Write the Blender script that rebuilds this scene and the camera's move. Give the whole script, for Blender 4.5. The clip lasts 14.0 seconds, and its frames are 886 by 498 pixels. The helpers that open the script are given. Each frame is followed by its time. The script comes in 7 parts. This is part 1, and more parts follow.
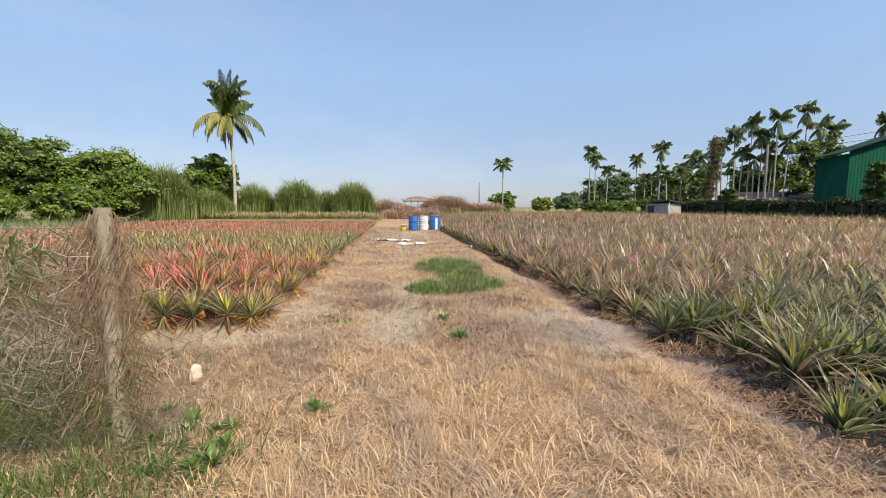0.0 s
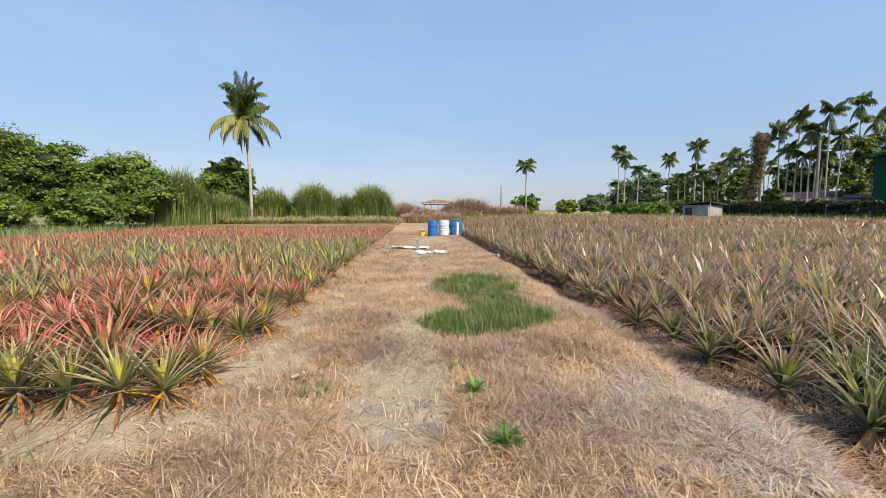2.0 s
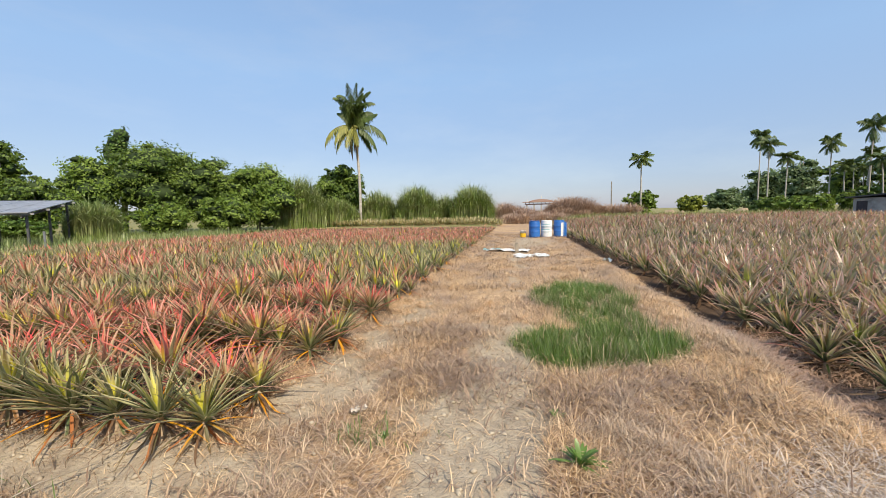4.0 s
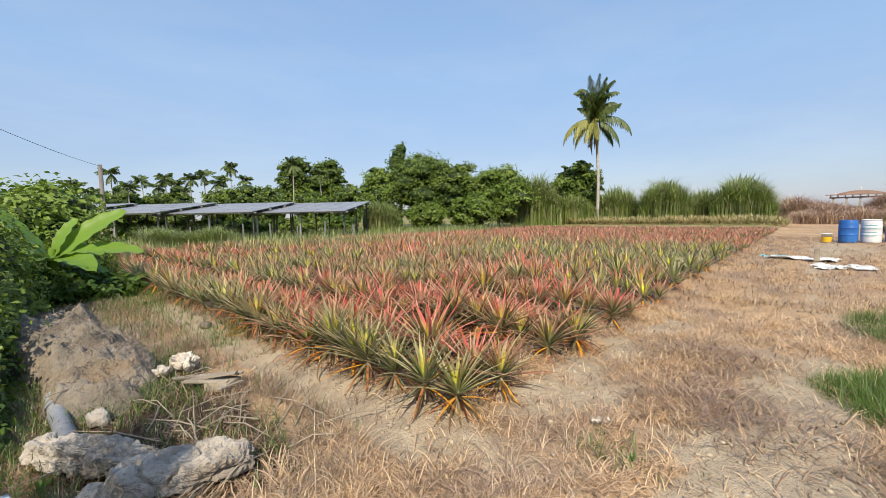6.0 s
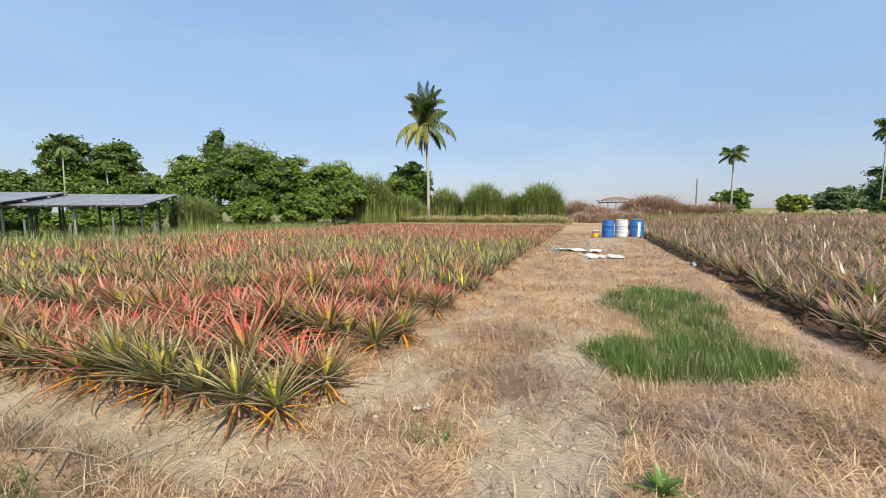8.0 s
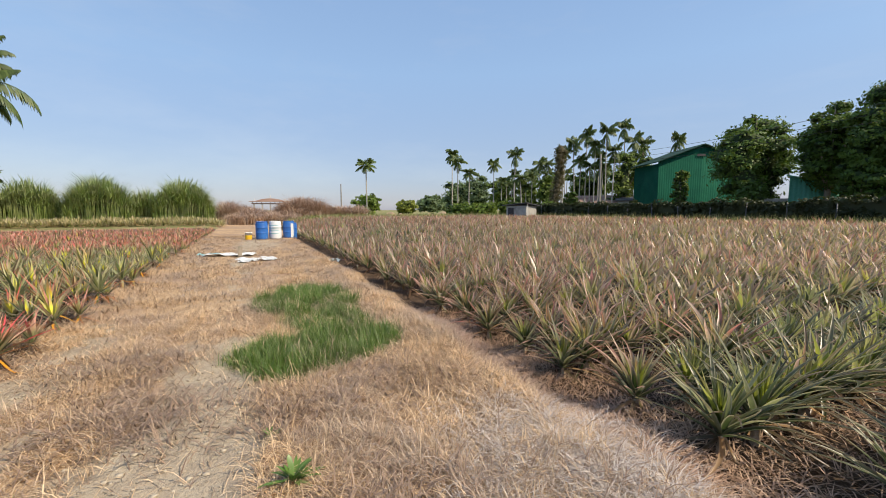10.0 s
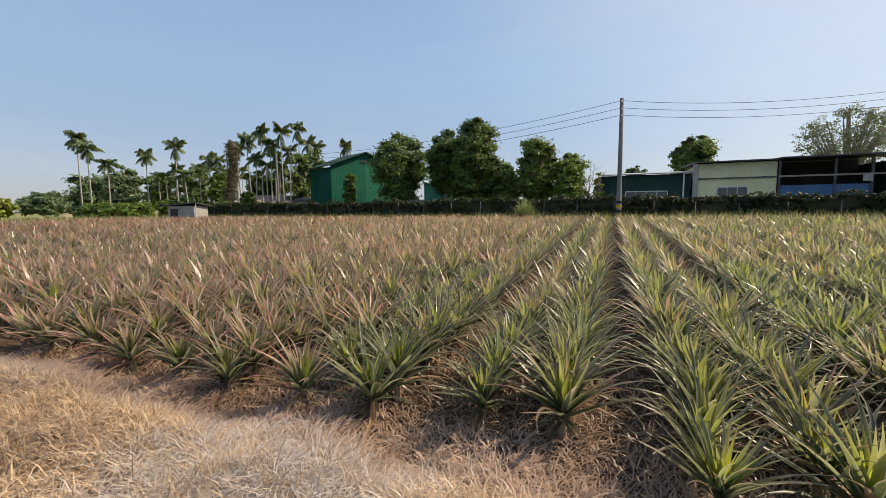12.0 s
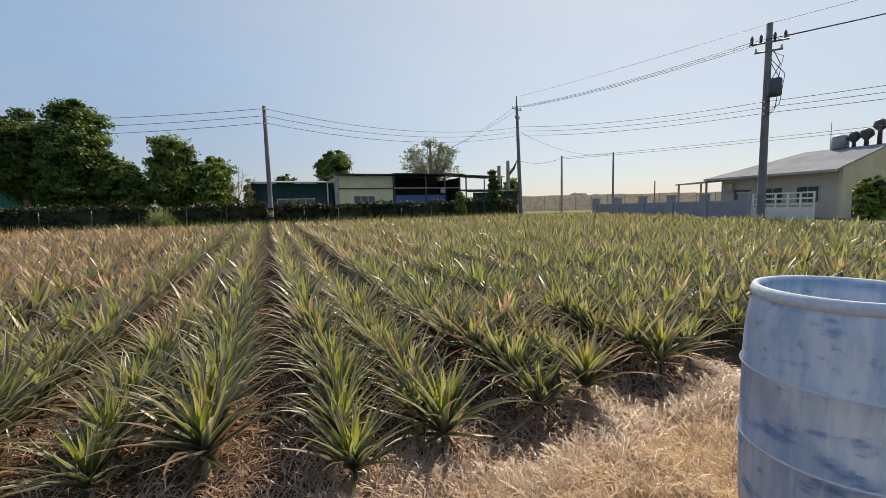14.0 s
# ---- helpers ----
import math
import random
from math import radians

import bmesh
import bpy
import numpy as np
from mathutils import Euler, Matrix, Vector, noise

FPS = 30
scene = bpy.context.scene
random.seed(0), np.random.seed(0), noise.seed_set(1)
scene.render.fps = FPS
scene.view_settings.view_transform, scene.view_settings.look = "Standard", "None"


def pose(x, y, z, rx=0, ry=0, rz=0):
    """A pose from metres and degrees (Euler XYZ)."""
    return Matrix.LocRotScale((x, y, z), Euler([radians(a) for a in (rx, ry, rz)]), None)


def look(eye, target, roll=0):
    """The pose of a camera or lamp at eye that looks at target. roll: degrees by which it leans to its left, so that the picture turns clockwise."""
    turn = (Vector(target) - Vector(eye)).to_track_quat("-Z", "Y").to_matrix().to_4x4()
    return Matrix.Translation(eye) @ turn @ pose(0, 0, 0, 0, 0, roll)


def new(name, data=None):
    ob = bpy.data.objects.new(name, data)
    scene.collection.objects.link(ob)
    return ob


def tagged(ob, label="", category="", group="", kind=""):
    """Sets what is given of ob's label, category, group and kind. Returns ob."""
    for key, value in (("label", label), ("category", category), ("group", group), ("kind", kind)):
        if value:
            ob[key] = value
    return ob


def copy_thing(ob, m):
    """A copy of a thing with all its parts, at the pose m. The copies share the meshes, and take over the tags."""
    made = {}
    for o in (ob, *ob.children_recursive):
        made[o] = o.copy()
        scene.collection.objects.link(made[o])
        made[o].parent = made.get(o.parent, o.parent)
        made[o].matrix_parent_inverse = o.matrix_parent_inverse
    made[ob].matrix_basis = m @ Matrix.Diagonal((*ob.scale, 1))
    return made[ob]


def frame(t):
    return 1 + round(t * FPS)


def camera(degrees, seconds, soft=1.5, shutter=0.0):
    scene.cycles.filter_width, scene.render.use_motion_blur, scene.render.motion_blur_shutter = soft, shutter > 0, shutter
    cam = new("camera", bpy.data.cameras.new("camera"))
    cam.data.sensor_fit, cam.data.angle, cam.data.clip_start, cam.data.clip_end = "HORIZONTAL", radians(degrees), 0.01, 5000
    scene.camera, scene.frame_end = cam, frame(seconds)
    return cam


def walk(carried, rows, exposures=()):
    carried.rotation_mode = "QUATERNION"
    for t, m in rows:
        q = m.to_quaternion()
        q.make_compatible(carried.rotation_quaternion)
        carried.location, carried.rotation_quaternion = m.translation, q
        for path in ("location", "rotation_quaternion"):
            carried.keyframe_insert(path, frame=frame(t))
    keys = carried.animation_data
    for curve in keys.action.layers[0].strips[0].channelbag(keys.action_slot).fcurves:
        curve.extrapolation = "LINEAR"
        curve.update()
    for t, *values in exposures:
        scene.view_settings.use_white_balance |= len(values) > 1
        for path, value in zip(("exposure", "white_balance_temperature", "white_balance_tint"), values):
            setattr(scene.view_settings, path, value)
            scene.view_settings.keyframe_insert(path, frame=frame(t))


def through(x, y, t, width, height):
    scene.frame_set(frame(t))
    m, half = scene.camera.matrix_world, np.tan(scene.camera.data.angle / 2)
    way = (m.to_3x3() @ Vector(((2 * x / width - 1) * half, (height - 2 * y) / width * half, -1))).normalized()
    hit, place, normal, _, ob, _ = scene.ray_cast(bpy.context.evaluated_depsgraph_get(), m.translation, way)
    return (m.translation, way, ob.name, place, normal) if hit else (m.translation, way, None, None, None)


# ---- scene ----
cam = camera(94.46, 14.0, 0.6)
# ---- camera ----
PATH = [
    (0, (0.001, 0.000, 1.513), (0.225, 1.977, 1.308), 0.22),
    (0.5, (0.022, 0.549, 1.503), (0.232, 2.530, 1.320), 0.20),
    (1, (0.034, 1.039, 1.501), (0.224, 3.022, 1.324), -0.00),
    (1.5, (0.111, 1.515, 1.501), (0.274, 3.500, 1.322), -0.01),
    (2, (0.149, 2.015, 1.514), (0.273, 4.002, 1.325), -0.14),
    (2.2, (0.167, 2.135, 1.520), (0.280, 4.123, 1.330), -0.27),
    (4.3, (0.267, 2.938, 1.495), (-0.269, 4.857, 1.322), -1.13),
    (4.5, (0.235, 2.958, 1.495), (-0.426, 4.838, 1.320), -1.09),
    (5, (0.198, 2.950, 1.490), (-0.771, 4.692, 1.318), -1.18),
    (5.5, (0.158, 2.932, 1.490), (-1.037, 4.528, 1.323), -1.25),
    (6, (0.132, 2.917, 1.487), (-1.214, 4.387, 1.320), -1.24),
    (6.5, (0.121, 2.917, 1.485), (-1.257, 4.356, 1.308), -1.05),
    (7, (0.134, 2.934, 1.483), (-1.137, 4.467, 1.295), -0.79),
    (7.5, (0.169, 2.947, 1.489), (-0.858, 4.653, 1.297), -0.44),
    (8, (0.227, 2.970, 1.499), (-0.451, 4.842, 1.309), -0.38),
    (8.5, (0.307, 2.943, 1.525), (-0.003, 4.910, 1.335), -0.40),
    (8.7, (0.322, 2.951, 1.528), (0.163, 4.936, 1.337), -0.44),
    (10.8, (0.525, 2.942, 1.502), (1.893, 4.388, 1.308), -0.07),
    (11, (0.549, 2.929, 1.500), (2.020, 4.270, 1.303), -0.16),
    (11.5, (0.608, 2.887, 1.487), (2.283, 3.963, 1.291), -0.39),
    (12, (0.632, 2.828, 1.494), (2.471, 3.587, 1.295), -0.63),
    (12.5, (0.672, 2.774, 1.498), (2.620, 3.183, 1.301), -1.17),
    (13, (0.701, 2.701, 1.504), (2.690, 2.761, 1.309), -1.42),
    (13.5, (0.702, 2.674, 1.501), (2.659, 2.314, 1.306), -1.44),
    (14, (0.656, 2.652, 1.514), (2.489, 1.877, 1.317), -1.54),
]
walk(cam, [(t, look(eye, target, roll)) for t, eye, target, roll in PATH],
     [(0.0, 0.18, 6950, 11), (2.2, 0.17, 6900, 10), (8.7, 0.16, 6850, 10), (11.0, 0.06, 7150, 12), (12.3, 0.02, 7400, 12), (14.0, -0.12, 7450, 11)])

# ---- light ----
SUN_AZ, SUN_EL = 140.0, 46.0          # compass turn from +y towards +x, and height
sun_way = Vector((math.sin(radians(SUN_AZ)) * math.cos(radians(SUN_EL)), math.cos(radians(SUN_AZ)) * math.cos(radians(SUN_EL)), math.sin(radians(SUN_EL))))
world = bpy.data.worlds.new("sky")
scene.world = world
world.use_nodes = True
wn = world.node_tree
sky = wn.nodes.new("ShaderNodeTexSky")
sky.sky_type = "NISHITA"
sky.sun_disc = False
sky.sun_elevation = radians(SUN_EL)
sky.sun_rotation = radians(SUN_AZ)
sky.air_density, sky.dust_density, sky.ozone_density = 1.0, 0.5, 1.5
# clear sky and the bright haze of a humid day, paler towards the horizon
haze_at = wn.nodes.new("ShaderNodeTexCoord")
haze_up = wn.nodes.new("ShaderNodeSeparateXYZ")
wn.links.new(haze_at.outputs["Generated"], haze_up.inputs[0])
haze = wn.nodes.new("ShaderNodeValToRGB")
for spot, tone in zip(range(4), ((0.0, (0.275, 0.33, 0.54)), (0.08, (0.305, 0.41, 0.655)), (0.3, (0.33, 0.54, 0.88)), (1.0, (0.18, 0.36, 0.78)))):
    stop = haze.color_ramp.elements[spot] if spot < 2 else haze.color_ramp.elements.new(tone[0])
    stop.position, stop.color = tone[0], (*tone[1], 1)
wn.links.new(haze_up.outputs[2], haze.inputs[0])
veil = wn.nodes.new("ShaderNodeBackground")
veil.inputs["Strength"].default_value = 0.645
wisp_way = wn.nodes.new("ShaderNodeMapping")
wisp_way.inputs["Scale"].default_value = (1.6, 1.0, 5.0)
wisp_way.inputs["Rotation"].default_value = (0.15, 0.3, 0.4)
wn.links.new(haze_at.outputs["Generated"], wisp_way.inputs[0])
wisps = wn.nodes.new("ShaderNodeTexNoise")
wisps.inputs["Scale"].default_value, wisps.inputs["Detail"].default_value, wisps.inputs["Roughness"].default_value = 1.7, 7.0, 0.62
wn.links.new(wisp_way.outputs[0], wisps.inputs["Vector"])
thin = wn.nodes.new("ShaderNodeMapRange")
thin.inputs[1].default_value, thin.inputs[2].default_value, thin.inputs[3].default_value, thin.inputs[4].default_value = 0.48, 0.78, 0.0, 0.3
wn.links.new(wisps.outputs[0], thin.inputs[0])
cirrus = wn.nodes.new("ShaderNodeMix")
cirrus.data_type = "RGBA"
cirrus.inputs[7].default_value = (0.62, 0.70, 0.84, 1)
wn.links.new(thin.outputs[0], cirrus.inputs[0])
wn.links.new(haze.outputs[0], cirrus.inputs[6])
toward = wn.nodes.new("ShaderNodeVectorMath")
toward.operation = "DOT_PRODUCT"
toward.inputs[1].default_value = sun_way
wn.links.new(haze_at.outputs["Generated"], toward.inputs[0])
glow = wn.nodes.new("ShaderNodeMapRange")
glow.interpolation_type = "SMOOTHSTEP"
glow.inputs[1].default_value, glow.inputs[2].default_value, glow.inputs[3].default_value, glow.inputs[4].default_value = 0.4, 1.0, 0.0, 0.75
wn.links.new(toward.outputs["Value"], glow.inputs[0])
aureole = wn.nodes.new("ShaderNodeMix")
aureole.data_type = "RGBA"
aureole.inputs[7].default_value = (0.80, 0.88, 0.98, 1)
wn.links.new(glow.outputs[0], aureole.inputs[0])
wn.links.new(cirrus.outputs[2], aureole.inputs[6])
wn.links.new(aureole.outputs[2], veil.inputs["Color"])
clear = wn.nodes["Background"]
clear.inputs["Strength"].default_value = 0.05
wn.links.new(sky.outputs[0], clear.inputs["Color"])
both = wn.nodes.new("ShaderNodeAddShader")
wn.links.new(clear.outputs[0], both.inputs[0])
wn.links.new(veil.outputs[0], both.inputs[1])
wn.links.new(both.outputs[0], wn.nodes["World Output"].inputs[0])
sun = new("sun", bpy.data.lights.new("sun", "SUN"))
sun.data.energy, sun.data.angle, sun.data.color = 5.0, radians(0.6), (1.0, 0.89, 0.72)
sun.matrix_world = look(sun_way * 50, (0, 0, 0))

# ---- node helpers ----


class Mat:
    """A node material under construction; its methods return sockets."""

    def __init__(self, name, roughness=0.8, specular=0.3, metallic=0.0):
        self.m = bpy.data.materials.new(name)
        self.m.use_nodes = True
        self.t = self.m.node_tree
        self.p = self.t.nodes["Principled BSDF"]
        self.p.inputs["Roughness"].default_value = roughness
        self.p.inputs["Specular IOR Level"].default_value = specular
        self.p.inputs["Metallic"].default_value = metallic

    def put(self, socket, value):
        if isinstance(value, bpy.types.NodeSocket):
            self.t.links.new(value, socket)
        elif isinstance(value, tuple) and len(value) == 3 and socket.type == "RGBA":
            socket.default_value = (*value, 1)
        else:
            socket.default_value = value

    def node(self, kind, **sets):
        n = self.t.nodes.new(kind)
        for k, v in sets.items():
            setattr(n, k, v)
        return n

    def coord(self, kind="Object"):
        return self.node("ShaderNodeTexCoord").outputs[kind]

    def place(self):
        return self.node("ShaderNodeNewGeometry").outputs["Position"]

    def uv(self, name):
        n = self.node("ShaderNodeUVMap", uv_map=name)
        s = self.node("ShaderNodeSeparateXYZ")
        self.put(s.inputs[0], n.outputs[0])
        return s.outputs[0], s.outputs[1]

    def attr(self, name):
        return self.node("ShaderNodeAttribute", attribute_name=name).outputs["Fac"]

    def island(self):
        return self.node("ShaderNodeNewGeometry").outputs["Random Per Island"]

    def rand(self):
        return self.node("ShaderNodeObjectInfo").outputs["Random"]

    def noise(self, vector, scale, detail=4.0, rough=0.55, out="Fac"):
        n = self.node("ShaderNodeTexNoise")
        self.put(n.inputs["Vector"], vector)
        self.put(n.inputs["Scale"], scale)
        self.put(n.inputs["Detail"], detail)
        self.put(n.inputs["Roughness"], rough)
        return n.outputs[out]

    def stretch(self, vector, x, y, z):
        n = self.node("ShaderNodeMapping")
        self.put(n.inputs["Vector"], vector)
        n.inputs["Scale"].default_value = (x, y, z)
        return n.outputs[0]

    def math(self, op, a, b=0.0, clamp=False):
        n = self.node("ShaderNodeMath", operation=op, use_clamp=clamp)
        self.put(n.inputs[0], a)
        self.put(n.inputs[1], b)
        return n.outputs[0]

    def ramp(self, fac, lo, hi, a=0.0, b=1.0):
        n = self.node("ShaderNodeMapRange", interpolation_type="SMOOTHSTEP")
        for k, v in zip(range(5), (fac, lo, hi, a, b)):
            self.put(n.inputs[k], v)
        return n.outputs[0]

    def mix(self, fac, a, b, blend="MIX"):
        n = self.node("ShaderNodeMix", data_type="RGBA", blend_type=blend)
        self.put(n.inputs[0], fac)
        self.put(n.inputs[6], a)
        self.put(n.inputs[7], b)
        return n.outputs[2]

    def bump(self, height, strength=0.4, distance=0.02):
        n = self.node("ShaderNodeBump")
        self.put(n.inputs["Height"], height)
        n.inputs["Strength"].default_value, n.inputs["Distance"].default_value = strength, distance
        self.put(self.p.inputs["Normal"], n.outputs[0])

    def done(self, colour, roughness=None):
        self.put(self.p.inputs["Base Color"], colour)
        if roughness is not None:
            self.put(self.p.inputs["Roughness"], roughness)
        return self.m


def plain(name, a, b, scale=6.0, fine=60.0, roughness=0.75, specular=0.3, metallic=0.0, relief=0.25, depth=0.01, dirt=None, stretch=(1, 1, 1)):
    """A worn surface: two colours at a broad and a fine scale, stains and relief."""
    k = Mat(name, roughness, specular, metallic)
    v = k.stretch(k.coord(), *stretch)
    broad, small = k.noise(v, scale, 5), k.noise(v, fine, 3)
    c = k.mix(k.ramp(broad, 0.35, 0.65), a, b)
    c = k.mix(k.ramp(small, 0.3, 0.75, 0.0, 0.35), c, tuple(0.55 * q for q in a))
    if dirt:
        c = k.mix(k.ramp(k.noise(v, scale * 0.6, 6, 0.7), 0.52, 0.7, 0.0, 0.8), c, dirt)
    k.bump(k.math("ADD", small, broad), relief, depth)
    return k.done(c, k.ramp(small, 0.2, 0.8, roughness - 0.1, min(1.0, roughness + 0.1)))


def foliage(name, a, b, tip=None, roughness=0.5, through=0.25):
    """Leaves: each its own shade, with light through the blade."""
    k = Mat(name, roughness, 0.35)
    r = k.island()
    c = k.mix(k.ramp(r, 0.0, 1.0), a, b)
    c = k.mix(k.ramp(k.noise(k.coord(), 0.45, 3), 0.4, 0.62, 0.0, 0.75), c, tip or tuple(1.5 * q for q in b))
    m = k.done(c)
    t = k.node("ShaderNodeBsdfTranslucent")
    k.put(t.inputs[0], k.mix(0.4, c, (0.35, 0.45, 0.05)))
    s = k.node("ShaderNodeMixShader")
    s.inputs[0].default_value = through
    k.put(s.inputs[1], k.p.outputs[0])
    k.put(s.inputs[2], t.outputs[0])
    k.put(k.t.nodes["Material Output"].inputs[0], s.outputs[0])
    return m


def pineapple_leaf(name, green, green2, heart, red, dead, reach=(0.15, 0.85), through=0.3, ripe=(0.5, 0.36, 0.2), faded=(0.66, 0.55, 0.40), aged=(0.8, 0.97), gloss=(0.42, 0.6), shine=0.4, face=1.0, wax=0.0):
    """uv 'leaf': along the blade, chance; uv 'kind': age of the leaf in the rosette, redness of the plant."""
    k = Mat(name, 0.5, shine)
    k.p.inputs["Sheen Weight"].default_value = wax
    k.p.inputs["Sheen Roughness"].default_value = 0.4
    k.p.inputs["Sheen Tint"].default_value = (1.0, 0.95, 0.84, 1)
    u, chance = k.uv("leaf")
    across = k.math("ABSOLUTE", k.math("SUBTRACT", k.uv("band")[0], 0.5))
    age, redness = k.uv("kind")
    spots = k.noise(k.coord(), 9.0, 4)
    c = k.mix(k.ramp(chance, 0.35, 0.8), green, green2)
    c = k.mix(k.ramp(spots, 0.4, 0.7, 0.0, 0.4), c, tuple(0.6 * q for q in green))
    c = k.mix(k.ramp(across, 0.26, 0.5, 0.0, 0.4), c, k.mix(redness, (0.66, 0.65, 0.48), faded))
    young = k.math("MULTIPLY", k.ramp(age, 0.06, 0.3, 1.0, 0.0), k.ramp(u, 0.3, 0.85, 1.0, 0.0))
    c = k.mix(k.math("MULTIPLY", young, k.ramp(k.math("FRACT", k.math("MULTIPLY", chance, 7.0)), 0.1, 0.9, 0.2, 0.95)), c, k.mix(k.ramp(k.math("FRACT", k.math("MULTIPLY", redness, 37.0)), 0.5, 0.62), green2, heart))
    blush = k.math("MULTIPLY", k.ramp(k.math("ADD", u, k.math("MULTIPLY", k.math("SUBTRACT", spots, 0.5), 0.5)), reach[0], reach[1]), redness, True)
    blush = k.math("MULTIPLY", blush, k.ramp(k.math("FRACT", k.math("MULTIPLY", chance, 13.0)), 0.0, 1.0, 0.35, 1.25), True)
    c = k.mix(blush, c, k.mix(k.ramp(k.math("FRACT", k.math("MULTIPLY", chance, 17.0)), 0.32, 0.6), red, faded))
    old = k.ramp(k.math("ADD", age, k.math("MULTIPLY", k.math("SUBTRACT", chance, 0.5), 0.3)), aged[0], aged[1])
    third = k.math("FRACT", k.math("MULTIPLY", chance, 29.0))
    withered = k.mix(k.ramp(third, 0.38, 0.5), dead, (0.19, 0.115, 0.065))
    withered = k.mix(k.ramp(third, 0.18, 0.12), withered, ripe)
    c = k.mix(old, c, withered)
    c = k.mix(k.ramp(u, 0.9, 1.0, 0.0, 0.7), c, (0.35, 0.27, 0.18))
    m = k.done(k.mix(1.0, c, (face, face, face), "MULTIPLY"), k.ramp(spots, 0.3, 0.7, gloss[0], gloss[1]))
    t = k.node("ShaderNodeBsdfTranslucent")
    k.put(t.inputs[0], k.mix(k.ramp(age, 0.1, 0.5, 0.4, 0.0), c, (0.62, 0.66, 0.10)))
    s = k.node("ShaderNodeMixShader")
    s.inputs[0].default_value = through
    k.put(s.inputs[1], k.p.outputs[0])
    k.put(s.inputs[2], t.outputs[0])
    k.put(k.t.nodes["Material Output"].inputs[0], s.outputs[0])
    return m


def straw(name, a, b, c2, through=0.2):
    k = Mat(name, 0.42, 0.7)
    r = k.island()
    broad = k.noise(k.stretch(k.place(), 1.0, 0.45, 1.0), 1.3, 5, 0.6)
    c = k.mix(r, a, b)
    c = k.mix(k.ramp(broad, 0.42, 0.62), c, k.mix(r, c2, tuple(0.55 * q for q in c2)))
    m = k.done(c)
    t = k.node("ShaderNodeBsdfTranslucent")
    k.put(t.inputs[0], c)
    s = k.node("ShaderNodeMixShader")
    s.inputs[0].default_value = through
    k.put(s.inputs[1], k.p.outputs[0])
    k.put(s.inputs[2], t.outputs[0])
    k.put(k.t.nodes["Material Output"].inputs[0], s.outputs[0])
    return m


# ---- materials ----
PINE_R = pineapple_leaf("pineapple_leaf_grey_green", (0.05, 0.088, 0.026), (0.29, 0.33, 0.165), (0.58, 0.68, 0.06), (0.60, 0.24, 0.195), (0.28, 0.14, 0.09), (0.26, 0.85), 0.54, (0.5, 0.33, 0.18), (0.78, 0.50, 0.42), (0.8, 0.97), (0.32, 0.46), 1.0, 0.84, 0.06)
PINE_DRY = pineapple_leaf("pineapple_leaf_dry", (0.27, 0.26, 0.09), (0.58, 0.47, 0.28), (0.42, 0.42, 0.10), (0.60, 0.40, 0.26), (0.50, 0.34, 0.20))
PINE_L = pineapple_leaf("pineapple_leaf_reddened", (0.105, 0.15, 0.055), (0.42, 0.44, 0.21), (0.92, 0.86, 0.04), (0.76, 0.105, 0.11), (0.44, 0.165, 0.055), (0.16, 0.66), 0.32, (0.76, 0.36, 0.03), (0.80, 0.38, 0.31), (0.66, 0.84), (0.4, 0.58), 0.45)
STRAW = straw("dry_straw", (0.60, 0.43, 0.26), (0.22, 0.14, 0.085), (0.46, 0.36, 0.28), 0.2)
STRAW_GOLD = straw("golden_straw", (0.92, 0.70, 0.45), (0.34, 0.225, 0.13), (0.66, 0.50, 0.36), 0.36)
STRAW_LITTER = straw("dead_leaf_litter", (0.72, 0.52, 0.38), (0.30, 0.19, 0.13), (0.52, 0.36, 0.26), 0.25)
STRAW_WHITE = straw("bleached_straw", (0.74, 0.66, 0.58), (0.40, 0.33, 0.28), (0.60, 0.52, 0.46), 0.1)
STRAW_GREY = straw("grey_straw", (0.43, 0.31, 0.20), (0.12, 0.08, 0.05), (0.31, 0.24, 0.17), 0.1)
STRAW_PALE = straw("pale_straw", (0.94, 0.72, 0.46), (0.50, 0.34, 0.20), (0.74, 0.57, 0.41), 0.34)
GRASS = straw("green_grass", (0.06, 0.128, 0.02), (0.155, 0.25, 0.045), (0.16, 0.235, 0.055), 0.42)
TURF = straw("fresh_turf", (0.075, 0.15, 0.022), (0.18, 0.285, 0.045), (0.17, 0.24, 0.055), 0.36)
MEADOW = straw("meadow_grass_blade", (0.19, 0.23, 0.06), (0.40, 0.37, 0.14), (0.30, 0.32, 0.10), 0.3)
WEED = straw("weed_leaf", (0.08, 0.17, 0.03), (0.19, 0.32, 0.07), (0.15, 0.25, 0.05), 0.4)
REED = straw("reed_blade", (0.15, 0.235, 0.05), (0.34, 0.41, 0.13), (0.38, 0.43, 0.18), 0.32)
REED_DRY = straw("dry_reed", (0.48, 0.34, 0.22), (0.17, 0.105, 0.065), (0.38, 0.26, 0.18), 0.12)
REED_TAN = straw("tan_dry_reed", (0.62, 0.46, 0.34), (0.40, 0.28, 0.20), (0.54, 0.38, 0.29), 0.3)
LEAF_MID = foliage("leaf_mid_green", (0.045, 0.085, 0.016), (0.125, 0.20, 0.034), (0.19, 0.27, 0.05), 0.5, 0.24)
LEAF_DARK = foliage("leaf_dark_green", (0.026, 0.058, 0.012), (0.075, 0.15, 0.024), (0.12, 0.20, 0.035), 0.5, 0.25)
LEAF_BRIGHT = foliage("leaf_bright_green", (0.08, 0.145, 0.022), (0.17, 0.255, 0.04), (0.22, 0.31, 0.06))
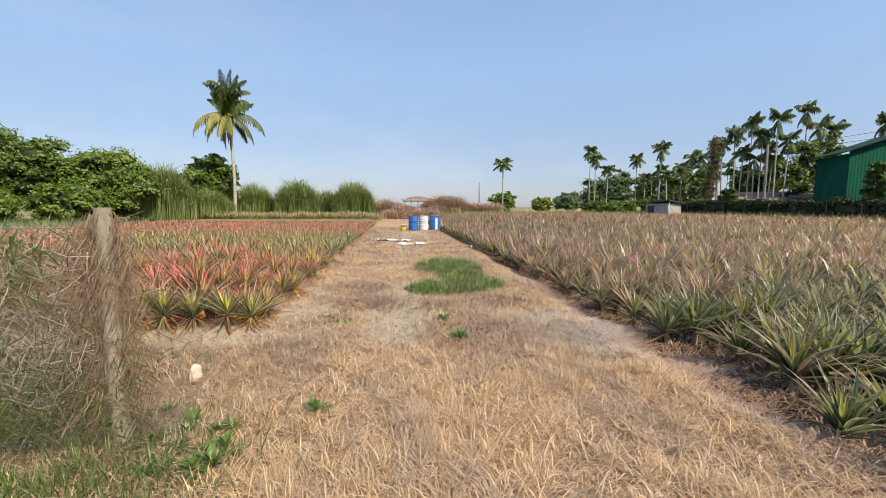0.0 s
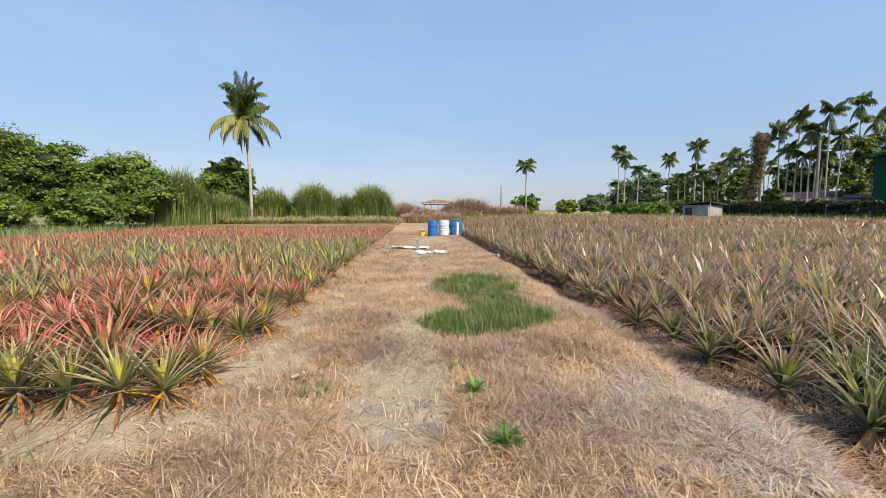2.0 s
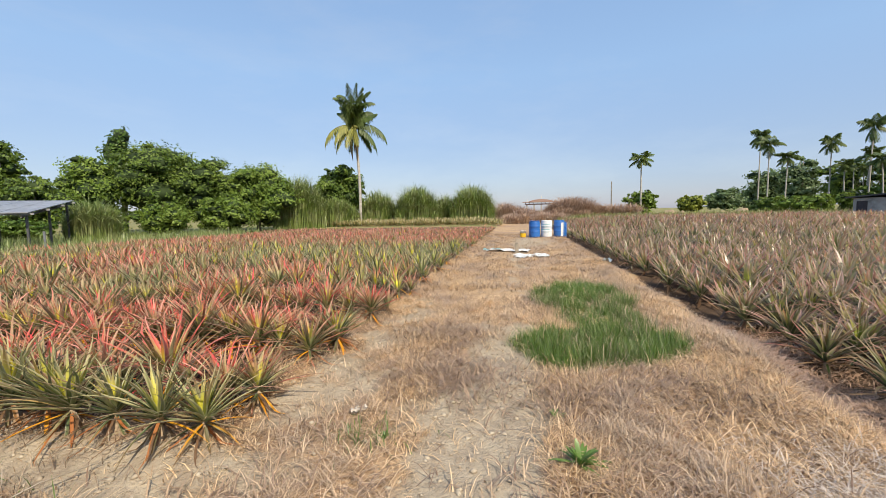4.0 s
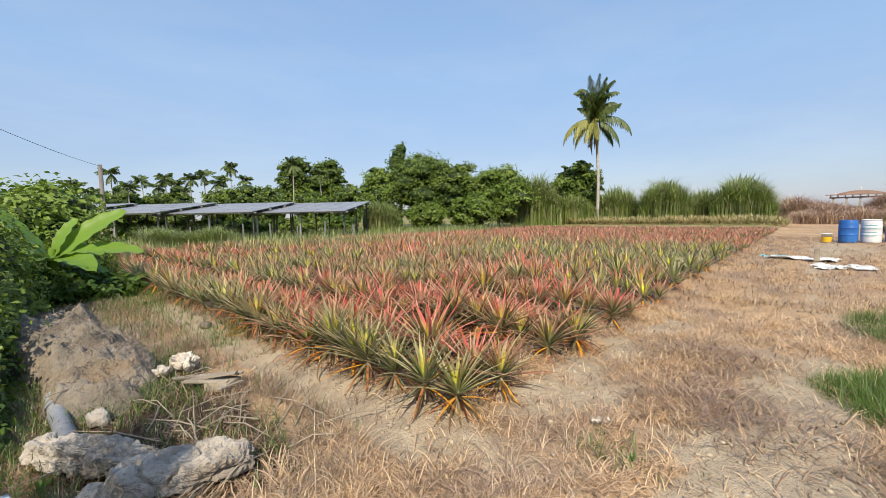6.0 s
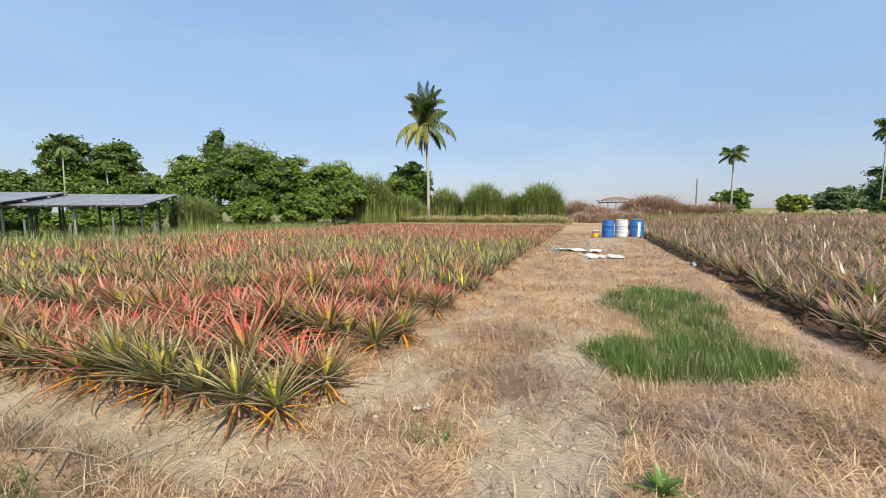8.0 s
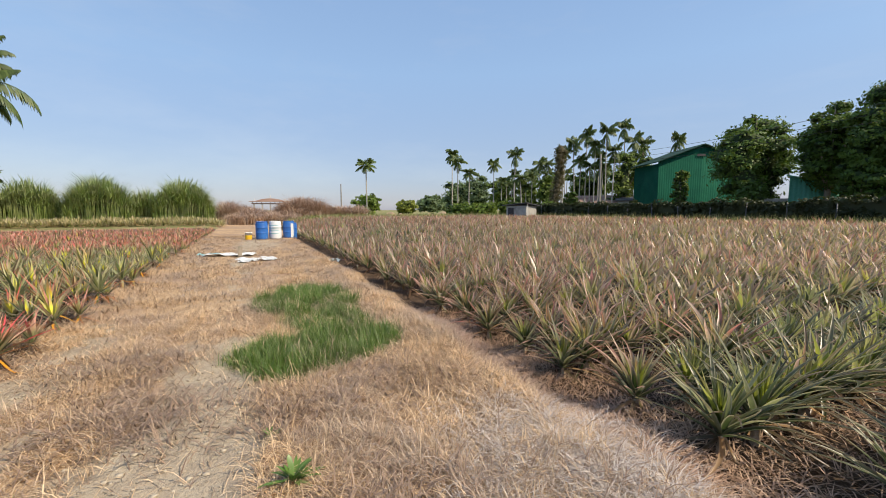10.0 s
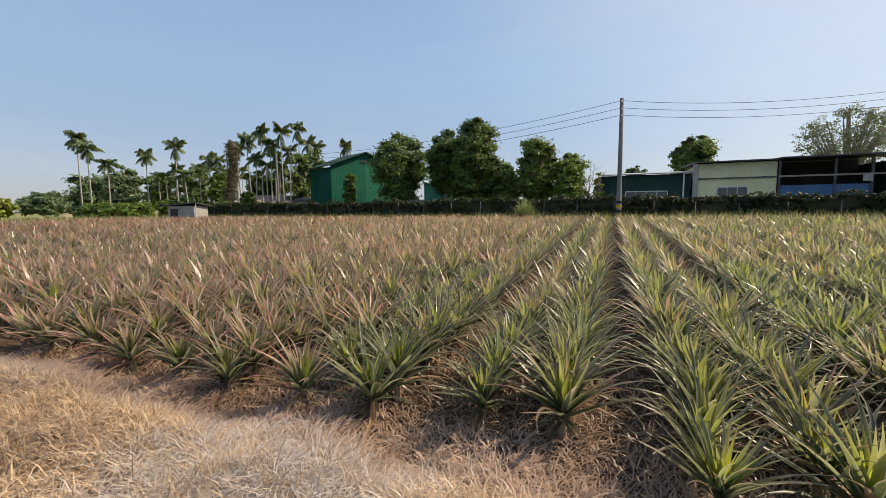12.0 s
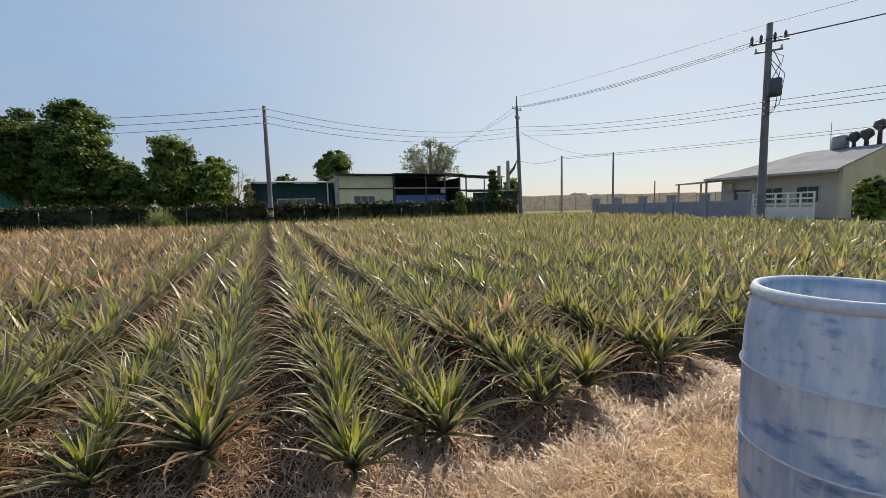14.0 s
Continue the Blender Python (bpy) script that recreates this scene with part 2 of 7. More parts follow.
LEAF_VINE = foliage("leaf_vine_green", (0.075, 0.13, 0.022), (0.20, 0.29, 0.05), (0.27, 0.36, 0.075), 0.45, 0.3)
# darkened leaf green: the shade inside crowns is put into this colour
LEAF_CORE = foliage("leaf_painted_inner_shade", (0.014, 0.028, 0.008), (0.03, 0.052, 0.013), (0.035, 0.06, 0.016), 0.8, 0.05)
LEAF_HEDGE = foliage("leaf_hedge_dark", (0.016, 0.026, 0.011), (0.04, 0.05, 0.02), (0.05, 0.06, 0.025), 0.6, 0.1)
LEAF_GREY = foliage("leaf_grey_green", (0.09, 0.11, 0.08), (0.15, 0.17, 0.115))
LEAF_YELLOW = foliage("leaf_yellow_green", (0.14, 0.18, 0.03), (0.24, 0.27, 0.05))
# paler, greyer green: distance haze is mixed into the leaf colour
LEAF_HAZE = foliage("leaf_haze_paled", (0.09, 0.14, 0.07), (0.13, 0.19, 0.09))
LEAF_DEAD = foliage("leaf_withered", (0.12, 0.085, 0.05), (0.2, 0.14, 0.08), (0.16, 0.12, 0.07))
LEAF_OLIVE = foliage("leaf_withered_olive", (0.045, 0.04, 0.022), (0.10, 0.085, 0.048), (0.13, 0.10, 0.06))
PALM = foliage("palm_frond", (0.03, 0.06, 0.015), (0.09, 0.135, 0.035), (0.12, 0.16, 0.05), 0.5, 0.15)
PALM_YELLOW = foliage("palm_frond_yellowing", (0.17, 0.19, 0.04), (0.34, 0.32, 0.085), (0.27, 0.27, 0.07), 0.5, 0.2)
BANANA = foliage("banana_leaf", (0.12, 0.24, 0.03), (0.20, 0.34, 0.05), (0.22, 0.36, 0.06), 0.35, 0.35)
BARK = plain("bark_grey", (0.22, 0.18, 0.14), (0.34, 0.29, 0.23), 3, 30, 0.9, relief=0.5, stretch=(1, 1, 3))
PALM_BARK = plain("palm_bark_pale", (0.36, 0.34, 0.31), (0.50, 0.47, 0.43), 1.2, 12, 0.9, relief=0.3, stretch=(1, 1, 4))
CONCRETE = plain("old_concrete", (0.48, 0.44, 0.385), (0.27, 0.24, 0.205), 4, 45, 0.95, relief=0.8, depth=0.02, dirt=(0.20, 0.17, 0.13))
WALL_GREY = plain("weathered_concrete_wall", (0.36, 0.35, 0.33), (0.46, 0.45, 0.42), 2, 20, 0.9, dirt=(0.2, 0.19, 0.17))
WALL_BLUE = plain("blue_grey_wall_paint", (0.25, 0.27, 0.34), (0.31, 0.33, 0.40), 1, 16, 0.8)
WALL_CREAM = plain("cream_render", (0.56, 0.50, 0.34), (0.64, 0.57, 0.40), 1, 14, 0.85)
WALL_WHITE = plain("off_white_render", (0.42, 0.40, 0.37), (0.48, 0.46, 0.42), 1, 14, 0.85)
YELLOW = plain("pale_yellow_cladding", (0.66, 0.60, 0.32), (0.72, 0.66, 0.38), 0.8, 10, 0.6)
GREEN_SHEET = plain("green_corrugated_sheet", (0.005, 0.072, 0.045), (0.008, 0.095, 0.056), 0.6, 9, 0.9, 0.12)
GREEN_PALE = plain("pale_green_sheet", (0.10, 0.36, 0.24), (0.15, 0.44, 0.30), 0.6, 9, 0.5, 0.4)
DARK_SHEET = plain("dark_green_sheet", (0.022, 0.055, 0.046), (0.032, 0.073, 0.06), 0.8, 10, 0.85, 0.12)
BLUE_SHEET = plain("blue_corrugated_sheet", (0.07, 0.145, 0.25), (0.10, 0.18, 0.28), 0.8, 10, 0.55)
ROOF_PALE = plain("pale_sheet_roof", (0.36, 0.37, 0.38), (0.42, 0.43, 0.43), 0.7, 8, 0.9, 0.1)
ROOF_GREY = plain("grey_sheet_roof", (0.15, 0.155, 0.17), (0.19, 0.195, 0.21), 0.6, 8, 0.9, 0.1)
ROOF_RUST = plain("rusty_roof", (0.30, 0.19, 0.15), (0.40, 0.29, 0.24), 0.8, 9, 0.9, 0.1)
# near-black colour that stands in for shade inside sheds and openings
SHADE = plain("interior_shade_colour", (0.06, 0.055, 0.06), (0.085, 0.075, 0.08), 1, 8, 0.9)
STEEL = plain("galvanised_steel", (0.30, 0.31, 0.32), (0.38, 0.39, 0.40), 3, 40, 0.55, 0.4, 0.5)
STEEL_DARK = plain("dark_steel", (0.07, 0.075, 0.08), (0.11, 0.11, 0.12), 3, 40, 0.5, 0.4, 0.3)
POLE = plain("concrete_pole", (0.17, 0.16, 0.15), (0.23, 0.22, 0.20), 1.5, 20, 0.9, dirt=(0.16, 0.15, 0.14))
WOOD_OLD = plain("weathered_wood", (0.28, 0.24, 0.19), (0.40, 0.35, 0.28), 5, 50, 0.9, relief=0.5, stretch=(1, 1, 0.25))
PANEL = plain("solar_glass", (0.22, 0.23, 0.26), (0.28, 0.29, 0.31), 0.5, 4, 0.4, 0.5, relief=0.02)
GLASS_DARK = plain("window_glass", (0.05, 0.07, 0.08), (0.07, 0.09, 0.1), 1, 5, 0.12, 0.6, relief=0.0)
WHITE = plain("white_paint", (0.75, 0.75, 0.73), (0.68, 0.68, 0.66), 3, 30, 0.5)
BLUE_DRUM = plain("blue_plastic", (0.02, 0.12, 0.42), (0.03, 0.16, 0.5), 2, 25, 0.4, 0.45, relief=0.08)
WHITE_DRUM = plain("white_plastic", (0.62, 0.66, 0.70), (0.72, 0.74, 0.76), 2, 25, 0.4, relief=0.08)
YELLOW_LABEL = plain("yellow_label", (0.75, 0.50, 0.03), (0.8, 0.42, 0.03), 3, 20, 0.5)
SACK_WHITE = plain("white_woven_sack", (0.72, 0.72, 0.70), (0.6, 0.62, 0.62), 5, 60, 0.7)
SACK_BLUE = plain("teal_woven_sack", (0.20, 0.45, 0.50), (0.3, 0.52, 0.56), 5, 60, 0.7)
RAG = plain("crumpled_white_film", (0.66, 0.61, 0.54), (0.42, 0.37, 0.31), 12, 70, 0.8, relief=0.6)
PIPE = plain("grey_plastic_pipe", (0.24, 0.26, 0.30), (0.36, 0.37, 0.39), 3, 30, 0.6, dirt=(0.24, 0.2, 0.15))
FILM = plain("clear_plastic_bag", (0.45, 0.55, 0.60), (0.6, 0.68, 0.7), 8, 40, 0.25, 0.6)
NET = straw("pale_shade_net", (0.74, 0.68, 0.60), (0.70, 0.65, 0.58), (0.76, 0.70, 0.62), 0.6)
# woods greyed in their colour to stand for haze
HILL = plain("woods_haze_greyed", (0.14, 0.19, 0.17), (0.18, 0.22, 0.19), 0.05, 0.5, 0.95)
RUBBER = plain("black_insulation", (0.02, 0.02, 0.02), (0.03, 0.03, 0.03), 3, 20, 0.6)
STALK = plain("pale_stem", (0.32, 0.25, 0.17), (0.42, 0.32, 0.22), 10, 60, 0.85)


def worn_drum(name):
    """Sun-bleached blue plastic, chalky with darker scuffs and drips."""
    k = Mat(name, 0.5, 0.35)
    v = k.coord()
    run = k.noise(k.stretch(v, 6, 6, 0.9), 2.2, 6, 0.65)
    patch = k.noise(v, 3.2, 5, 0.6)
    c = k.mix(k.ramp(run, 0.36, 0.66), (0.62, 0.70, 0.79), (0.40, 0.52, 0.68))
    wide = k.noise(k.stretch(v, 2.2, 2.2, 5.5), 1.7, 5, 0.6)
    c = k.mix(k.ramp(wide, 0.54, 0.68, 0.0, 0.8), c, (0.12, 0.26, 0.52))
    c = k.mix(k.ramp(k.noise(v, 16, 5, 0.7), 0.58, 0.72, 0.0, 0.6), c, (0.15, 0.22, 0.34))
    c = k.mix(k.ramp(k.noise(k.stretch(v, 14, 14, 1.2), 2.0, 4, 0.6), 0.6, 0.75, 0.0, 0.55), c, (0.72, 0.78, 0.84))
    k.bump(run, 0.15, 0.01)
    m = k.done(c, k.ramp(patch, 0.3, 0.7, 0.65, 0.4))
    t = k.node("ShaderNodeBsdfTranslucent")
    k.put(t.inputs[0], c)
    s = k.node("ShaderNodeMixShader")
    s.inputs[0].default_value = 0.35
    k.put(s.inputs[1], k.p.outputs[0])
    k.put(s.inputs[2], t.outputs[0])
    k.put(k.t.nodes["Material Output"].inputs[0], s.outputs[0])
    return m


CHALK = plain("chalky_blue_plastic", (0.62, 0.70, 0.78), (0.5, 0.6, 0.72), 5, 40, 0.7)
DRUM_WORN = worn_drum("bleached_blue_plastic")


def ground_material():
    k = Mat("ground_cover", 0.95, 0.15)
    v = k.place()
    n1, n2, n3 = k.noise(v, 0.5, 5), k.noise(v, 5.0, 6, 0.65), k.noise(v, 42.0, 4, 0.7)
    thatch = k.mix(k.ramp(n2, 0.35, 0.65), (0.42, 0.29, 0.175), (0.23, 0.15, 0.09))
    thatch = k.mix(k.ramp(n3, 0.35, 0.7), thatch, (0.58, 0.41, 0.245))
    thatch = k.mix(k.ramp(n1, 0.42, 0.6, 0.0, 0.6), thatch, (0.28, 0.20, 0.155))
    bare = k.mix(k.ramp(n2, 0.3, 0.7), (0.46, 0.39, 0.29), (0.34, 0.28, 0.21))
    bare = k.mix(k.ramp(n3, 0.45, 0.75, 0.0, 0.4), bare, (0.26, 0.2, 0.13))
    soil = k.mix(k.ramp(n2, 0.3, 0.7), (0.10, 0.068, 0.047), (0.055, 0.039, 0.029))
    soil = k.mix(k.ramp(n3, 0.5, 0.75, 0.0, 0.55), soil, (0.3, 0.2, 0.13))
    far = k.mix(k.ramp(n1, 0.35, 0.65), (0.16, 0.18, 0.06), (0.33, 0.27, 0.14))
    far = k.mix(k.ramp(n3, 0.4, 0.7, 0.0, 0.5), far, (0.1, 0.13, 0.04))
    wob = k.math("MULTIPLY", k.math("SUBTRACT", n2, 0.5), 0.9)
    edge = lambda name: k.ramp(k.math("ADD", k.attr(name), wob), 0.35, 0.65)
    c = k.mix(edge("meadow"), thatch, far)
    c = k.mix(edge("bare"), c, bare)
    c = k.mix(edge("soil"), c, soil)
    k.bump(k.math("ADD", n3, n2), 0.8, 0.03)
    return k.done(c)


GROUND = ground_material()

# ---- mesh helpers ----
BASE = Vector((0.3, 2.8, 0.0))        # bearings of far things are taken from here


def far(az, d, z=0.0):
    return Vector((BASE.x + d * math.sin(radians(az)), BASE.y + d * math.cos(radians(az)), z))


def lift(el, d):
    return 1.5 + d * math.tan(radians(el))


def raw(name, verts, faces, mat, uvs=None, smooth=False):
    """A mesh from arrays; all faces have the same number of corners."""
    verts, faces = np.asarray(verts, np.float32), np.asarray(faces, np.int32)
    me = bpy.data.meshes.new(name)
    m, k = faces.shape
    me.vertices.add(len(verts))
    me.vertices.foreach_set("co", verts.ravel())
    me.loops.add(m * k)
    me.loops.foreach_set("vertex_index", faces.ravel())
    me.polygons.add(m)
    me.polygons.foreach_set("loop_start", np.arange(0, m * k, k, dtype=np.int32))
    me.polygons.foreach_set("loop_total", np.full(m, k, dtype=np.int32))
    for layer, per_vert in (uvs or {}).items():
        uv = me.uv_layers.new(name=layer)
        uv.data.foreach_set("uv", np.asarray(per_vert, np.float32)[faces.ravel()].ravel())
    me.update(calc_edges=True)
    if smooth:
        me.polygons.foreach_set("use_smooth", np.ones(m, dtype=bool))
    me.materials.append(mat)
    return me


def joined(pieces):
    """Several (verts, faces) as one."""
    vs, fs, n = [], [], 0
    for v, f in pieces:
        vs.append(np.asarray(v, float))
        fs.append(np.asarray(f, int) + n)
        n += len(v)
    return np.concatenate(vs), np.concatenate(fs)


def child(ob, parent):
    ob.parent = parent
    return ob


def mesh_part(name, me, parent, label=""):
    return tagged(child(new(name, me), parent), label)


def part(name, bm, mat, parent, label="", smooth=False):
    me = bpy.data.meshes.new(name)
    bm.to_mesh(me)
    bm.free()
    if smooth:
        me.polygons.foreach_set("use_smooth", np.ones(len(me.polygons), dtype=bool))
    me.materials.append(mat)
    return mesh_part(name, me, parent, label) if parent is not None else tagged(new(name, me), label)


def thing(name, where, label, category, group="", turn=0.0):
    ob = new(name)
    ob.empty_display_size = 0.1
    ob.matrix_world = Matrix.Translation(where) @ Matrix.Rotation(radians(turn), 4, "Z")
    return tagged(ob, label, category, group)


def box(x0, x1, y0, y1, z0, z1, bevel=0.0, bm=None):
    bm = bm or bmesh.new()
    m = Matrix.Translation(((x0 + x1) / 2, (y0 + y1) / 2, (z0 + z1) / 2)) @ Matrix.Diagonal((abs(x1 - x0), abs(y1 - y0), abs(z1 - z0), 1))
    made = bmesh.ops.create_cube(bm, size=1, matrix=m)
    if bevel:
        edges = list({e for v in made["verts"] for e in v.link_edges})
        bmesh.ops.bevel(bm, geom=edges, offset=bevel, segments=2, affect="EDGES")
    return bm


def tube(points, radii, sides=6, caps=True):
    """Verts and quads of a tapered tube along points."""
    pts = np.asarray(points, float)
    radii = np.broadcast_to(radii, len(pts))
    along = np.gradient(pts, axis=0)
    along /= np.linalg.norm(along, axis=1, keepdims=True) + 1e-9
    ref = np.array([0.0, 0, 1]) if abs(along[:, 2]).mean() < 0.8 else np.array([1.0, 0, 0])
    a = np.cross(along, ref)
    a /= np.linalg.norm(a, axis=1, keepdims=True) + 1e-9
    b = np.cross(along, a)
    th = np.linspace(0, 2 * np.pi, sides, endpoint=False)
    ring = a[:, None] * np.cos(th)[None, :, None] + b[:, None] * np.sin(th)[None, :, None]
    v = (pts[:, None] + ring * radii[:, None, None]).reshape(-1, 3)
    f = []
    for i in range(len(pts) - 1):
        for j in range(sides):
            k = (j + 1) % sides
            f.append((i * sides + j, i * sides + k, (i + 1) * sides + k, (i + 1) * sides + j))
    if caps and sides % 2 == 0:
        for base in (0, (len(pts) - 1) * sides):
            for j in range(1, sides // 2):
                f.append((base + j - 1, base + j, base + sides - j - 1, base + sides - j))
    return v, np.array(f)


def lathe(profile, sides=32):
    """A bmesh turned from (radius, height) pairs."""
    bm = bmesh.new()
    rings = []
    for r, z in profile:
        rings.append([bm.verts.new((r * math.cos(2 * math.pi * i / sides), r * math.sin(2 * math.pi * i / sides), z)) for i in range(sides)])
    for a, b in zip(rings, rings[1:]):
        for i in range(sides):
            k = (i + 1) % sides
            bm.faces.new((a[i], a[k], b[k], b[i]))
    return bm


def smooth(e0, e1, x):
    t = np.clip((np.asarray(x, float) - e0) / (e1 - e0), 0, 1)
    return t * t * (3 - 2 * t)


# ---- ground ----
BED = 1.44                             # two rows of plants to each bed
EDGE_R, EDGE_L, FRONT_L = 3.16, -1.66, 5.06


def swell(x, y):
    return 0.5 * (np.sin(x * 1.7 + 0.6 * np.sin(y * 1.1)) * np.sin(y * 1.3 + 1.0) + np.sin(x * 3.9 + 1.3) * np.sin(y * 3.1 + 0.7) * 0.5)


def gh(x, y):
    x, y = np.asarray(x, float), np.asarray(y, float)
    near = np.exp(-((x / 40) ** 2 + ((y - 10) / 50) ** 2))
    right = smooth(2.35, 2.95, x + 0.12 * np.sin(y * 2.3) + 0.08 * np.sin(y * 5.1)) * smooth(31, 29.5, x) * smooth(-23, -21.5, y) * smooth(46, 44, y)
    left = smooth(-1.2, -1.9, x) * smooth(4.6, 5.2, y) * smooth(40, 38, y) * smooth(-26, -24, x)
    rise = 0.42 * smooth(6, 26, x) + 0.40 * smooth(9, 34, y) * smooth(3, 8, x) * smooth(26, 6, x) + smooth(-1, -3, x) * 0.25 * smooth(36, 41, y)
    beds = np.cos((y - 1.96) / BED * 2 * np.pi) * 0.06
    lumps = 0.018 * (np.sin(x * 9.1 + 2 * np.sin(y * 3.3)) * np.sin(y * 7.3 + 1.7 * np.sin(x * 4.1)) + 0.7 * np.sin(x * 15.3 + y * 4.1) * np.sin(y * 13.7 - x * 3.7))
    h = (0.03 * swell(x, y) + lumps * smooth(30, 12, np.hypot(x, y - 4))) * near + rise * np.exp(-((x / 300) ** 2 + (y / 300) ** 2)) + right * (-0.15 + beds) + left * (0.05 + beds)
    h = h + 0.05 * np.exp(-((x - 2.3 - 0.1 * np.sin(y)) / 0.3) ** 2) * smooth(1, 3, y) * smooth(30, 20, y)
    h = h + 0.22 * np.exp(-(((x + 5.4) / 1.4) ** 2 + ((y - 3.4) / 0.5) ** 2))
    return h


def lines(dense0, dense1, step, end0, end1, grow=1.09):
    xs, d, x = list(np.arange(dense0, dense1 + 1e-6, step)), step, dense1
    while x < end1:
        d *= grow
        x += d
        xs.append(x)
    d, x = step, dense0
    while x > end0:
        d *= grow
        x -= d
        xs.insert(0, x)
    return np.array(xs)


def blot(x, y, cx, cy, rx, ry):
    return np.exp(-(((x - cx) / rx) ** 2 + ((y - cy) / ry) ** 2))


def bare_at(x, y):
    track = np.exp(-((x - (-0.02 + 0.05 * np.sin(y))) / 0.30) ** 2) * smooth(4.2, 5.2, y) * smooth(8.6, 7.3, y)
    track2 = 0.6 * np.exp(-((x - 0.2) / 0.35) ** 2) * smooth(7, 9, y) * smooth(26, 14, y)
    corner = np.exp(-((x + 1.35) / 0.33) ** 2) * smooth(4.3, 5.2, y) * smooth(11, 7.5, y)
    front = np.exp(-((y - 4.74) / 0.24) ** 2) * smooth(-1.3, -1.8, x) * smooth(-11, -7, x)
    tip = blot(x, y, -1.75, 4.8, 0.5, 0.3)
    worn = 0.42 * smooth(4.3, 5.6, y) * smooth(13, 8, y) * smooth(0.7, -0.1, x) * (0.6 + 0.6 * np.sin(x * 3.1 + 1.3 * np.sin(y * 1.9)) * np.sin(y * 2.3 + x))
    track = track + worn.clip(0, 1)
    blotchy = 0.72 + 0.5 * np.sin(3.1 * x + 2 * np.sin(2.7 * y)) * np.sin(2.3 * y + 1.7 * np.sin(3.3 * x)) + 0.4 * np.sin(8.3 * x + 2.0 * np.sin(5.1 * y)) * np.sin(7.1 * y + 1.5 * np.sin(6.3 * x))
    track, track2, corner = track * np.maximum(blotchy, 0.6), track2 * blotchy, corner * blotchy
    path = 1.6 * blot(x, y, 0.13, 6.45, 0.33, 1.0) + 1.5 * blot(x, y, 0.06, 5.2, 0.3, 0.75) + 0.5 * blot(x, y, -0.35, 5.9, 0.3, 0.3)
    return np.clip(path * np.maximum(blotchy, 0.75) + track * 0.95 + track2 + corner * 0.75 + front * 0.95 + tip * 0.7 + 0.7 * blot(x, y, 0.8, 23, 1.5, 5), 0, 1)


def green_at(x, y):
    wob = 0.4 * np.sin(x * 4.1 + 2 * np.sin(y * 2.2)) + 0.35 * np.sin(y * 5.3 + x * 2) + 0.3 * np.sin(x * 11 + y * 7)
    a = ((x - 1.12 - 0.1 * wob) / 0.93) ** 2 + ((y - 7.45 - 0.22 * (x - 1.0)) / 0.62) ** 2
    b = ((x - 1.25) / 0.78) ** 2 + ((y - 10.0) / 1.0) ** 2
    c = ((x - 1.35) / 0.5) ** 2 + ((y - 8.6) / 0.7) ** 2
    return a + 0.35 * wob < 1, (b + 0.35 * wob < 1) | (c + 0.3 * wob < 1)


def mulch_at(x, y):
    """Dark trodden mulch round the rubble."""
    return np.clip(0.9 * blot(x, y, -4.3, 3.7, 1.2, 0.5) + 0.95 * blot(x, y, -3.2, 3.55, 0.9, 0.6) + 0.6 * blot(x, y, -2.4, 3.9, 0.5, 0.3), 0, 1)


def build_ground():
    xs, ys = lines(-8, 6, 0.11, -2600, 2600), lines(-2, 14, 0.11, -2600, 2600)
    gx, gy = np.meshgrid(xs, ys)
    x, y = gx.ravel(), gy.ravel()
    verts = np.stack([x, y, gh(x, y)], 1)
    nx, ny = len(xs), len(ys)
    i = (np.arange(ny - 1)[:, None] * nx + np.arange(nx - 1)[None]).ravel()
    faces = np.stack([i, i + 1, i + nx + 1, i + nx], 1)
    me = raw("ground", verts, faces, GROUND, smooth=True)
    soil = np.maximum(smooth(2.65, 3.1, x + 0.1 * np.sin(y * 2.3)) * smooth(31, 29, x) * smooth(-24, -22, y) * smooth(46, 44, y),
                      smooth(-1.55, -2.0, x) * smooth(5.05, 5.4, y) * smooth(40, 38, y) * smooth(-26, -24, x))
    soil = np.maximum(soil, mulch_at(x, y))
    edge = 0.5 * np.sin(y * 0.9) + 0.3 * np.sin(y * 2.3 + 1) + 0.2 * np.sin(x * 3.1 + y * 4.7)
    road = smooth(-2.9, -1.3, x + edge * 0.5) * smooth(3.4, 2.8, x) * smooth(60, 44, y) * smooth(-30, -20, y)
    road = np.maximum(road, smooth(-11, -8, x) * smooth(-0.3, 1.8, y + 0.6 * np.sin(x * 1.3) + 0.3 * np.sin(x * 3.7)) * smooth(6, 5, y) * smooth(3, 2, x))
    ga, gb = green_at(x, y)
    meadow = np.maximum(np.clip(1 - road, 0, 1) * (1 - soil), np.where(ga, 0.9, np.where(gb, 0.6, 0.0)))
    for key, val in (("soil", soil), ("bare", bare_at(x, y)), ("meadow", meadow)):
        me.attributes.new(key, "FLOAT", "POINT").data.foreach_set("value", val.astype(np.float32))
    return tagged(new("ground", me), "dry straw track between ploughed pineapple beds and rough meadow", "ground", kind="structure")


build_ground()

# ---- pineapple plants ----


UPRIGHT = {"heart": 0.31, "reach": 0.36, "open": 56, "bend": 54, "half": (0.024, 0.034), "skirt": 0.88, "stem": 0.16}
SPRAWL = {"heart": 0.29, "reach": 0.36, "open": 80, "bend": 46, "half": (0.016, 0.023), "skirt": 0.68, "stem": 0.15}


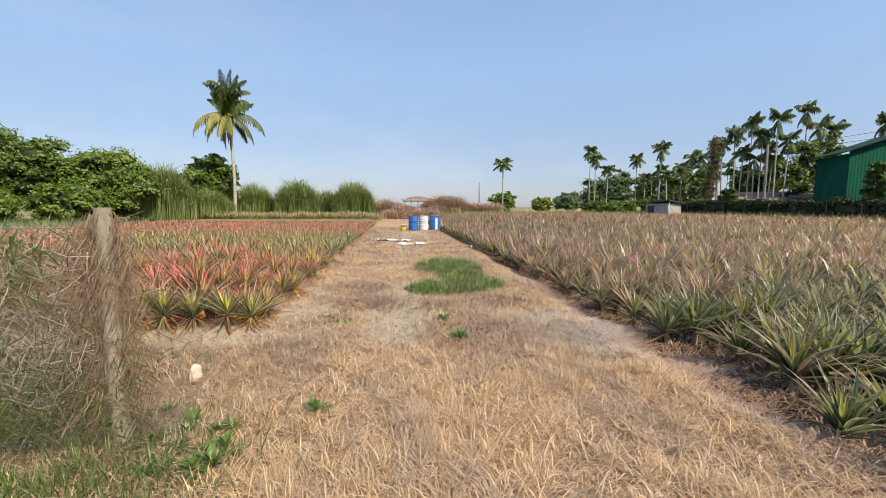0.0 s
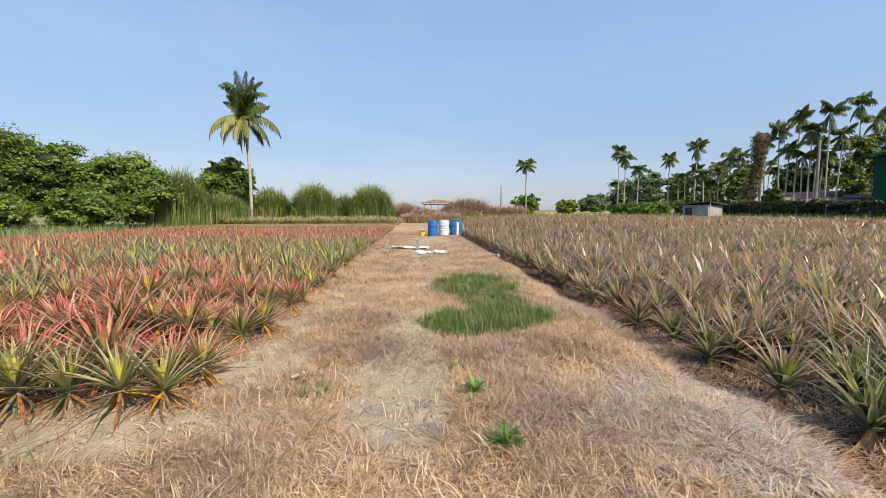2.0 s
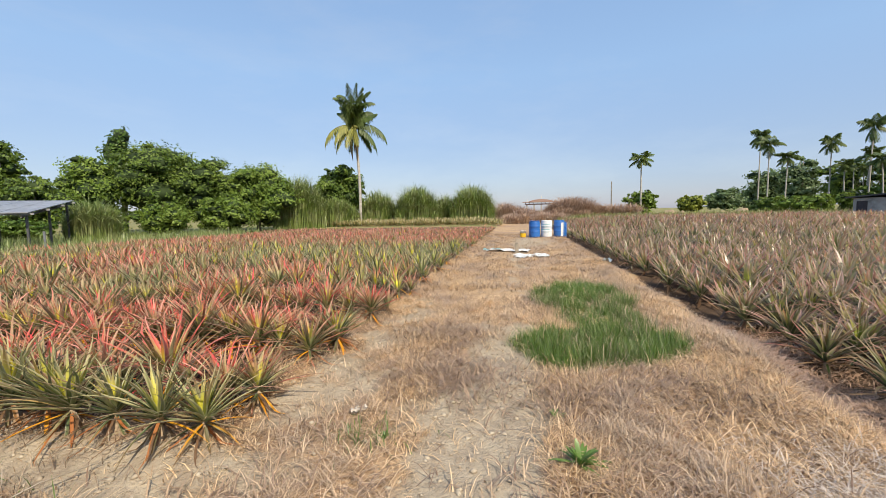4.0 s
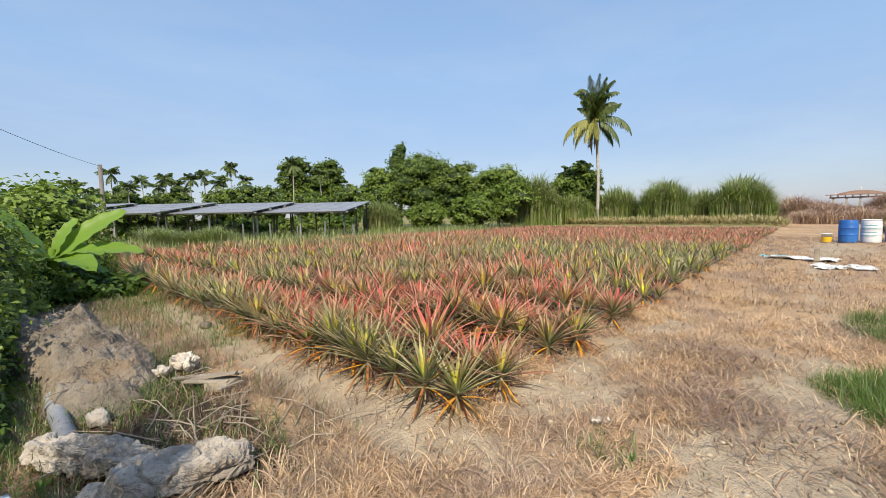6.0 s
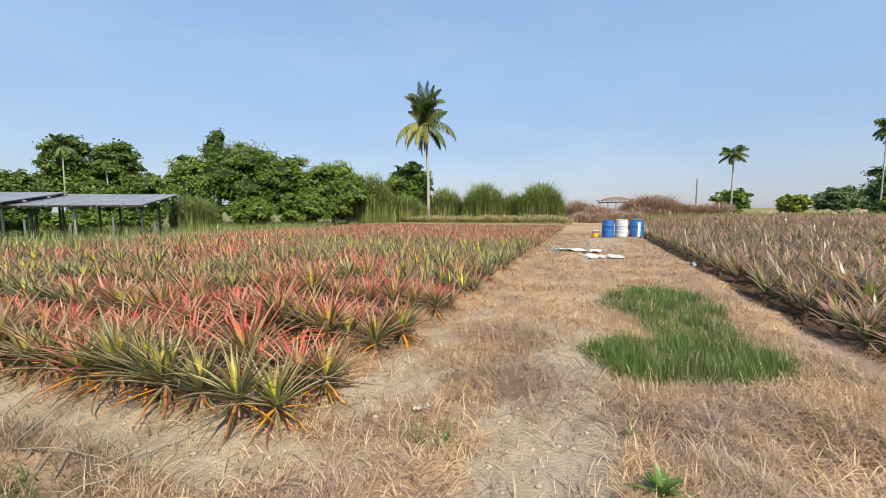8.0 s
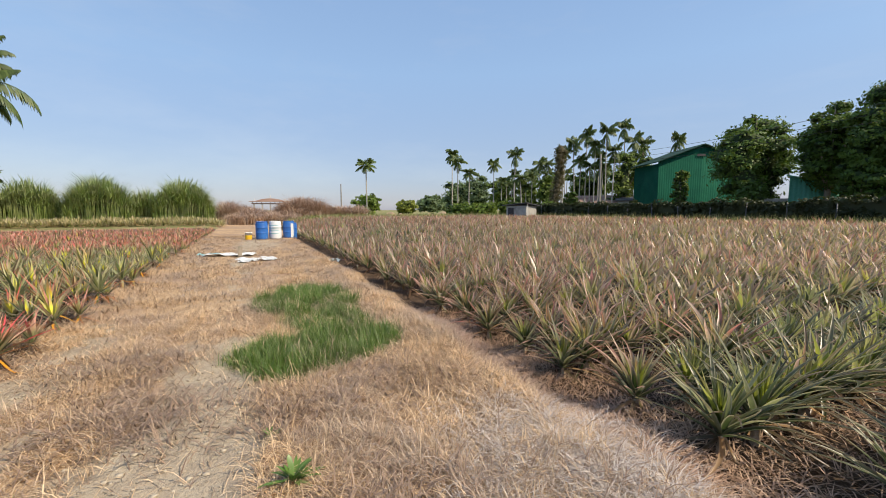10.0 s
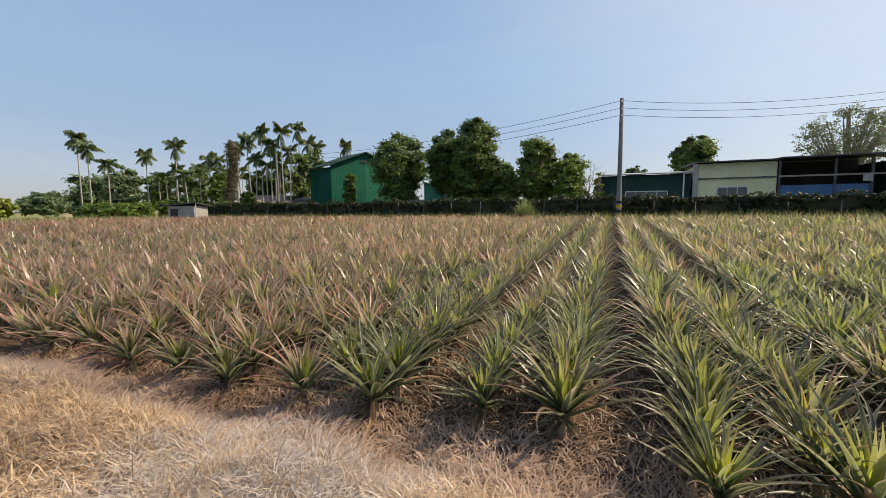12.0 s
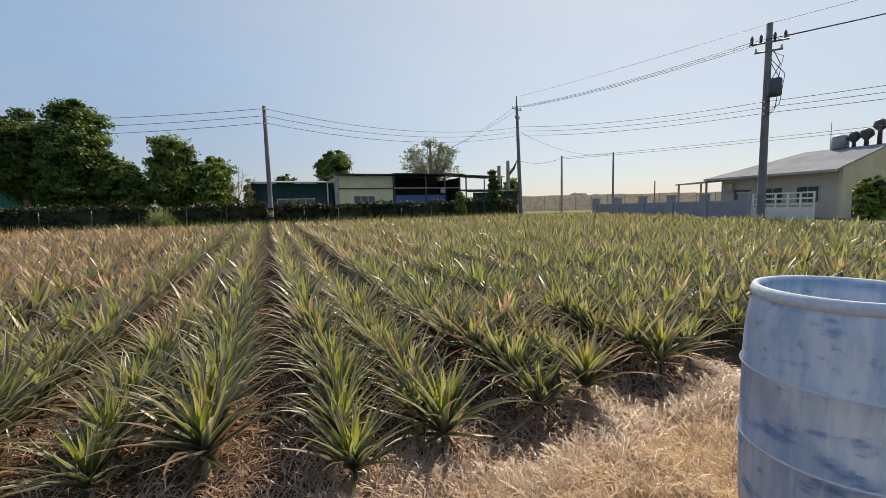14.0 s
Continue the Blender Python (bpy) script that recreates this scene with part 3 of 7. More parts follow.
def rosette(rng, leaves, segs, cols, form, broad=1.0):
    """Arrays of one plant: verts (leaf, vert, 3), along (vert), chance and age (leaf), the faces of one leaf, and across (vert)."""
    rows = segs + 1
    s = np.linspace(0, 1, rows)
    out, chance, ages = [], [], []
    for i in range(leaves):
        age = (i + 0.5) / leaves
        phi = i * 2.39996 + rng.normal(0, 0.22)
        e0 = radians(86 - form["open"] * age ** 0.85 + rng.normal(0, 6))
        bend = radians((6 + form["bend"] * age) * rng.uniform(0.35, 1.45))
        length = (form["heart"] + form["reach"] * min(1.0, age * 2.2) ** 0.8) * rng.uniform(0.82, 1.14)
        w = rng.uniform(*form["half"]) * broad * np.clip(1.04 - s, 0.02, 1) ** 0.85 * (0.85 + 0.3 * np.sin(np.pi * np.clip(s * 1.3, 0, 1)))
        if age > form["skirt"]:
            length *= rng.uniform(0.6, 0.95)
            e0, bend = radians(rng.uniform(-68, 8)), radians(rng.uniform(5, 50))
            w = w * 0.7
        el = e0 - bend * s ** 1.5
        step = length / segs
        r = 0.02 + np.concatenate([[0], np.cumsum(np.cos((el[1:] + el[:-1]) / 2) * step)])
        z = form["stem"] + 0.13 * (1 - age) + np.concatenate([[0], np.cumsum(np.sin((el[1:] + el[:-1]) / 2) * step)])
        z = np.maximum(z, 0.012 + 0.02 * s)
        w[-1] = 0.0015
        drift = phi + rng.normal(0, 0.2) * s ** 2
        cx, cy = r * np.cos(drift), r * np.sin(drift)
        side = np.stack([-np.sin(drift), np.cos(drift), 0 * s], 1)
        normal = np.stack([-np.sin(el) * np.cos(drift), -np.sin(el) * np.sin(drift), np.cos(el)], 1)
        mid = np.stack([cx, cy, z], 1)
        if cols == 3:
            v = np.stack([mid - side * w[:, None] + normal * w[:, None] * 0.4, mid - normal * w[:, None] * 0.25, mid + side * w[:, None] + normal * w[:, None] * 0.4], 1)
        else:
            v = np.stack([mid - side * w[:, None], mid + side * w[:, None]], 1)
        out.append(v.reshape(-1, 3))
        chance.append(rng.random())
        ages.append(age)
    faces = [(i * cols + j, i * cols + j + 1, (i + 1) * cols + j + 1, (i + 1) * cols + j) for i in range(segs) for j in range(cols - 1)]
    return np.array(out), np.repeat(s, cols), np.array(chance), np.array(ages), np.array(faces), np.tile(np.linspace(0, 1, cols), rows)


def plant_arrays(tpl, pick=None, red=0.5):
    v, u, chance, age, f, cross = tpl
    pick = list(range(len(v)) if pick is None else pick)
    n = v.shape[1]
    verts = v[pick].reshape(-1, 3)
    faces = (f[None] + (np.arange(len(pick)) * n)[:, None, None]).reshape(-1, f.shape[1])
    leaf = np.stack([np.tile(u, len(pick)), np.repeat(chance[pick], n)], 1)
    kind = np.stack([np.repeat(age[pick], n), np.full(len(verts), red)], 1)
    band = np.stack([np.tile(cross, len(pick)), np.zeros(len(verts))], 1)
    return verts, faces, {"leaf": leaf, "kind": kind, "band": band}


def planted(name, tpls, spots, turns, sizes, reds, which, mat):
    """Many plants in one mesh."""
    vs, fs, layers, n0 = [], [], {"leaf": [], "kind": [], "band": []}, 0
    for k, tpl in enumerate(tpls):
        on = np.where(which == k)[0]
        if not len(on):
            continue
        v, f, uvs = plant_arrays(tpl)
        c, s = np.cos(turns[on]), np.sin(turns[on])
        x = v[None, :, 0] * c[:, None] - v[None, :, 1] * s[:, None]
        y = v[None, :, 0] * s[:, None] + v[None, :, 1] * c[:, None]
        z = np.broadcast_to(v[None, :, 2], x.shape)
        p = np.stack([x, y, z], -1) * sizes[on][:, None, None] + spots[on][:, None]
        vs.append(p.reshape(-1, 3))
        fs.append((f[None] + (np.arange(len(on)) * len(v))[:, None, None]).reshape(-1, 4) + n0)
        for key in layers:
            tiled = np.tile(uvs[key], (len(on), 1))
            if key == "kind":
                tiled[:, 1] = np.repeat(reds[on], len(v))
            layers[key].append(tiled)
        n0 += len(on) * len(v)
    return raw(name, np.concatenate(vs), np.concatenate(fs), mat, {k: np.concatenate(q) for k, q in layers.items()})


def patchy(x, y, seed):
    """Broad patches over a field, 0 to 1."""
    return 0.5 + 0.5 * np.array([noise.noise((a * 0.22 + seed, b * 0.35, seed)) * 1.6 for a, b in zip(x, y)]).clip(-1, 1)


def rows_of(x0, x1, y0, y1, first, gap, rng, head=None):
    """Places of plants in paired rows that run along x."""
    out = []
    k0 = int(math.floor((y0 - first) / BED)) - 1
    k1 = int(math.ceil((y1 - first) / BED)) + 1
    for k in range(k0, k1 + 1):
        for off in (-0.29, 0.29):
            yy = first + k * BED + off
            if not y0 <= yy <= y1:
                continue
            n = int((x1 - x0) / gap)
            xs = x0 + (np.arange(n) + rng.uniform(0, 0.35)) * gap + rng.normal(0, 0.035, n)
            if x1 < 0:
                xs = x0 + x1 - xs
            if head:
                xs = xs + head(yy)
            ys = yy + rng.normal(0, 0.045, n)
            out.append(np.stack([xs, ys], 1))
    return np.concatenate(out)


def field(name, label, mat, x0, x1, y0, y1, first, gap, close, leafy, seed, size, redness, form=UPRIGHT, shrink=None, head=None):
    """A field: plants near the track are things of their own, the rest is one mass."""
    rng = np.random.default_rng(seed)
    p = rows_of(x0, x1, y0, y1, first, gap, rng, head)
    n = len(p)
    spots = np.concatenate([p, gh(p[:, 0], p[:, 1])[:, None] - 0.03], 1)
    turns, sizes = rng.uniform(0, 6.283, n), rng.normal(size, 0.11 * size, n).clip(0.7 * size, 1.28 * size)
    into = np.minimum(np.abs(p[:, 0] - x0), np.abs(p[:, 0] - x1))
    sizes = sizes * (0.93 + 0.07 * smooth(0, 1.0, into))
    if shrink:
        sizes = sizes * (1 - (1 - shrink) * smooth(9, 28, p[:, 1]))
    reds = redness(p[:, 0], p[:, 1], rng)
    near = close(p[:, 0], p[:, 1])
    single = near & leafy(p[:, 0], p[:, 1])
    dist = np.hypot(p[:, 0] - 0.3, p[:, 1] - 2.8)
    leaves = 68 if form is SPRAWL else 50
    fine = [rosette(rng, leaves, 6, 3, form) for _ in range(6)]
    mid = [rosette(rng, 34, 4, 2, form, 1.15) for _ in range(5)]
    low = [rosette(rng, 19, 3, 2, form, 1.35) for _ in range(5)]
    tiny = [rosette(rng, 13, 2, 2, form, 2.0) for _ in range(5)]
    # single plants
    levels = (0.16, 0.45, 0.75, 0.98)
    shared, blades = {}, {}
    for i in np.where(near)[0]:
        k = int(rng.integers(len(fine)))
        lv = int(np.argmin([abs(reds[i] - q) for q in levels]))
        tone = ("mostly grey-green leaves", "green leaves with rusty tips", "reddening leaves and green heart", "bright red and orange leaves")[lv]
        ob = thing("pineapple_plant", spots[i], f"spiky pineapple plant, {tone}, in soil", "pineapple plant", label, math.degrees(turns[i]))
        ob.scale = (sizes[i],) * 3
        if ("stem", 0) not in shared:
            v, f = tube([(0, 0, 0.0), (0.005, 0, 0.12), (0, 0.005, 0.24)], [0.035, 0.03, 0.022], 6)
            shared["stem", 0] = raw("stem", v, f, STALK)
        mesh_part("stem", shared["stem", 0], ob, "pale brown woody stem")
        if single[i]:
            for j in range(leaves):
                if (k, lv, j) not in blades:
                    v, f, uvs = plant_arrays(fine[k], [j], levels[lv])
                    blades[k, lv, j] = raw("leaf", v, f, mat, uvs, True)
                mesh_part("leaf", blades[k, lv, j], ob)
        else:
            for nm, a, b, lab in (("heart_leaves", 0, 13, "young upright yellow-green heart leaves"), ("outer_leaves", 13, int(leaves * 0.8), ""), ("dead_leaves", int(leaves * 0.8), leaves, "dry brown drooping leaves")):
                if (k, lv, nm) not in shared:
                    v, f, uvs = plant_arrays(fine[k], range(a, b), levels[lv])
                    shared[k, lv, nm] = raw(nm, v, f, mat, uvs, True)
                mesh_part(nm, shared[k, lv, nm], ob, lab)
    # the rest
    rest = ~near
    me_all = []
    for tpls, on in ((fine, rest & (dist < 6)), (mid, rest & (dist >= 6) & (dist < 13)), (low, rest & (dist >= 13) & (dist < 23)), (tiny, rest & (dist >= 23))):
        if on.any():
            q = np.where(on)[0]
            me_all.append(planted(name, tpls, spots[q], turns[q], sizes[q], reds[q], rng.integers(0, len(tpls), len(q)), mat))
    top = thing(name, (0, 0, 0), label, "pineapple field")
    tagged(top, kind="stuff")
    for me in me_all:
        tagged(mesh_part("rows", me, top), kind="stuff")
    return n


def red_right(x, y, rng):
    return np.clip(0.14 + 0.66 * smooth(3.0, 8.0, y) + 0.16 * smooth(8, 14, y) * smooth(14, 8, x) + 0.25 * smooth(6, 16, x) * smooth(-6, 3, y) + 0.45 * (patchy(x, y, 3.1) - 0.5) + rng.normal(0, 0.26, len(x)) + 0.05 * smooth(2, -3, y), 0.05, 1)


def head_right(y):
    """How far in a row begins: two rows stand a little forward, the next pair stands back."""
    return -0.2 * math.exp(-((y - 2.0) / 0.5) ** 2) + 0.3 * math.exp(-((y - 3.35) / 0.5) ** 2) + 0.35 * smooth(0.0, -1.6, y)


def red_left(x, y, rng):
    base = 0.65 + 0.9 * (patchy(x, y, 8.4) - 0.5) + rng.normal(0, 0.27, len(x))
    base += 0.7 * blot(x, y, -3.0, 6.4, 3.0, 0.7) + 0.3 * blot(x, y, -7, 6.2, 5, 0.5) - 0.5 * blot(x, y, -6, 8.8, 6, 0.8) - 0.6 * blot(x, y, -4.5, 14.5, 4, 1.8) + 0.5 * smooth(16, 23, y) - 0.22 * smooth(6.3, 5.6, y) * smooth(-3.0, -5.0, x)
    base -= 0.2 * smooth(8.5, 11, y) * smooth(20, 16, y)
    base -= 0.4 * np.exp(-((y - 6.5) / 0.15) ** 2) * smooth(-9, -7, x)
    base += 0.16 * np.sign((y - FRONT_L - 0.29 + BED / 2) % BED - BED / 2) * smooth(13, 9, y)
    return np.clip(base, 0.05, 1)


field("pineapple_rows", "rows of grey-green pineapple plants with rusty tips", PINE_R, EDGE_R, 29.0, -21.0, 43.5, 1.96, 0.34,
      lambda x, y: (x < 4.9) & (y > -1.2) & (y < 9.0), lambda x, y: (x < 3.35) & (y > 0.0) & (y < 4.6), 5, 0.93, red_right, head=head_right)
field("pineapple_rows", "rows of reddened pineapple plants with yellow hearts", PINE_L, -19.0, EDGE_L, FRONT_L - 0.02, 34.0, FRONT_L + 0.29, 0.31,
      lambda x, y: (x > -5.6) & (y < 8.3), lambda x, y: (x > -2.75) & (y < 6.2), 9, 0.88, red_left, SPRAWL, 0.68)
field("pineapple_rows", "strip of dry pineapple plants before tall reeds", PINE_DRY, -24.0, -1.5, 41.3, 44.6, 41.9, 0.42,
      lambda x, y: x > 1e6, lambda x, y: x > 1e6, 12, 1.0, lambda x, y, rng: np.clip(rng.normal(0.12, 0.12, len(x)), 0, 1))

# ---- grass ----


def blades(name, xy, height, width, lean, mat, rng, base=None):
    """Curved three-cornered blades, one mesh."""
    n = len(xy)
    h = rng.uniform(height[0], height[1], n)
    w = rng.uniform(width[0], width[1], n)
    a = rng.uniform(0, 6.283, n)
    tip = rng.uniform(lean[0], lean[1], n)          # 0 upright, 1 flat
    z0 = gh(xy[:, 0], xy[:, 1]) - 0.01 if base is None else base
    d = np.stack([np.cos(a), np.sin(a), 0 * a], 1)
    s = np.stack([-np.sin(a), np.cos(a), 0 * a], 1)
    p0 = np.concatenate([xy, np.broadcast_to(z0, n)[:, None]], 1)
    ang1, ang2 = tip * 1.1, np.minimum(tip * 1.75, 1.62)
    p1 = p0 + (d * np.sin(ang1)[:, None] + np.array([0, 0, 1.0]) * np.cos(ang1)[:, None]) * (h * 0.5)[:, None]
    p2 = p1 + (d * np.sin(ang2)[:, None] + np.array([0, 0, 1.0]) * np.cos(ang2)[:, None]) * (h * 0.5)[:, None]
    p1[:, 2] = np.maximum(p1[:, 2], p0[:, 2] + 0.015)
    p2[:, 2] = np.maximum(p2[:, 2], p0[:, 2] + 0.012)
    sw = s * w[:, None]
    v = np.stack([p0 - sw, p0 + sw, p1 - sw * 0.8, p1 + sw * 0.8, p2], 1).reshape(-1, 3)
    f = np.array([(0, 1, 3), (0, 3, 2), (2, 3, 4)])
    return raw(name, v, (f[None] + (np.arange(n) * 5)[:, None, None]).reshape(-1, 3), mat)


def scatter(rng, n, x0, x1, y0, y1, keep):
    p = np.stack([rng.uniform(x0, x1, n), rng.uniform(y0, y1, n)], 1)
    return p[rng.random(n) < keep(p[:, 0], p[:, 1])]


def clumped(x, y):
    return np.array([noise.noise((a * 1.6, b * 1.6, 4.0)) + 0.8 * noise.noise((a * 6.0, b * 6.0, 9.0)) for a, b in zip(x, y)]) * 0.9 + 0.5


def on_track(x, y):
    ga, gb = green_at(x, y)
    return np.clip((clumped(x, y) - 0.22) * 1.5, 0.05, 1) * (1 - 0.95 * np.clip(bare_at(x, y) * 1.3, 0, 1)) * np.where(ga, 0.08, np.where(gb, 0.35, 1.0))


RG = np.random.default_rng(21)


def mass(name, me, label, category):
    return tagged(new(name, me), label, category, kind="stuff")


def build_grass():
    near = scatter(RG, 330000, -2.3, 2.5, 0.6, 9.5, on_track)
    mass("dry_grass", blades("dry_grass", near, (0.03, 0.13), (0.0016, 0.0036), (0.55, 1.0), STRAW_GOLD, RG), "flattened tan straw covering the track", "dry grass")
    tufts = scatter(RG, 7000, -1.4, 2.5, 0.8, 16, lambda x, y: np.clip(clumped(x, y) - 0.45, 0, 1) * (1.1 + 0.9 * smooth(0.3, 0.9, x)) * (1 - bare_at(x, y)) * ~(green_at(x, y)[0] | green_at(x, y)[1]))
    fluff = np.repeat(tufts, 26, 0) + RG.normal(0, 0.045, (len(tufts) * 26, 2))
    mass("dry_grass_tufts", blades("dry_grass_tufts", fluff, (0.06, 0.19), (0.0012, 0.0026), (0.15, 0.95), STRAW_PALE, RG), "pale golden upright tufts of dry grass", "dry grass")
    stalks = scatter(RG, 84000, -2.3, 2.5, 0.6, 10.0, lambda x, y: np.clip(clumped(x, y) + 0.15, 0.15, 1) * (1 - 0.92 * np.clip(1.3 * bare_at(x, y), 0, 1)) * ~green_at(x, y)[0])
    mass("straw_stalks", blades("straw_stalks", stalks, (0.06, 0.24), (0.0022, 0.0046), (0.72, 1.0), STRAW_PALE, RG), "bleached straw stalks lying flat on the track", "dry grass")
    dark = scatter(RG, 26000, -2.3, 2.5, 0.6, 10.0, lambda x, y: np.clip(0.8 - clumped(x, y), 0.05, 1) * (1 - 0.8 * bare_at(x, y)))
    mass("dead_stalks", blades("dead_stalks", dark, (0.06, 0.26), (0.0024, 0.005), (0.75, 1.0), REED_DRY, RG), "brown dead stalks lying flat on the track", "dry grass")
    flat = scatter(RG, 50000, -9.0, -1.2, 2.2, 5.4, lambda x, y: np.clip(clumped(x, y) + 0.1, 0.15, 1) * (1 - 0.9 * np.clip(1.2 * bare_at(x, y), 0, 1)) * (1 - 0.6 * mulch_at(x, y)))
    mass("straw_stalks", blades("straw_stalks", flat, (0.06, 0.2), (0.0014, 0.003), (0.75, 1.0), STRAW, RG), "bleached stalks lying round the rubble", "dry grass")
    verge = scatter(RG, 50000, 1.8, 2.95, -1.5, 16, lambda x, y: np.exp(-((x - 2.42) / 0.28) ** 2))
    mass("dry_verge", blades("dry_verge", verge, (0.06, 0.18), (0.0014, 0.0034), (0.65, 1.0), STRAW_GOLD, RG), "matted dry grass on the bank beside the beds", "dry grass")
    soil = scatter(RG, 90000, 2.5, 5.0, -1.5, 9, lambda x, y: 0.2 + 0.75 * np.exp(-((x - 2.85) / 0.4) ** 2))
    mass("leaf_litter", blades("leaf_litter", soil, (0.06, 0.24), (0.002, 0.006), (0.8, 1.0), STRAW_LITTER, RG), "dead leaves and straw on dark soil", "leaf litter")
    mid = scatter(RG, 110000, -2.0, 2.8, 9.5, 30, on_track)
    mass("dry_grass_far", blades("dry_grass_far", mid, (0.06, 0.18), (0.003, 0.006), (0.4, 1.0), STRAW, RG), "tan straw further along the track", "dry grass")
    side = scatter(RG, 150000, -9.5, -1.7, 1.6, 5.0, lambda x, y: np.clip((clumped(x, y) - 0.2) * 1.4, 0.05, 1) * (1 - 0.9 * np.clip(bare_at(x, y) * 1.2, 0, 1)) * (1 - 0.75 * mulch_at(x, y)))
    mass("dry_grass_side", blades("dry_grass_side", side, (0.05, 0.17), (0.0013, 0.003), (0.3, 1.0), STRAW_GREY, RG), "dry grass round the rubble and beside the reddened rows", "dry grass")
    pale = RG.normal((2.05, 4.55), (0.34, 0.45), (9000, 2))
    mass("bleached_straw", blades("bleached_straw", pale, (0.08, 0.26), (0.0016, 0.0034), (0.8, 1.0), STRAW_WHITE, RG), "mat of bleached grey-white straw on the track", "dry grass")
    brown = np.concatenate([RG.normal((cx, cy), (r, r), (int(4200 * r), 2)) for cx, cy, r in ((0.95, 4.6, 0.35), (-1.1, 4.3, 0.25), (1.9, 4.6, 0.3), (0.8, 6.2, 0.3), (-0.4, 6.4, 0.3), (1.8, 6.4, 0.3), (-0.7, 7.6, 0.3))])
    mass("matted_stalks", blades("matted_stalks", brown, (0.08, 0.28), (0.0024, 0.005), (0.7, 1.0), REED_DRY, RG), "patches of matted brown stalks on the track", "dry grass")
    back = scatter(RG, 34000, -3.0, 2.5, -5.0, 0.6, lambda x, y: np.clip((clumped(x, y) - 0.22) * 1.5, 0.05, 1) * smooth(-3.2, -1.6, x))
    mass("dry_grass_back", blades("dry_grass_back", back, (0.05, 0.2), (0.002, 0.004), (0.5, 1.0), STRAW_GOLD, RG), "flattened straw further back on the track", "dry grass")
    rough = scatter(RG, 36000, -10.0, -1.4, -5.0, 2.0, lambda x, y: np.clip(clumped(x, y) + 0.1, 0.1, 1) * smooth(-1.3, -2.6, x))
    mass("rough_grass", blades("rough_grass", rough, (0.08, 0.3), (0.002, 0.005), (0.2, 0.9), GRASS, RG), "rough green grass behind the fence", "grass")
    # the green patch on the track
    p = np.stack([RG.uniform(-0.3, 2.6, 190000), RG.uniform(6.2, 11.6, 190000)], 1)
    ga, gb = green_at(p[:, 0], p[:, 1])
    keep = (ga & (RG.random(len(p)) < 0.9)) | (gb & (RG.random(len(p)) < 0.95))
    turf = p[keep] + RG.normal(0, 0.05, (int(keep.sum()), 2))
    thick = clumped(turf[:, 0] * 1.7, turf[:, 1] * 1.1)
    low = RG.random(len(turf)) < np.clip(0.95 - 0.6 * thick, 0.3, 1)
    mass("green_grass_patch", blades("green_grass_patch", turf[low], (0.03, 0.12), (0.0013, 0.003), (0.3, 1.0), TURF, RG), "fresh green grass patch on the dry track", "grass")
    tall = turf[(thick > 0.45) & (RG.random(len(turf)) < 0.75)]
    mass("green_grass_tufts", blades("green_grass_tufts", tall, (0.1, 0.26), (0.0013, 0.003), (0.2, 0.95), TURF, RG), "taller tufts in the green grass patch", "grass")
    dry = (ga | gb) & (RG.random(len(p)) < 0.02)
    mass("grass_stalks", blades("grass_stalks", p[dry], (0.1, 0.25), (0.002, 0.004), (0.2, 0.9), STRAW_PALE, RG), "dry stalks mixed into the green patch", "grass")
    # green tinge near the fence and the rubble
    sp = [(-3.9, 3.72, 0.3, 0.5), (-4.6, 3.95, 0.25, 0.35), (-1.55, 2.55, 0.55, 0.4), (-2.6, 4.1, 0.3, 0.2), (-2.9, 3.6, 0.25, 0.2), (-0.75, 5.35, 0.18, 0.15), (-5.4, 4.9, 0.35, 0.5), (-1.7, 2.0, 0.5, 0.5), (-2.5, 2.2, 0.7, 0.8), (-9, 4.9, 0.8, 1.2), (-7.0, 3.0, 1.6, 1.6), (-4.6, 2.5, 0.9, 2.4), (-3.6, 2.35, 0.5, 2.2), (-2.0, 2.2, 0.4, 0.9)]
    pts = np.concatenate([RG.normal((cx, cy), (r, r * 0.7), (int(1300 * d * r / 0.4), 2)) for cx, cy, r, d in sp])
    mass("green_grass", blades("green_grass", pts, (0.06, 0.2), (0.002, 0.005), (0.15, 0.9), GRASS, RG), "thin green grass by the fence and rubble", "grass")
    # tall grass at the field ends, in front of the solar tables and the fence line
    tall = np.concatenate([np.stack([RG.uniform(-40, -18.6, 16000), RG.uniform(4, 34, 16000)], 1), np.stack([RG.uniform(-24, -12.5, 4000), RG.uniform(3.8, 5.2, 4000)], 1)])
    mass("tall_grass", blades("tall_grass", tall, (0.3, 0.85), (0.006, 0.016), (0.1, 0.6), REED, RG), "rough tall grass beside the panels", "grass")
    strip = np.stack([RG.uniform(28.9, 31.0, 16000), RG.uniform(-16, 46, 16000)], 1)
    mass("hedge_grass", blades("hedge_grass", strip, (0.5, 1.05), (0.008, 0.018), (0.1, 0.6), MEADOW, RG), "bright grass along the foot of the hedge", "grass")
    band = np.stack([RG.uniform(4, 42, 24000), 44 + 14 * RG.random(24000) ** 1.8], 1)
    mass("meadow_grass", blades("meadow_grass", band, (0.4, 0.9), (0.012, 0.026), (0.1, 0.7), MEADOW, RG), "low meadow grass past the end of the beds", "grass")


build_grass()


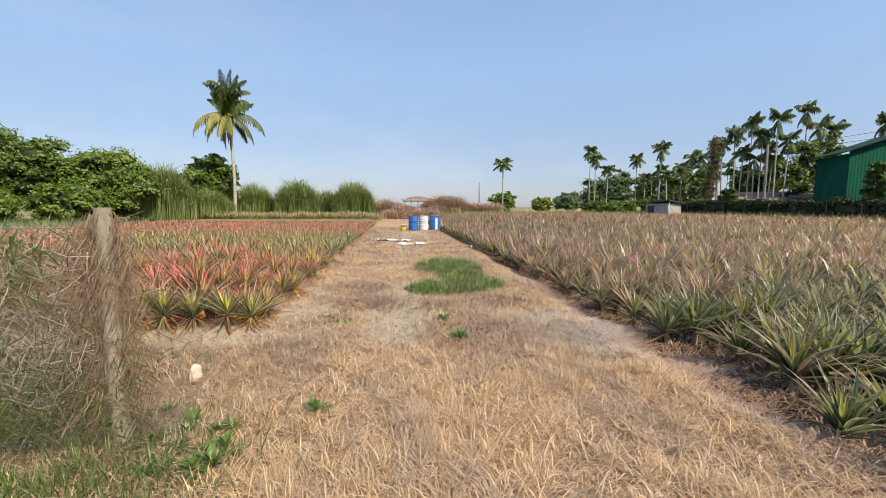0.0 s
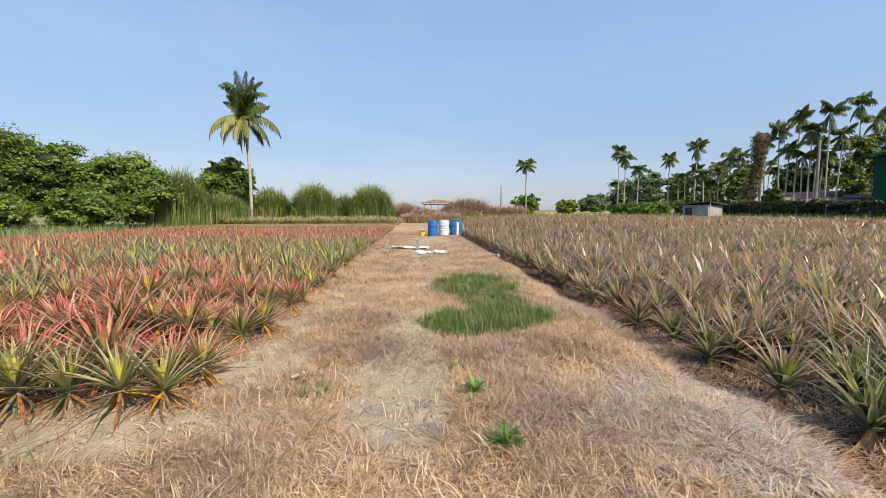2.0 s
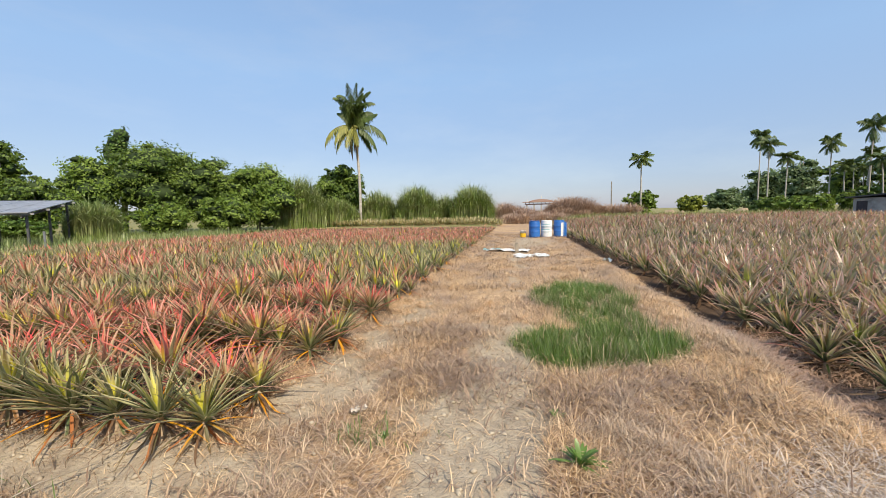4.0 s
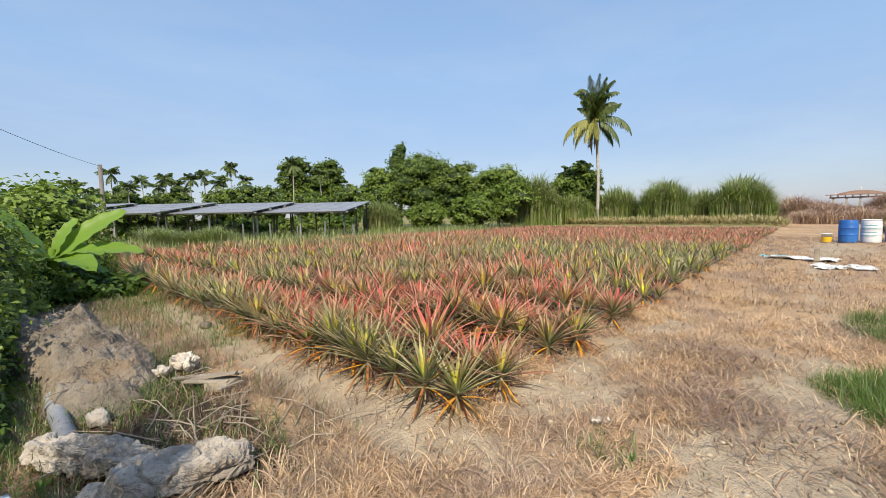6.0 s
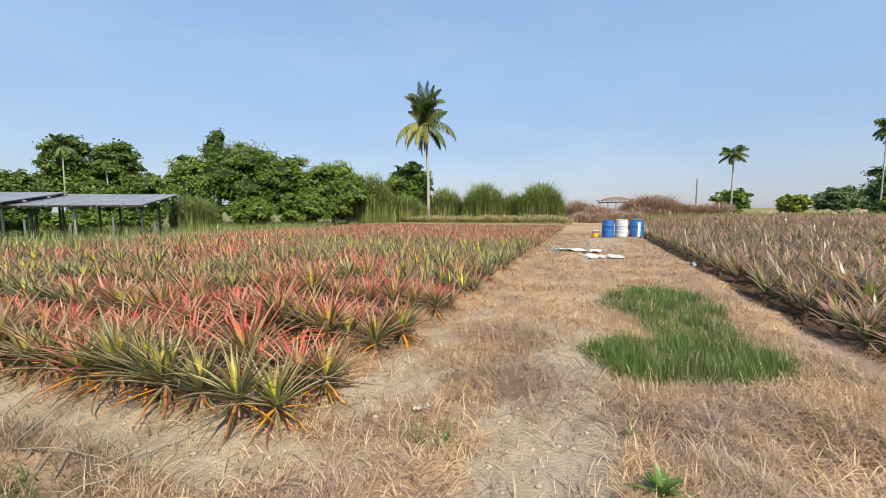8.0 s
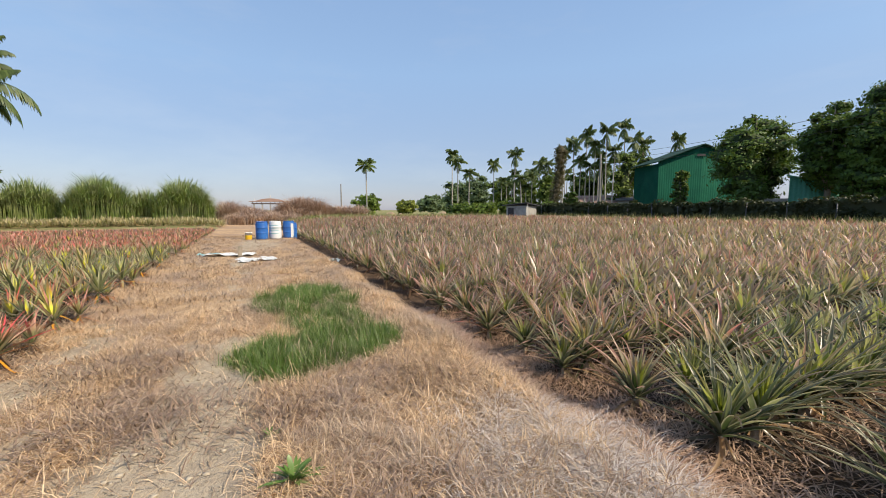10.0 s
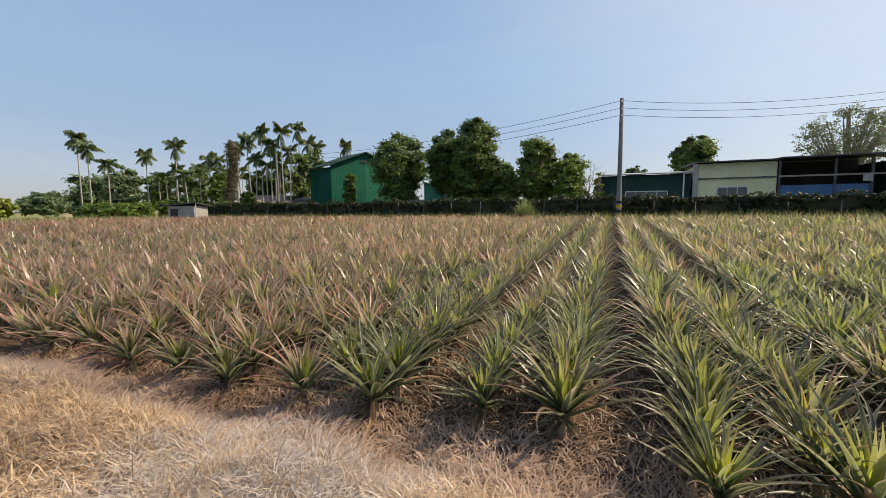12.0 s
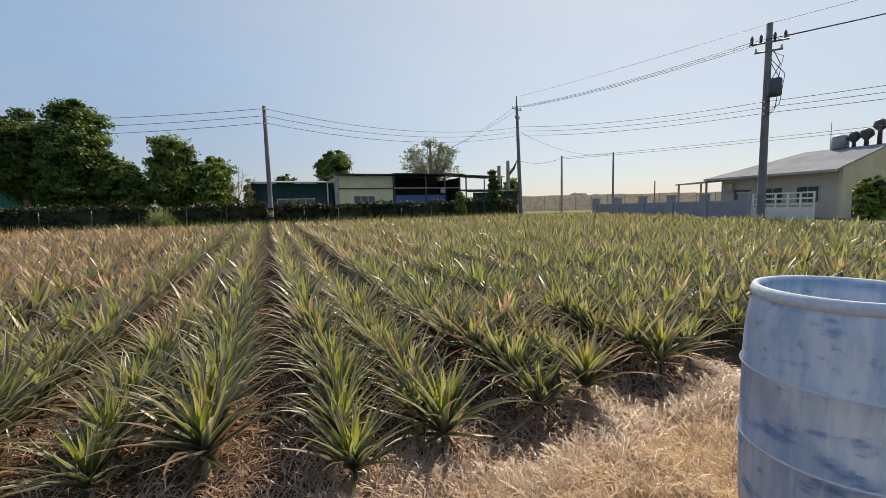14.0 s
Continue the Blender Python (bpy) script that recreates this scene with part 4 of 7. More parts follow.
def weed(where, size, n, seed):
    """A low rosette of broad leaves."""
    rng = np.random.default_rng(seed)
    ob = thing("weed", (where[0], where[1], float(gh(*where))), "small bright green leafy weed in dry straw", "weed", "weeds on the track")
    for j in range(n):
        a, ln = j * 2.4 + rng.normal(0, 0.2), size * rng.uniform(0.6, 1.1)
        e, w = rng.uniform(0.35, 1.4), size * rng.uniform(0.09, 0.16)
        d, s = np.array([math.cos(a), math.sin(a), 0]), np.array([-math.sin(a), math.cos(a), 0])
        rows = []
        for t, q in ((0, 0.25), (0.4, 1.0), (0.75, 0.8), (1, 0.05)):
            c = d * (ln * t * math.cos(e)) + np.array([0, 0, 0.02 + ln * (t * math.sin(e) - 0.35 * t * t)])
            c[2] = max(c[2], 0.012)
            rows += [c - s * w * q * 0.5, c + np.array([0, 0, -0.08 * w * q]), c + s * w * q * 0.5]
        f = [(i * 3 + k, i * 3 + k + 1, i * 3 + k + 4, i * 3 + k + 3) for i in range(3) for k in range(2)]
        mesh_part("leaf", raw("leaf", rows, f, WEED, smooth=True), ob)


weed((0.60, 5.22), 0.2, 36, 1)
weed((0.70, 4.45), 0.2, 40, 2)
weed((0.50, 5.75), 0.1, 10, 3)
weed((-0.62, 5.35), 0.1, 8, 4)
for i, spot in enumerate(((-1.72, 2.91), (-1.65, 3.04), (-1.38, 2.82), (-1.18, 2.71), (-1.1, 2.74), (-1.53, 2.61), (-1.32, 2.52), (-1.16, 2.48), (-1.05, 2.51), (-1.32, 2.34), (-1.14, 2.3), (-1.06, 2.34), (-1.42, 2.33), (-1.36, 2.69), (-0.59, 2.91))):
    weed(spot, 0.12 + 0.03 * (i % 3), 15 + 3 * (i % 4), 20 + i)
weed((-2.95, 2.98), 0.16, 12, 9)
weed((-3.1, 3.25), 0.14, 10, 10)

# ---- trees ----


def crown(rng, blobs, count, size, flat=0.0, clump=9):
    """Leaf blades in clumps on rounded masses (x, y, z, rx, ry, rz)."""
    b = np.array(blobs, float)
    area = (b[:, 3] * b[:, 5]) ** 0.8
    nc = max(6, count // clump)
    pick = rng.choice(len(b), nc, p=area / area.sum())
    d = rng.normal(size=(nc, 3))
    d[:, 2] = np.where(d[:, 2] < -0.2, d[:, 2] * 0.5, d[:, 2])
    d /= np.linalg.norm(d, axis=1, keepdims=True)
    c = b[pick, :3] + d * b[pick, 3:] * rng.uniform(0.62, 1.06, (nc, 1))
    k = rng.integers(0, nc, count)
    spread = (b[pick[k], 3:].min(1) * np.where(rng.random(count) < 0.8, 0.17, 0.3))[:, None]
    p = c[k] + rng.normal(size=(count, 3)) * spread * np.array([1, 1, 0.6])
    out = d[k] + rng.normal(0, 0.55, (count, 3)) + np.array([0, 0, 0.45 + flat])
    out /= np.linalg.norm(out, axis=1, keepdims=True)
    t = np.cross(out, rng.normal(size=(count, 3)))
    t /= np.linalg.norm(t, axis=1, keepdims=True) + 1e-9
    s = np.cross(out, t)
    ln = size * rng.uniform(0.6, 1.3, count)[:, None]
    v = np.stack([p - t * ln * 0.5, p + s * ln * 0.3 + out * ln * 0.06, p + t * ln * 0.5 - out * ln * 0.1, p - s * ln * 0.3 + out * ln * 0.06], 1).reshape(-1, 3)
    return v, np.arange(count * 4).reshape(-1, 4)


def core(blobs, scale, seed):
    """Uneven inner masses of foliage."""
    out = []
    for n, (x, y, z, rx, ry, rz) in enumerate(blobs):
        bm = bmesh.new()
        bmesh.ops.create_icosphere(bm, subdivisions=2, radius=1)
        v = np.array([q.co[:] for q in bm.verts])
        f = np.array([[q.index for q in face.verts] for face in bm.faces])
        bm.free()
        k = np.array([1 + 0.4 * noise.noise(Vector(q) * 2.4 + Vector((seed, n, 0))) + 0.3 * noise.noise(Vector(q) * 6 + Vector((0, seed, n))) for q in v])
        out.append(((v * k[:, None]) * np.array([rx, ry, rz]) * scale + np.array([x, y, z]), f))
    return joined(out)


def tree(name, label, where, blobs, mat, leaves=2600, size=0.34, trunk=0.16, seed=1, inner=0.74, bark=None, category="tree", group=""):
    """blobs are given about the tree's foot."""
    rng = np.random.default_rng(seed)
    z0 = float(gh(where[0], where[1])) - 0.05
    ob = thing(name, (where[0], where[1], z0), label, category, group)
    top = max(b[2] for b in blobs)
    if trunk:
        pieces = [tube([(0, 0, 0), (0.1, 0.05, top * 0.35), (0.02, -0.1, top * 0.7), (0.1, 0, top)], [trunk, trunk * 0.8, trunk * 0.55, trunk * 0.2], 8)]
        for bx, by, bz, *_ in blobs:
            pieces.append(tube([(0.05, 0, top * 0.3), (bx * 0.5, by * 0.5, (top * 0.3 + bz) / 2), (bx, by, bz)], [trunk * 0.5, trunk * 0.35, trunk * 0.12], 6))
        v, f = joined(pieces)
        mesh_part("trunk", raw("trunk", v, f, bark or BARK, smooth=True), ob, "branching trunk")
    v, f = crown(rng, blobs, leaves, size)
    mesh_part("crown", raw("crown", v, f, mat), ob)
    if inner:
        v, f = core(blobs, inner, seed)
        # the core takes the darkened green, so crown shade is painted on it
        mesh_part("inner_foliage", raw("inner_foliage", v, f, LEAF_CORE), ob, "inner leaves with crown shade in their colour")
    return ob


def lobes(rng, w, h, low=0.15, n=18, depth=0.7, bough=1.0):
    """Rounded boughs over a crown w wide, from low*h to h, with gaps between them."""
    mid, half = h * (1 + low) / 2, h * (1 - low) / 2
    out = [(0, 0, mid, w * 0.34, w * 0.34 * depth, half * 0.72)]
    for i in range(n):
        q = 1 - 2 * (i + 0.5) / n
        a = i * 2.39996 + rng.uniform(-0.5, 0.5)
        ring = math.sqrt(max(0.0, 1 - q * q)) ** 0.8
        r = rng.uniform(0.10, 0.22) * min(w, h * 1.2) * bough
        far_out = rng.uniform(0.66, 1.12)
        x, y = math.cos(a) * ring * (w * 0.5 - r) * far_out, math.sin(a) * ring * (w * 0.5 - r) * depth * far_out
        z = mid + q * (half - r * 0.75) * rng.uniform(0.78, 1.0)
        out.append((x, y, max(z, r * 0.5), r * 1.2, r * 1.1, r * 0.8))
    for i in range(n // 3):
        a, q = rng.uniform(0, 6.283), rng.uniform(0.0, 1.0)
        r = rng.uniform(0.05, 0.09) * min(w, h * 1.2)
        ring = math.sqrt(1 - q * q)
        out.append((math.cos(a) * ring * w * 0.43, math.sin(a) * ring * w * 0.43 * depth, mid + q * half * 0.9, r * 1.3, r * 1.2, r * 0.7))
    return out


def far_tree(az, d, half, el, mat, seed, label, low=0.12, leaves=2600, size=None, n=22, name="tree", trunk=0.16, inner=0.64, bough=1.0):
    rng = np.random.default_rng(seed)
    h = lift(el, d)
    w = 2 * d * math.tan(radians(half))
    return tree(name, label, far(az, d), lobes(rng, w, h, low, n, 0.7, bough), mat, int(leaves * 3.0), size or 0.0054 * d, trunk * h / 6, seed, inner)


# west and north-west
far_tree(-24.6, 47, 3.7, 6.7, LEAF_MID, 31, "dense dark round tree among tall reeds", 0.05, 4200, 0.3)
far_tree(-51.0, 47, 4.0, 6.9, LEAF_BRIGHT, 32, "broad leafy tree in a thicket", 0.05, 3600)
far_tree(-45.0, 46, 5.6, 8.6, LEAF_MID, 34, "tall spreading leafy tree in a thicket", 0.18, 5200)
far_tree(-40.2, 45, 4.2, 7.2, LEAF_MID, 35, "dark leafy tree in a thicket", 0.1, 3600)
far_tree(-34.8, 43, 5.6, 6.7, LEAF_BRIGHT, 36, "wide rounded leafy tree reaching the ground", 0.0, 6000)
far_tree(-38.5, 40, 4.2, 2.9, LEAF_BRIGHT, 37, "low bright green bush before trees", 0.0, 3000, name="bush", trunk=0.05)
far_tree(-44.8, 40, 4.0, 2.0, LEAF_BRIGHT, 38, "low bright green bush before trees", 0.0, 2600, name="bush", trunk=0.05)
far_tree(-50.5, 41, 3.5, 1.6, LEAF_MID, 39, "low scrub by the field end", 0.0, 2200, name="bush", trunk=0.05)
far_tree(-55.5, 52, 3.2, 4.6, LEAF_MID, 40, "leafy tree behind solar panels", 0.0, 2600)
far_tree(-61.8, 70, 3.2, 8.1, LEAF_MID, 41, "tall airy tree behind solar panels", 0.15, 3000)
far_tree(-57.9, 72, 3.0, 7.8, LEAF_MID, 42, "tall airy tree behind solar panels", 0.15, 3000)
far_tree(-60.0, 58, 3.6, 3.6, LEAF_BRIGHT, 43, "bright leafy bush behind solar panels", 0.0, 2400, name="bush", trunk=0.05)
for i, (az, el) in enumerate(((-65.5, 4.2), (-70.5, 4.0), (-75.5, 3.9), (-80.5, 3.9), (-85.5, 3.6), (-91, 3.6), (-68, 4.6), (-78, 3.4))):
    far_tree(az, 60 + 3 * (i % 2), 3.2, el, (LEAF_MID, LEAF_BRIGHT)[i % 2], 44 + i, "leafy grove behind solar panels", 0.0, 1500, trunk=0.1)

for i, az in enumerate((-56.5, -62.0, -67.5, -73.0, -78.5)):
    far_tree(az, 42 - 1.5 * i, 4.2, 0.35, (LEAF_DARK, LEAF_MID)[i % 2], 54 + i, "low dark scrub behind solar tables", 0.0, 2200, name="bush", trunk=0.04)


def conifer(az, d, half, el, seed):
    rng = np.random.default_rng(seed)
    h, w = lift(el, d), 2 * d * math.tan(radians(half))
    bl = [(rng.normal(0, w * 0.05), 0, h * z, w * (1.18 - z) * 0.75, w * (1.18 - z) * 0.7, h * 0.09) for z in np.linspace(0.45, 0.94, 8)]
    tree("tree", "pointed dark tree above the thicket", far(az, d), bl, LEAF_DARK, 2600, 0.3, 0.25, seed)


conifer(-48.3, 50, 2.6, 9.6, 51)

# big bush and vines at the west end of the rubble
tree("bush", "dense broad-leaved bush behind a banana plant", (-15.2, 3.6), [(0, 0, 1.2, 1.8, 1.5, 1.2), (-1.8, 0.2, 1.5, 1.6, 1.3, 1.3), (0.9, 0.4, 1.0, 1.1, 1.0, 1.0), (-0.6, 0.6, 1.9, 1.2, 1.0, 0.9), (1.2, -0.2, 1.7, 0.7, 0.7, 0.5), (-3.2, 0.2, 1.4, 1.3, 1.2, 1.2), (-4.6, 0.3, 1.3, 1.3, 1.2, 1.1), (2.0, 0.5, 0.6, 0.8, 0.7, 0.6)], LEAF_BRIGHT, 9000, 0.18, 0.1, 61, 0.66)
tree("vine_thicket", "tangled leafy vines over an old fence", (-6.4, 2.5), [(0, 0, 0.7, 1.2, 0.45, 0.75), (1.1, 0.05, 0.6, 0.8, 0.38, 0.6), (-1.2, 0.12, 0.85, 1.2, 0.5, 0.85), (-2.3, 0.2, 0.95, 1.2, 0.55, 0.95), (1.9, -0.05, 0.5, 0.7, 0.3, 0.5), (-3.4, 0.2, 0.95, 1.2, 0.5, 0.9), (-4.8, 0.2, 0.85, 1.2, 0.5, 0.75), (0.4, 0, 1.2, 0.7, 0.3, 0.35), (-6.2, 0.3, 0.8, 1.2, 0.6, 0.75), (-2.9, 0.45, 0.35, 1.4, 0.45, 0.4)], LEAF_VINE, 24000, 0.07, 0.03, 62, 0.72, category="vines")
tree("undergrowth", "dark leafy undergrowth round a banana plant", (-10.1, 3.75), [(0, 0, 0.3, 0.5, 0.5, 0.35), (0.1, 0.55, 0.25, 0.45, 0.5, 0.3), (0.2, -0.5, 0.35, 0.5, 0.5, 0.4), (-0.2, 1.0, 0.25, 0.4, 0.45, 0.25)], LEAF_DARK, 3200, 0.12, 0.02, 64, 0.7, category="undergrowth")
tree("creeper_patch", "thick dark green creeper beside a pipe and rubble", (-4.3, 2.66), [(1.1, -0.08, 0.1, 0.55, 0.2, 0.2), (0.2, 0.0, 0.16, 0.65, 0.24, 0.32), (-0.8, 0.04, 0.22, 0.7, 0.26, 0.42), (-1.8, 0.08, 0.28, 0.75, 0.28, 0.5), (-2.8, 0.12, 0.3, 0.75, 0.3, 0.55)], LEAF_MID, 11000, 0.055, 0.012, 63, 0.8, category="vines")
tree("bush", "dark low shrub under a banana plant", (-11.6, 3.75), [(0, 0, 0.5, 0.8, 0.6, 0.5), (0.8, 0.1, 0.35, 0.6, 0.5, 0.35), (-0.9, 0.3, 0.6, 0.8, 0.6, 0.6)], LEAF_DARK, 3000, 0.13, 0.04, 63)

# east side
far_tree(62.0, 45, 5.0, 10.0, LEAF_DARK, 71, "leafy tree before a green metal building", 0.14, 5600, 0.25)
far_tree(55.2, 47, 1.2, 5.0, LEAF_DARK, 72, "small leafy tree against a green wall", 0.1, 1200)
far_tree(68.2, 43, 3.3, 10.3, LEAF_DARK, 73, "tall dark leafy tree by the hedge", 0.25, 5200, 0.24)
far_tree(72.3, 41, 4.4, 11.9, LEAF_DARK, 74, "tall dense leafy tree by the hedge", 0.06, 8500, 0.23)
far_tree(70.6, 40, 2.6, 6.0, LEAF_DARK, 75, "dark lower boughs of hedge trees", 0.1, 3200)
far_tree(80.6, 38, 3.9, 9.0, LEAF_MID, 76, "rounded leafy tree by the hedge", 0.05, 5600, 0.21)
far_tree(84.6, 37, 3.2, 6.6, LEAF_BRIGHT, 77, "bright leafy tree by the hedge", 0.05, 4400, 0.2)
far_tree(77.0, 37.5, 1.7, 4.5, LEAF_MID, 78, "leafy shrub by the hedge", 0.0, 1800, name="bush", trunk=0.05)
far_tree(98.6, 52, 3.2, 8.0, LEAF_MID, 79, "leafy tree behind a yellow shed", 0.3, 3000)
far_tree(111.6, 56, 5.4, 8.9, LEAF_GREY, 80, "open grey-green tree behind the sheds", 0.35, 4200, 0.17, 44, inner=0.0, bough=0.5)
far_tree(92.5, 75, 2.2, 4.8, LEAF_HAZE, 81, "trees far behind the sheds, haze in their colour", 0.3, 900)
far_tree(120.0, 36.5, 1.3, 4.6, LEAF_DARK, 82, "dark shrub under the carport", 0.0, 1400, name="bush", trunk=0.05)
far_tree(122.4, 60, 1.6, 3.8, LEAF_YELLOW, 83, "light leafy tree far off", 0.2, 900)
far_tree(115.5, 33.5, 1.0, 1.9, LEAF_BRIGHT, 84, "light green shrub on the hedge", 0.0, 1000, name="bush", trunk=0.04)
far_tree(88.2, 36.0, 0.9, 4.2, LEAF_YELLOW, 85, "thin yellow-green sapling by a pole", 0.1, 500, inner=0.0)
far_tree(158.8, 33, 1.6, 2.2, LEAF_BRIGHT, 86, "bright green shrub before a house", 0.0, 1400, name="bush", trunk=0.05)
far_tree(62.0, 41, 1.8, 3.2, LEAF_DARK, 87, "dark low boughs behind the hedge", 0.0, 3000, name="bush", trunk=0.06)
far_tree(75.6, 39.5, 3.4, 6.0, LEAF_DARK, 88, "dark leafy boughs behind the hedge", 0.0, 3000, name="bush", trunk=0.06)
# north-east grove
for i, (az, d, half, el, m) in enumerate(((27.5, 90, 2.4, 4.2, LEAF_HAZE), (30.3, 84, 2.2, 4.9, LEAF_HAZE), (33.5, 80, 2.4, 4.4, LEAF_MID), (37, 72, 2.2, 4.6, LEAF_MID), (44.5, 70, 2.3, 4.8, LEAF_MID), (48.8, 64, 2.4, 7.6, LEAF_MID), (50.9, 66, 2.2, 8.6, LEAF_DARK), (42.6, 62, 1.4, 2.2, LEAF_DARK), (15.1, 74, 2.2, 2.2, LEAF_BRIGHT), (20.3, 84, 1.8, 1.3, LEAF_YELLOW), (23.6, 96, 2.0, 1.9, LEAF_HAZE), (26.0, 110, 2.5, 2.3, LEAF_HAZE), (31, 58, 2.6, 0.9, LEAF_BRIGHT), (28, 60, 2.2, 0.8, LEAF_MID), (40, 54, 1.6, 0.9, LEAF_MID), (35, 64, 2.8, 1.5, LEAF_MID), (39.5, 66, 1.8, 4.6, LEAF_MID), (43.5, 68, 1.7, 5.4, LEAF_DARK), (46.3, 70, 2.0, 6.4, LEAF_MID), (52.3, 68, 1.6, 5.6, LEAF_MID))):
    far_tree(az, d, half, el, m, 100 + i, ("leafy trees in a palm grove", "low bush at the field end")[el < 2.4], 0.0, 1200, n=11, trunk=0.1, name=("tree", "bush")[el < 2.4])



def bare_sapling(az, d, el, seed):
    """A leafless small tree of forking twigs."""
    rng = np.random.default_rng(seed)
    ob = thing("bare_tree", far(az, d), "leafless pale twiggy tree behind a hedge", "tree")
    h = lift(el, d)
    stem, twigs = [(0, 0, 0), (0.1, 0.05, h * 0.25), (0.0, 0.1, h * 0.5)], []
    v, f = tube(stem, [0.07, 0.055, 0.04], 6)
    mesh_part("trunk", raw("trunk", v, f, STALK, smooth=True), ob)
    for j in range(13):
        a, t = j * 2.4, 0.2 + 0.3 * (j / 13)
        p0 = np.array([0.05, 0.05, h * t])
        reach = rng.uniform(0.7, 1.5)
        p2 = np.array([math.cos(a) * reach, math.sin(a) * reach, h * rng.uniform(0.7, 1.0)])
        p1 = (p0 + p2) / 2 + np.array([math.cos(a) * 0.2, math.sin(a) * 0.2, -0.15])
        twigs.append(tube([p0, p1, p2], [0.032, 0.024, 0.01], 5, False))
        for q in range(5):
            b = rng.uniform(0, 6.28)
            s0 = p1 + (p2 - p1) * rng.uniform(0.1, 0.95)
            twigs.append(tube([s0, s0 + np.array([math.cos(b) * 0.22, math.sin(b) * 0.22, 0.22]), s0 + np.array([math.cos(b) * 0.55, math.sin(b) * 0.55, 0.32])], [0.015, 0.011, 0.006], 4, False))
    v, f = joined(twigs)
    mesh_part("crown", raw("crown", v, f, STALK), ob, "crown of thin bare branches")


bare_sapling(87.0, 37.5, 5.6, 401)
bare_sapling(85.6, 38.5, 4.6, 402)

# ---- palms ----


def frond(rng, length, up, droop, pairs, leaflet, width, hang, curl=1.3):
    """A frond towards +x: midrib and leaflets, as quads."""
    s = np.linspace(0, 1, 9)
    el = up - droop * s ** curl
    x = np.concatenate([[0], np.cumsum(np.cos(el[1:]) * length / 8)])
    z = np.concatenate([[0], np.cumsum(np.sin(el[1:]) * length / 8)])
    rib = tube(np.stack([x, 0 * x, z], 1), np.linspace(0.035, 0.008, 9) * length / 3, 4, False)
    v, f = [], []
    for t in np.linspace(0.14, 0.99, pairs):
        px, pz, e = np.interp(t, s, x), np.interp(t, s, z), np.interp(t, s, el)
        ln = leaflet * math.sin(math.pi * (0.18 + 0.74 * t)) * rng.uniform(0.8, 1.15)
        for sgn in (-1, 1):
            d = np.array([0.55 * math.cos(e), sgn * 0.8, 0.55 * math.sin(e) - hang * rng.uniform(0.6, 1.3)])
            d /= np.linalg.norm(d)
            side = np.array([math.cos(e), 0, math.sin(e)]) * width
            p = np.array([px, 0, pz])
            m = p + d * ln * 0.55
            q = p + d * ln + np.array([0, 0, -0.28 * ln])
            i = len(v)
            v += [p - side * 0.4, p + side * 0.4, m + side, m - side, q + side * 0.1, q - side * 0.1]
            f += [(i, i + 1, i + 2, i + 3), (i + 3, i + 2, i + 4, i + 5)]
    return joined([rib, (np.array(v), np.array(f))])


def turned(vf, a, at):
    v, f = vf
    c, s = math.cos(a), math.sin(a)
    w = np.stack([v[:, 0] * c - v[:, 1] * s, v[:, 0] * s + v[:, 1] * c, v[:, 2]], 1)
    return w + np.array(at), f


def areca(seed, height):
    """A slender palm built about its foot."""
    rng = np.random.default_rng(seed)
    ob = thing("areca_palm", (0, 0, 0), "slender areca palm with a small feathery crown", "palm tree", "areca palms round the fields")
    lean = rng.normal(0, 0.02 * height, 2)
    pts = [(lean[0] * t * t, lean[1] * t * t, height * t) for t in np.linspace(0, 1, 6)]
    v, f = tube(pts, np.linspace(0.10, 0.065, 6), 7)
    mesh_part("trunk", raw("trunk", v, f, PALM_BARK, smooth=True), ob, "pale ringed trunk")
    top = pts[-1]
    v, f = tube([top, (top[0], top[1], top[2] + 0.55)], [0.09, 0.06], 7)
    mesh_part("crownshaft", raw("crownshaft", v, f, PALM, smooth=True), ob)
    for j in range(int(rng.integers(15, 18))):
        up, droop = (1.1, 0.75, 1.4)[j % 3] + rng.uniform(-0.2, 0.2), rng.uniform(1.0, 1.7)
        if j > 9:
            up, droop = rng.uniform(-0.9, 0.1), rng.uniform(0.6, 1.2)
        vf = frond(rng, rng.uniform(1.2, 1.8), up, droop, 18, 0.6, 0.055, 0.7)
        v, f = turned(vf, j * 2.4 + rng.normal(0, 0.15), (top[0], top[1], top[2] + 0.45))
        mesh_part("frond", raw("frond", v, f, PALM), ob)
    return ob


ARECAS = [areca(200 + i, 8.0) for i in range(7)]
used = [0] * len(ARECAS)


def put_areca(az, d, el, turn, wide=0.92):
    h = lift(el, d) - 1.1
    k = int(turn * 7) % len(ARECAS)
    m = Matrix.Translation(far(az, d)) @ Matrix.Rotation(turn, 4, "Z")
    grow = h / 8.0
    if not used[k]:
        ob, used[k] = ARECAS[k], 1
        ob.matrix_world = m
    else:
        ob = copy_thing(ARECAS[k], m)
    ob.scale = (wide, wide, grow)
    return ob


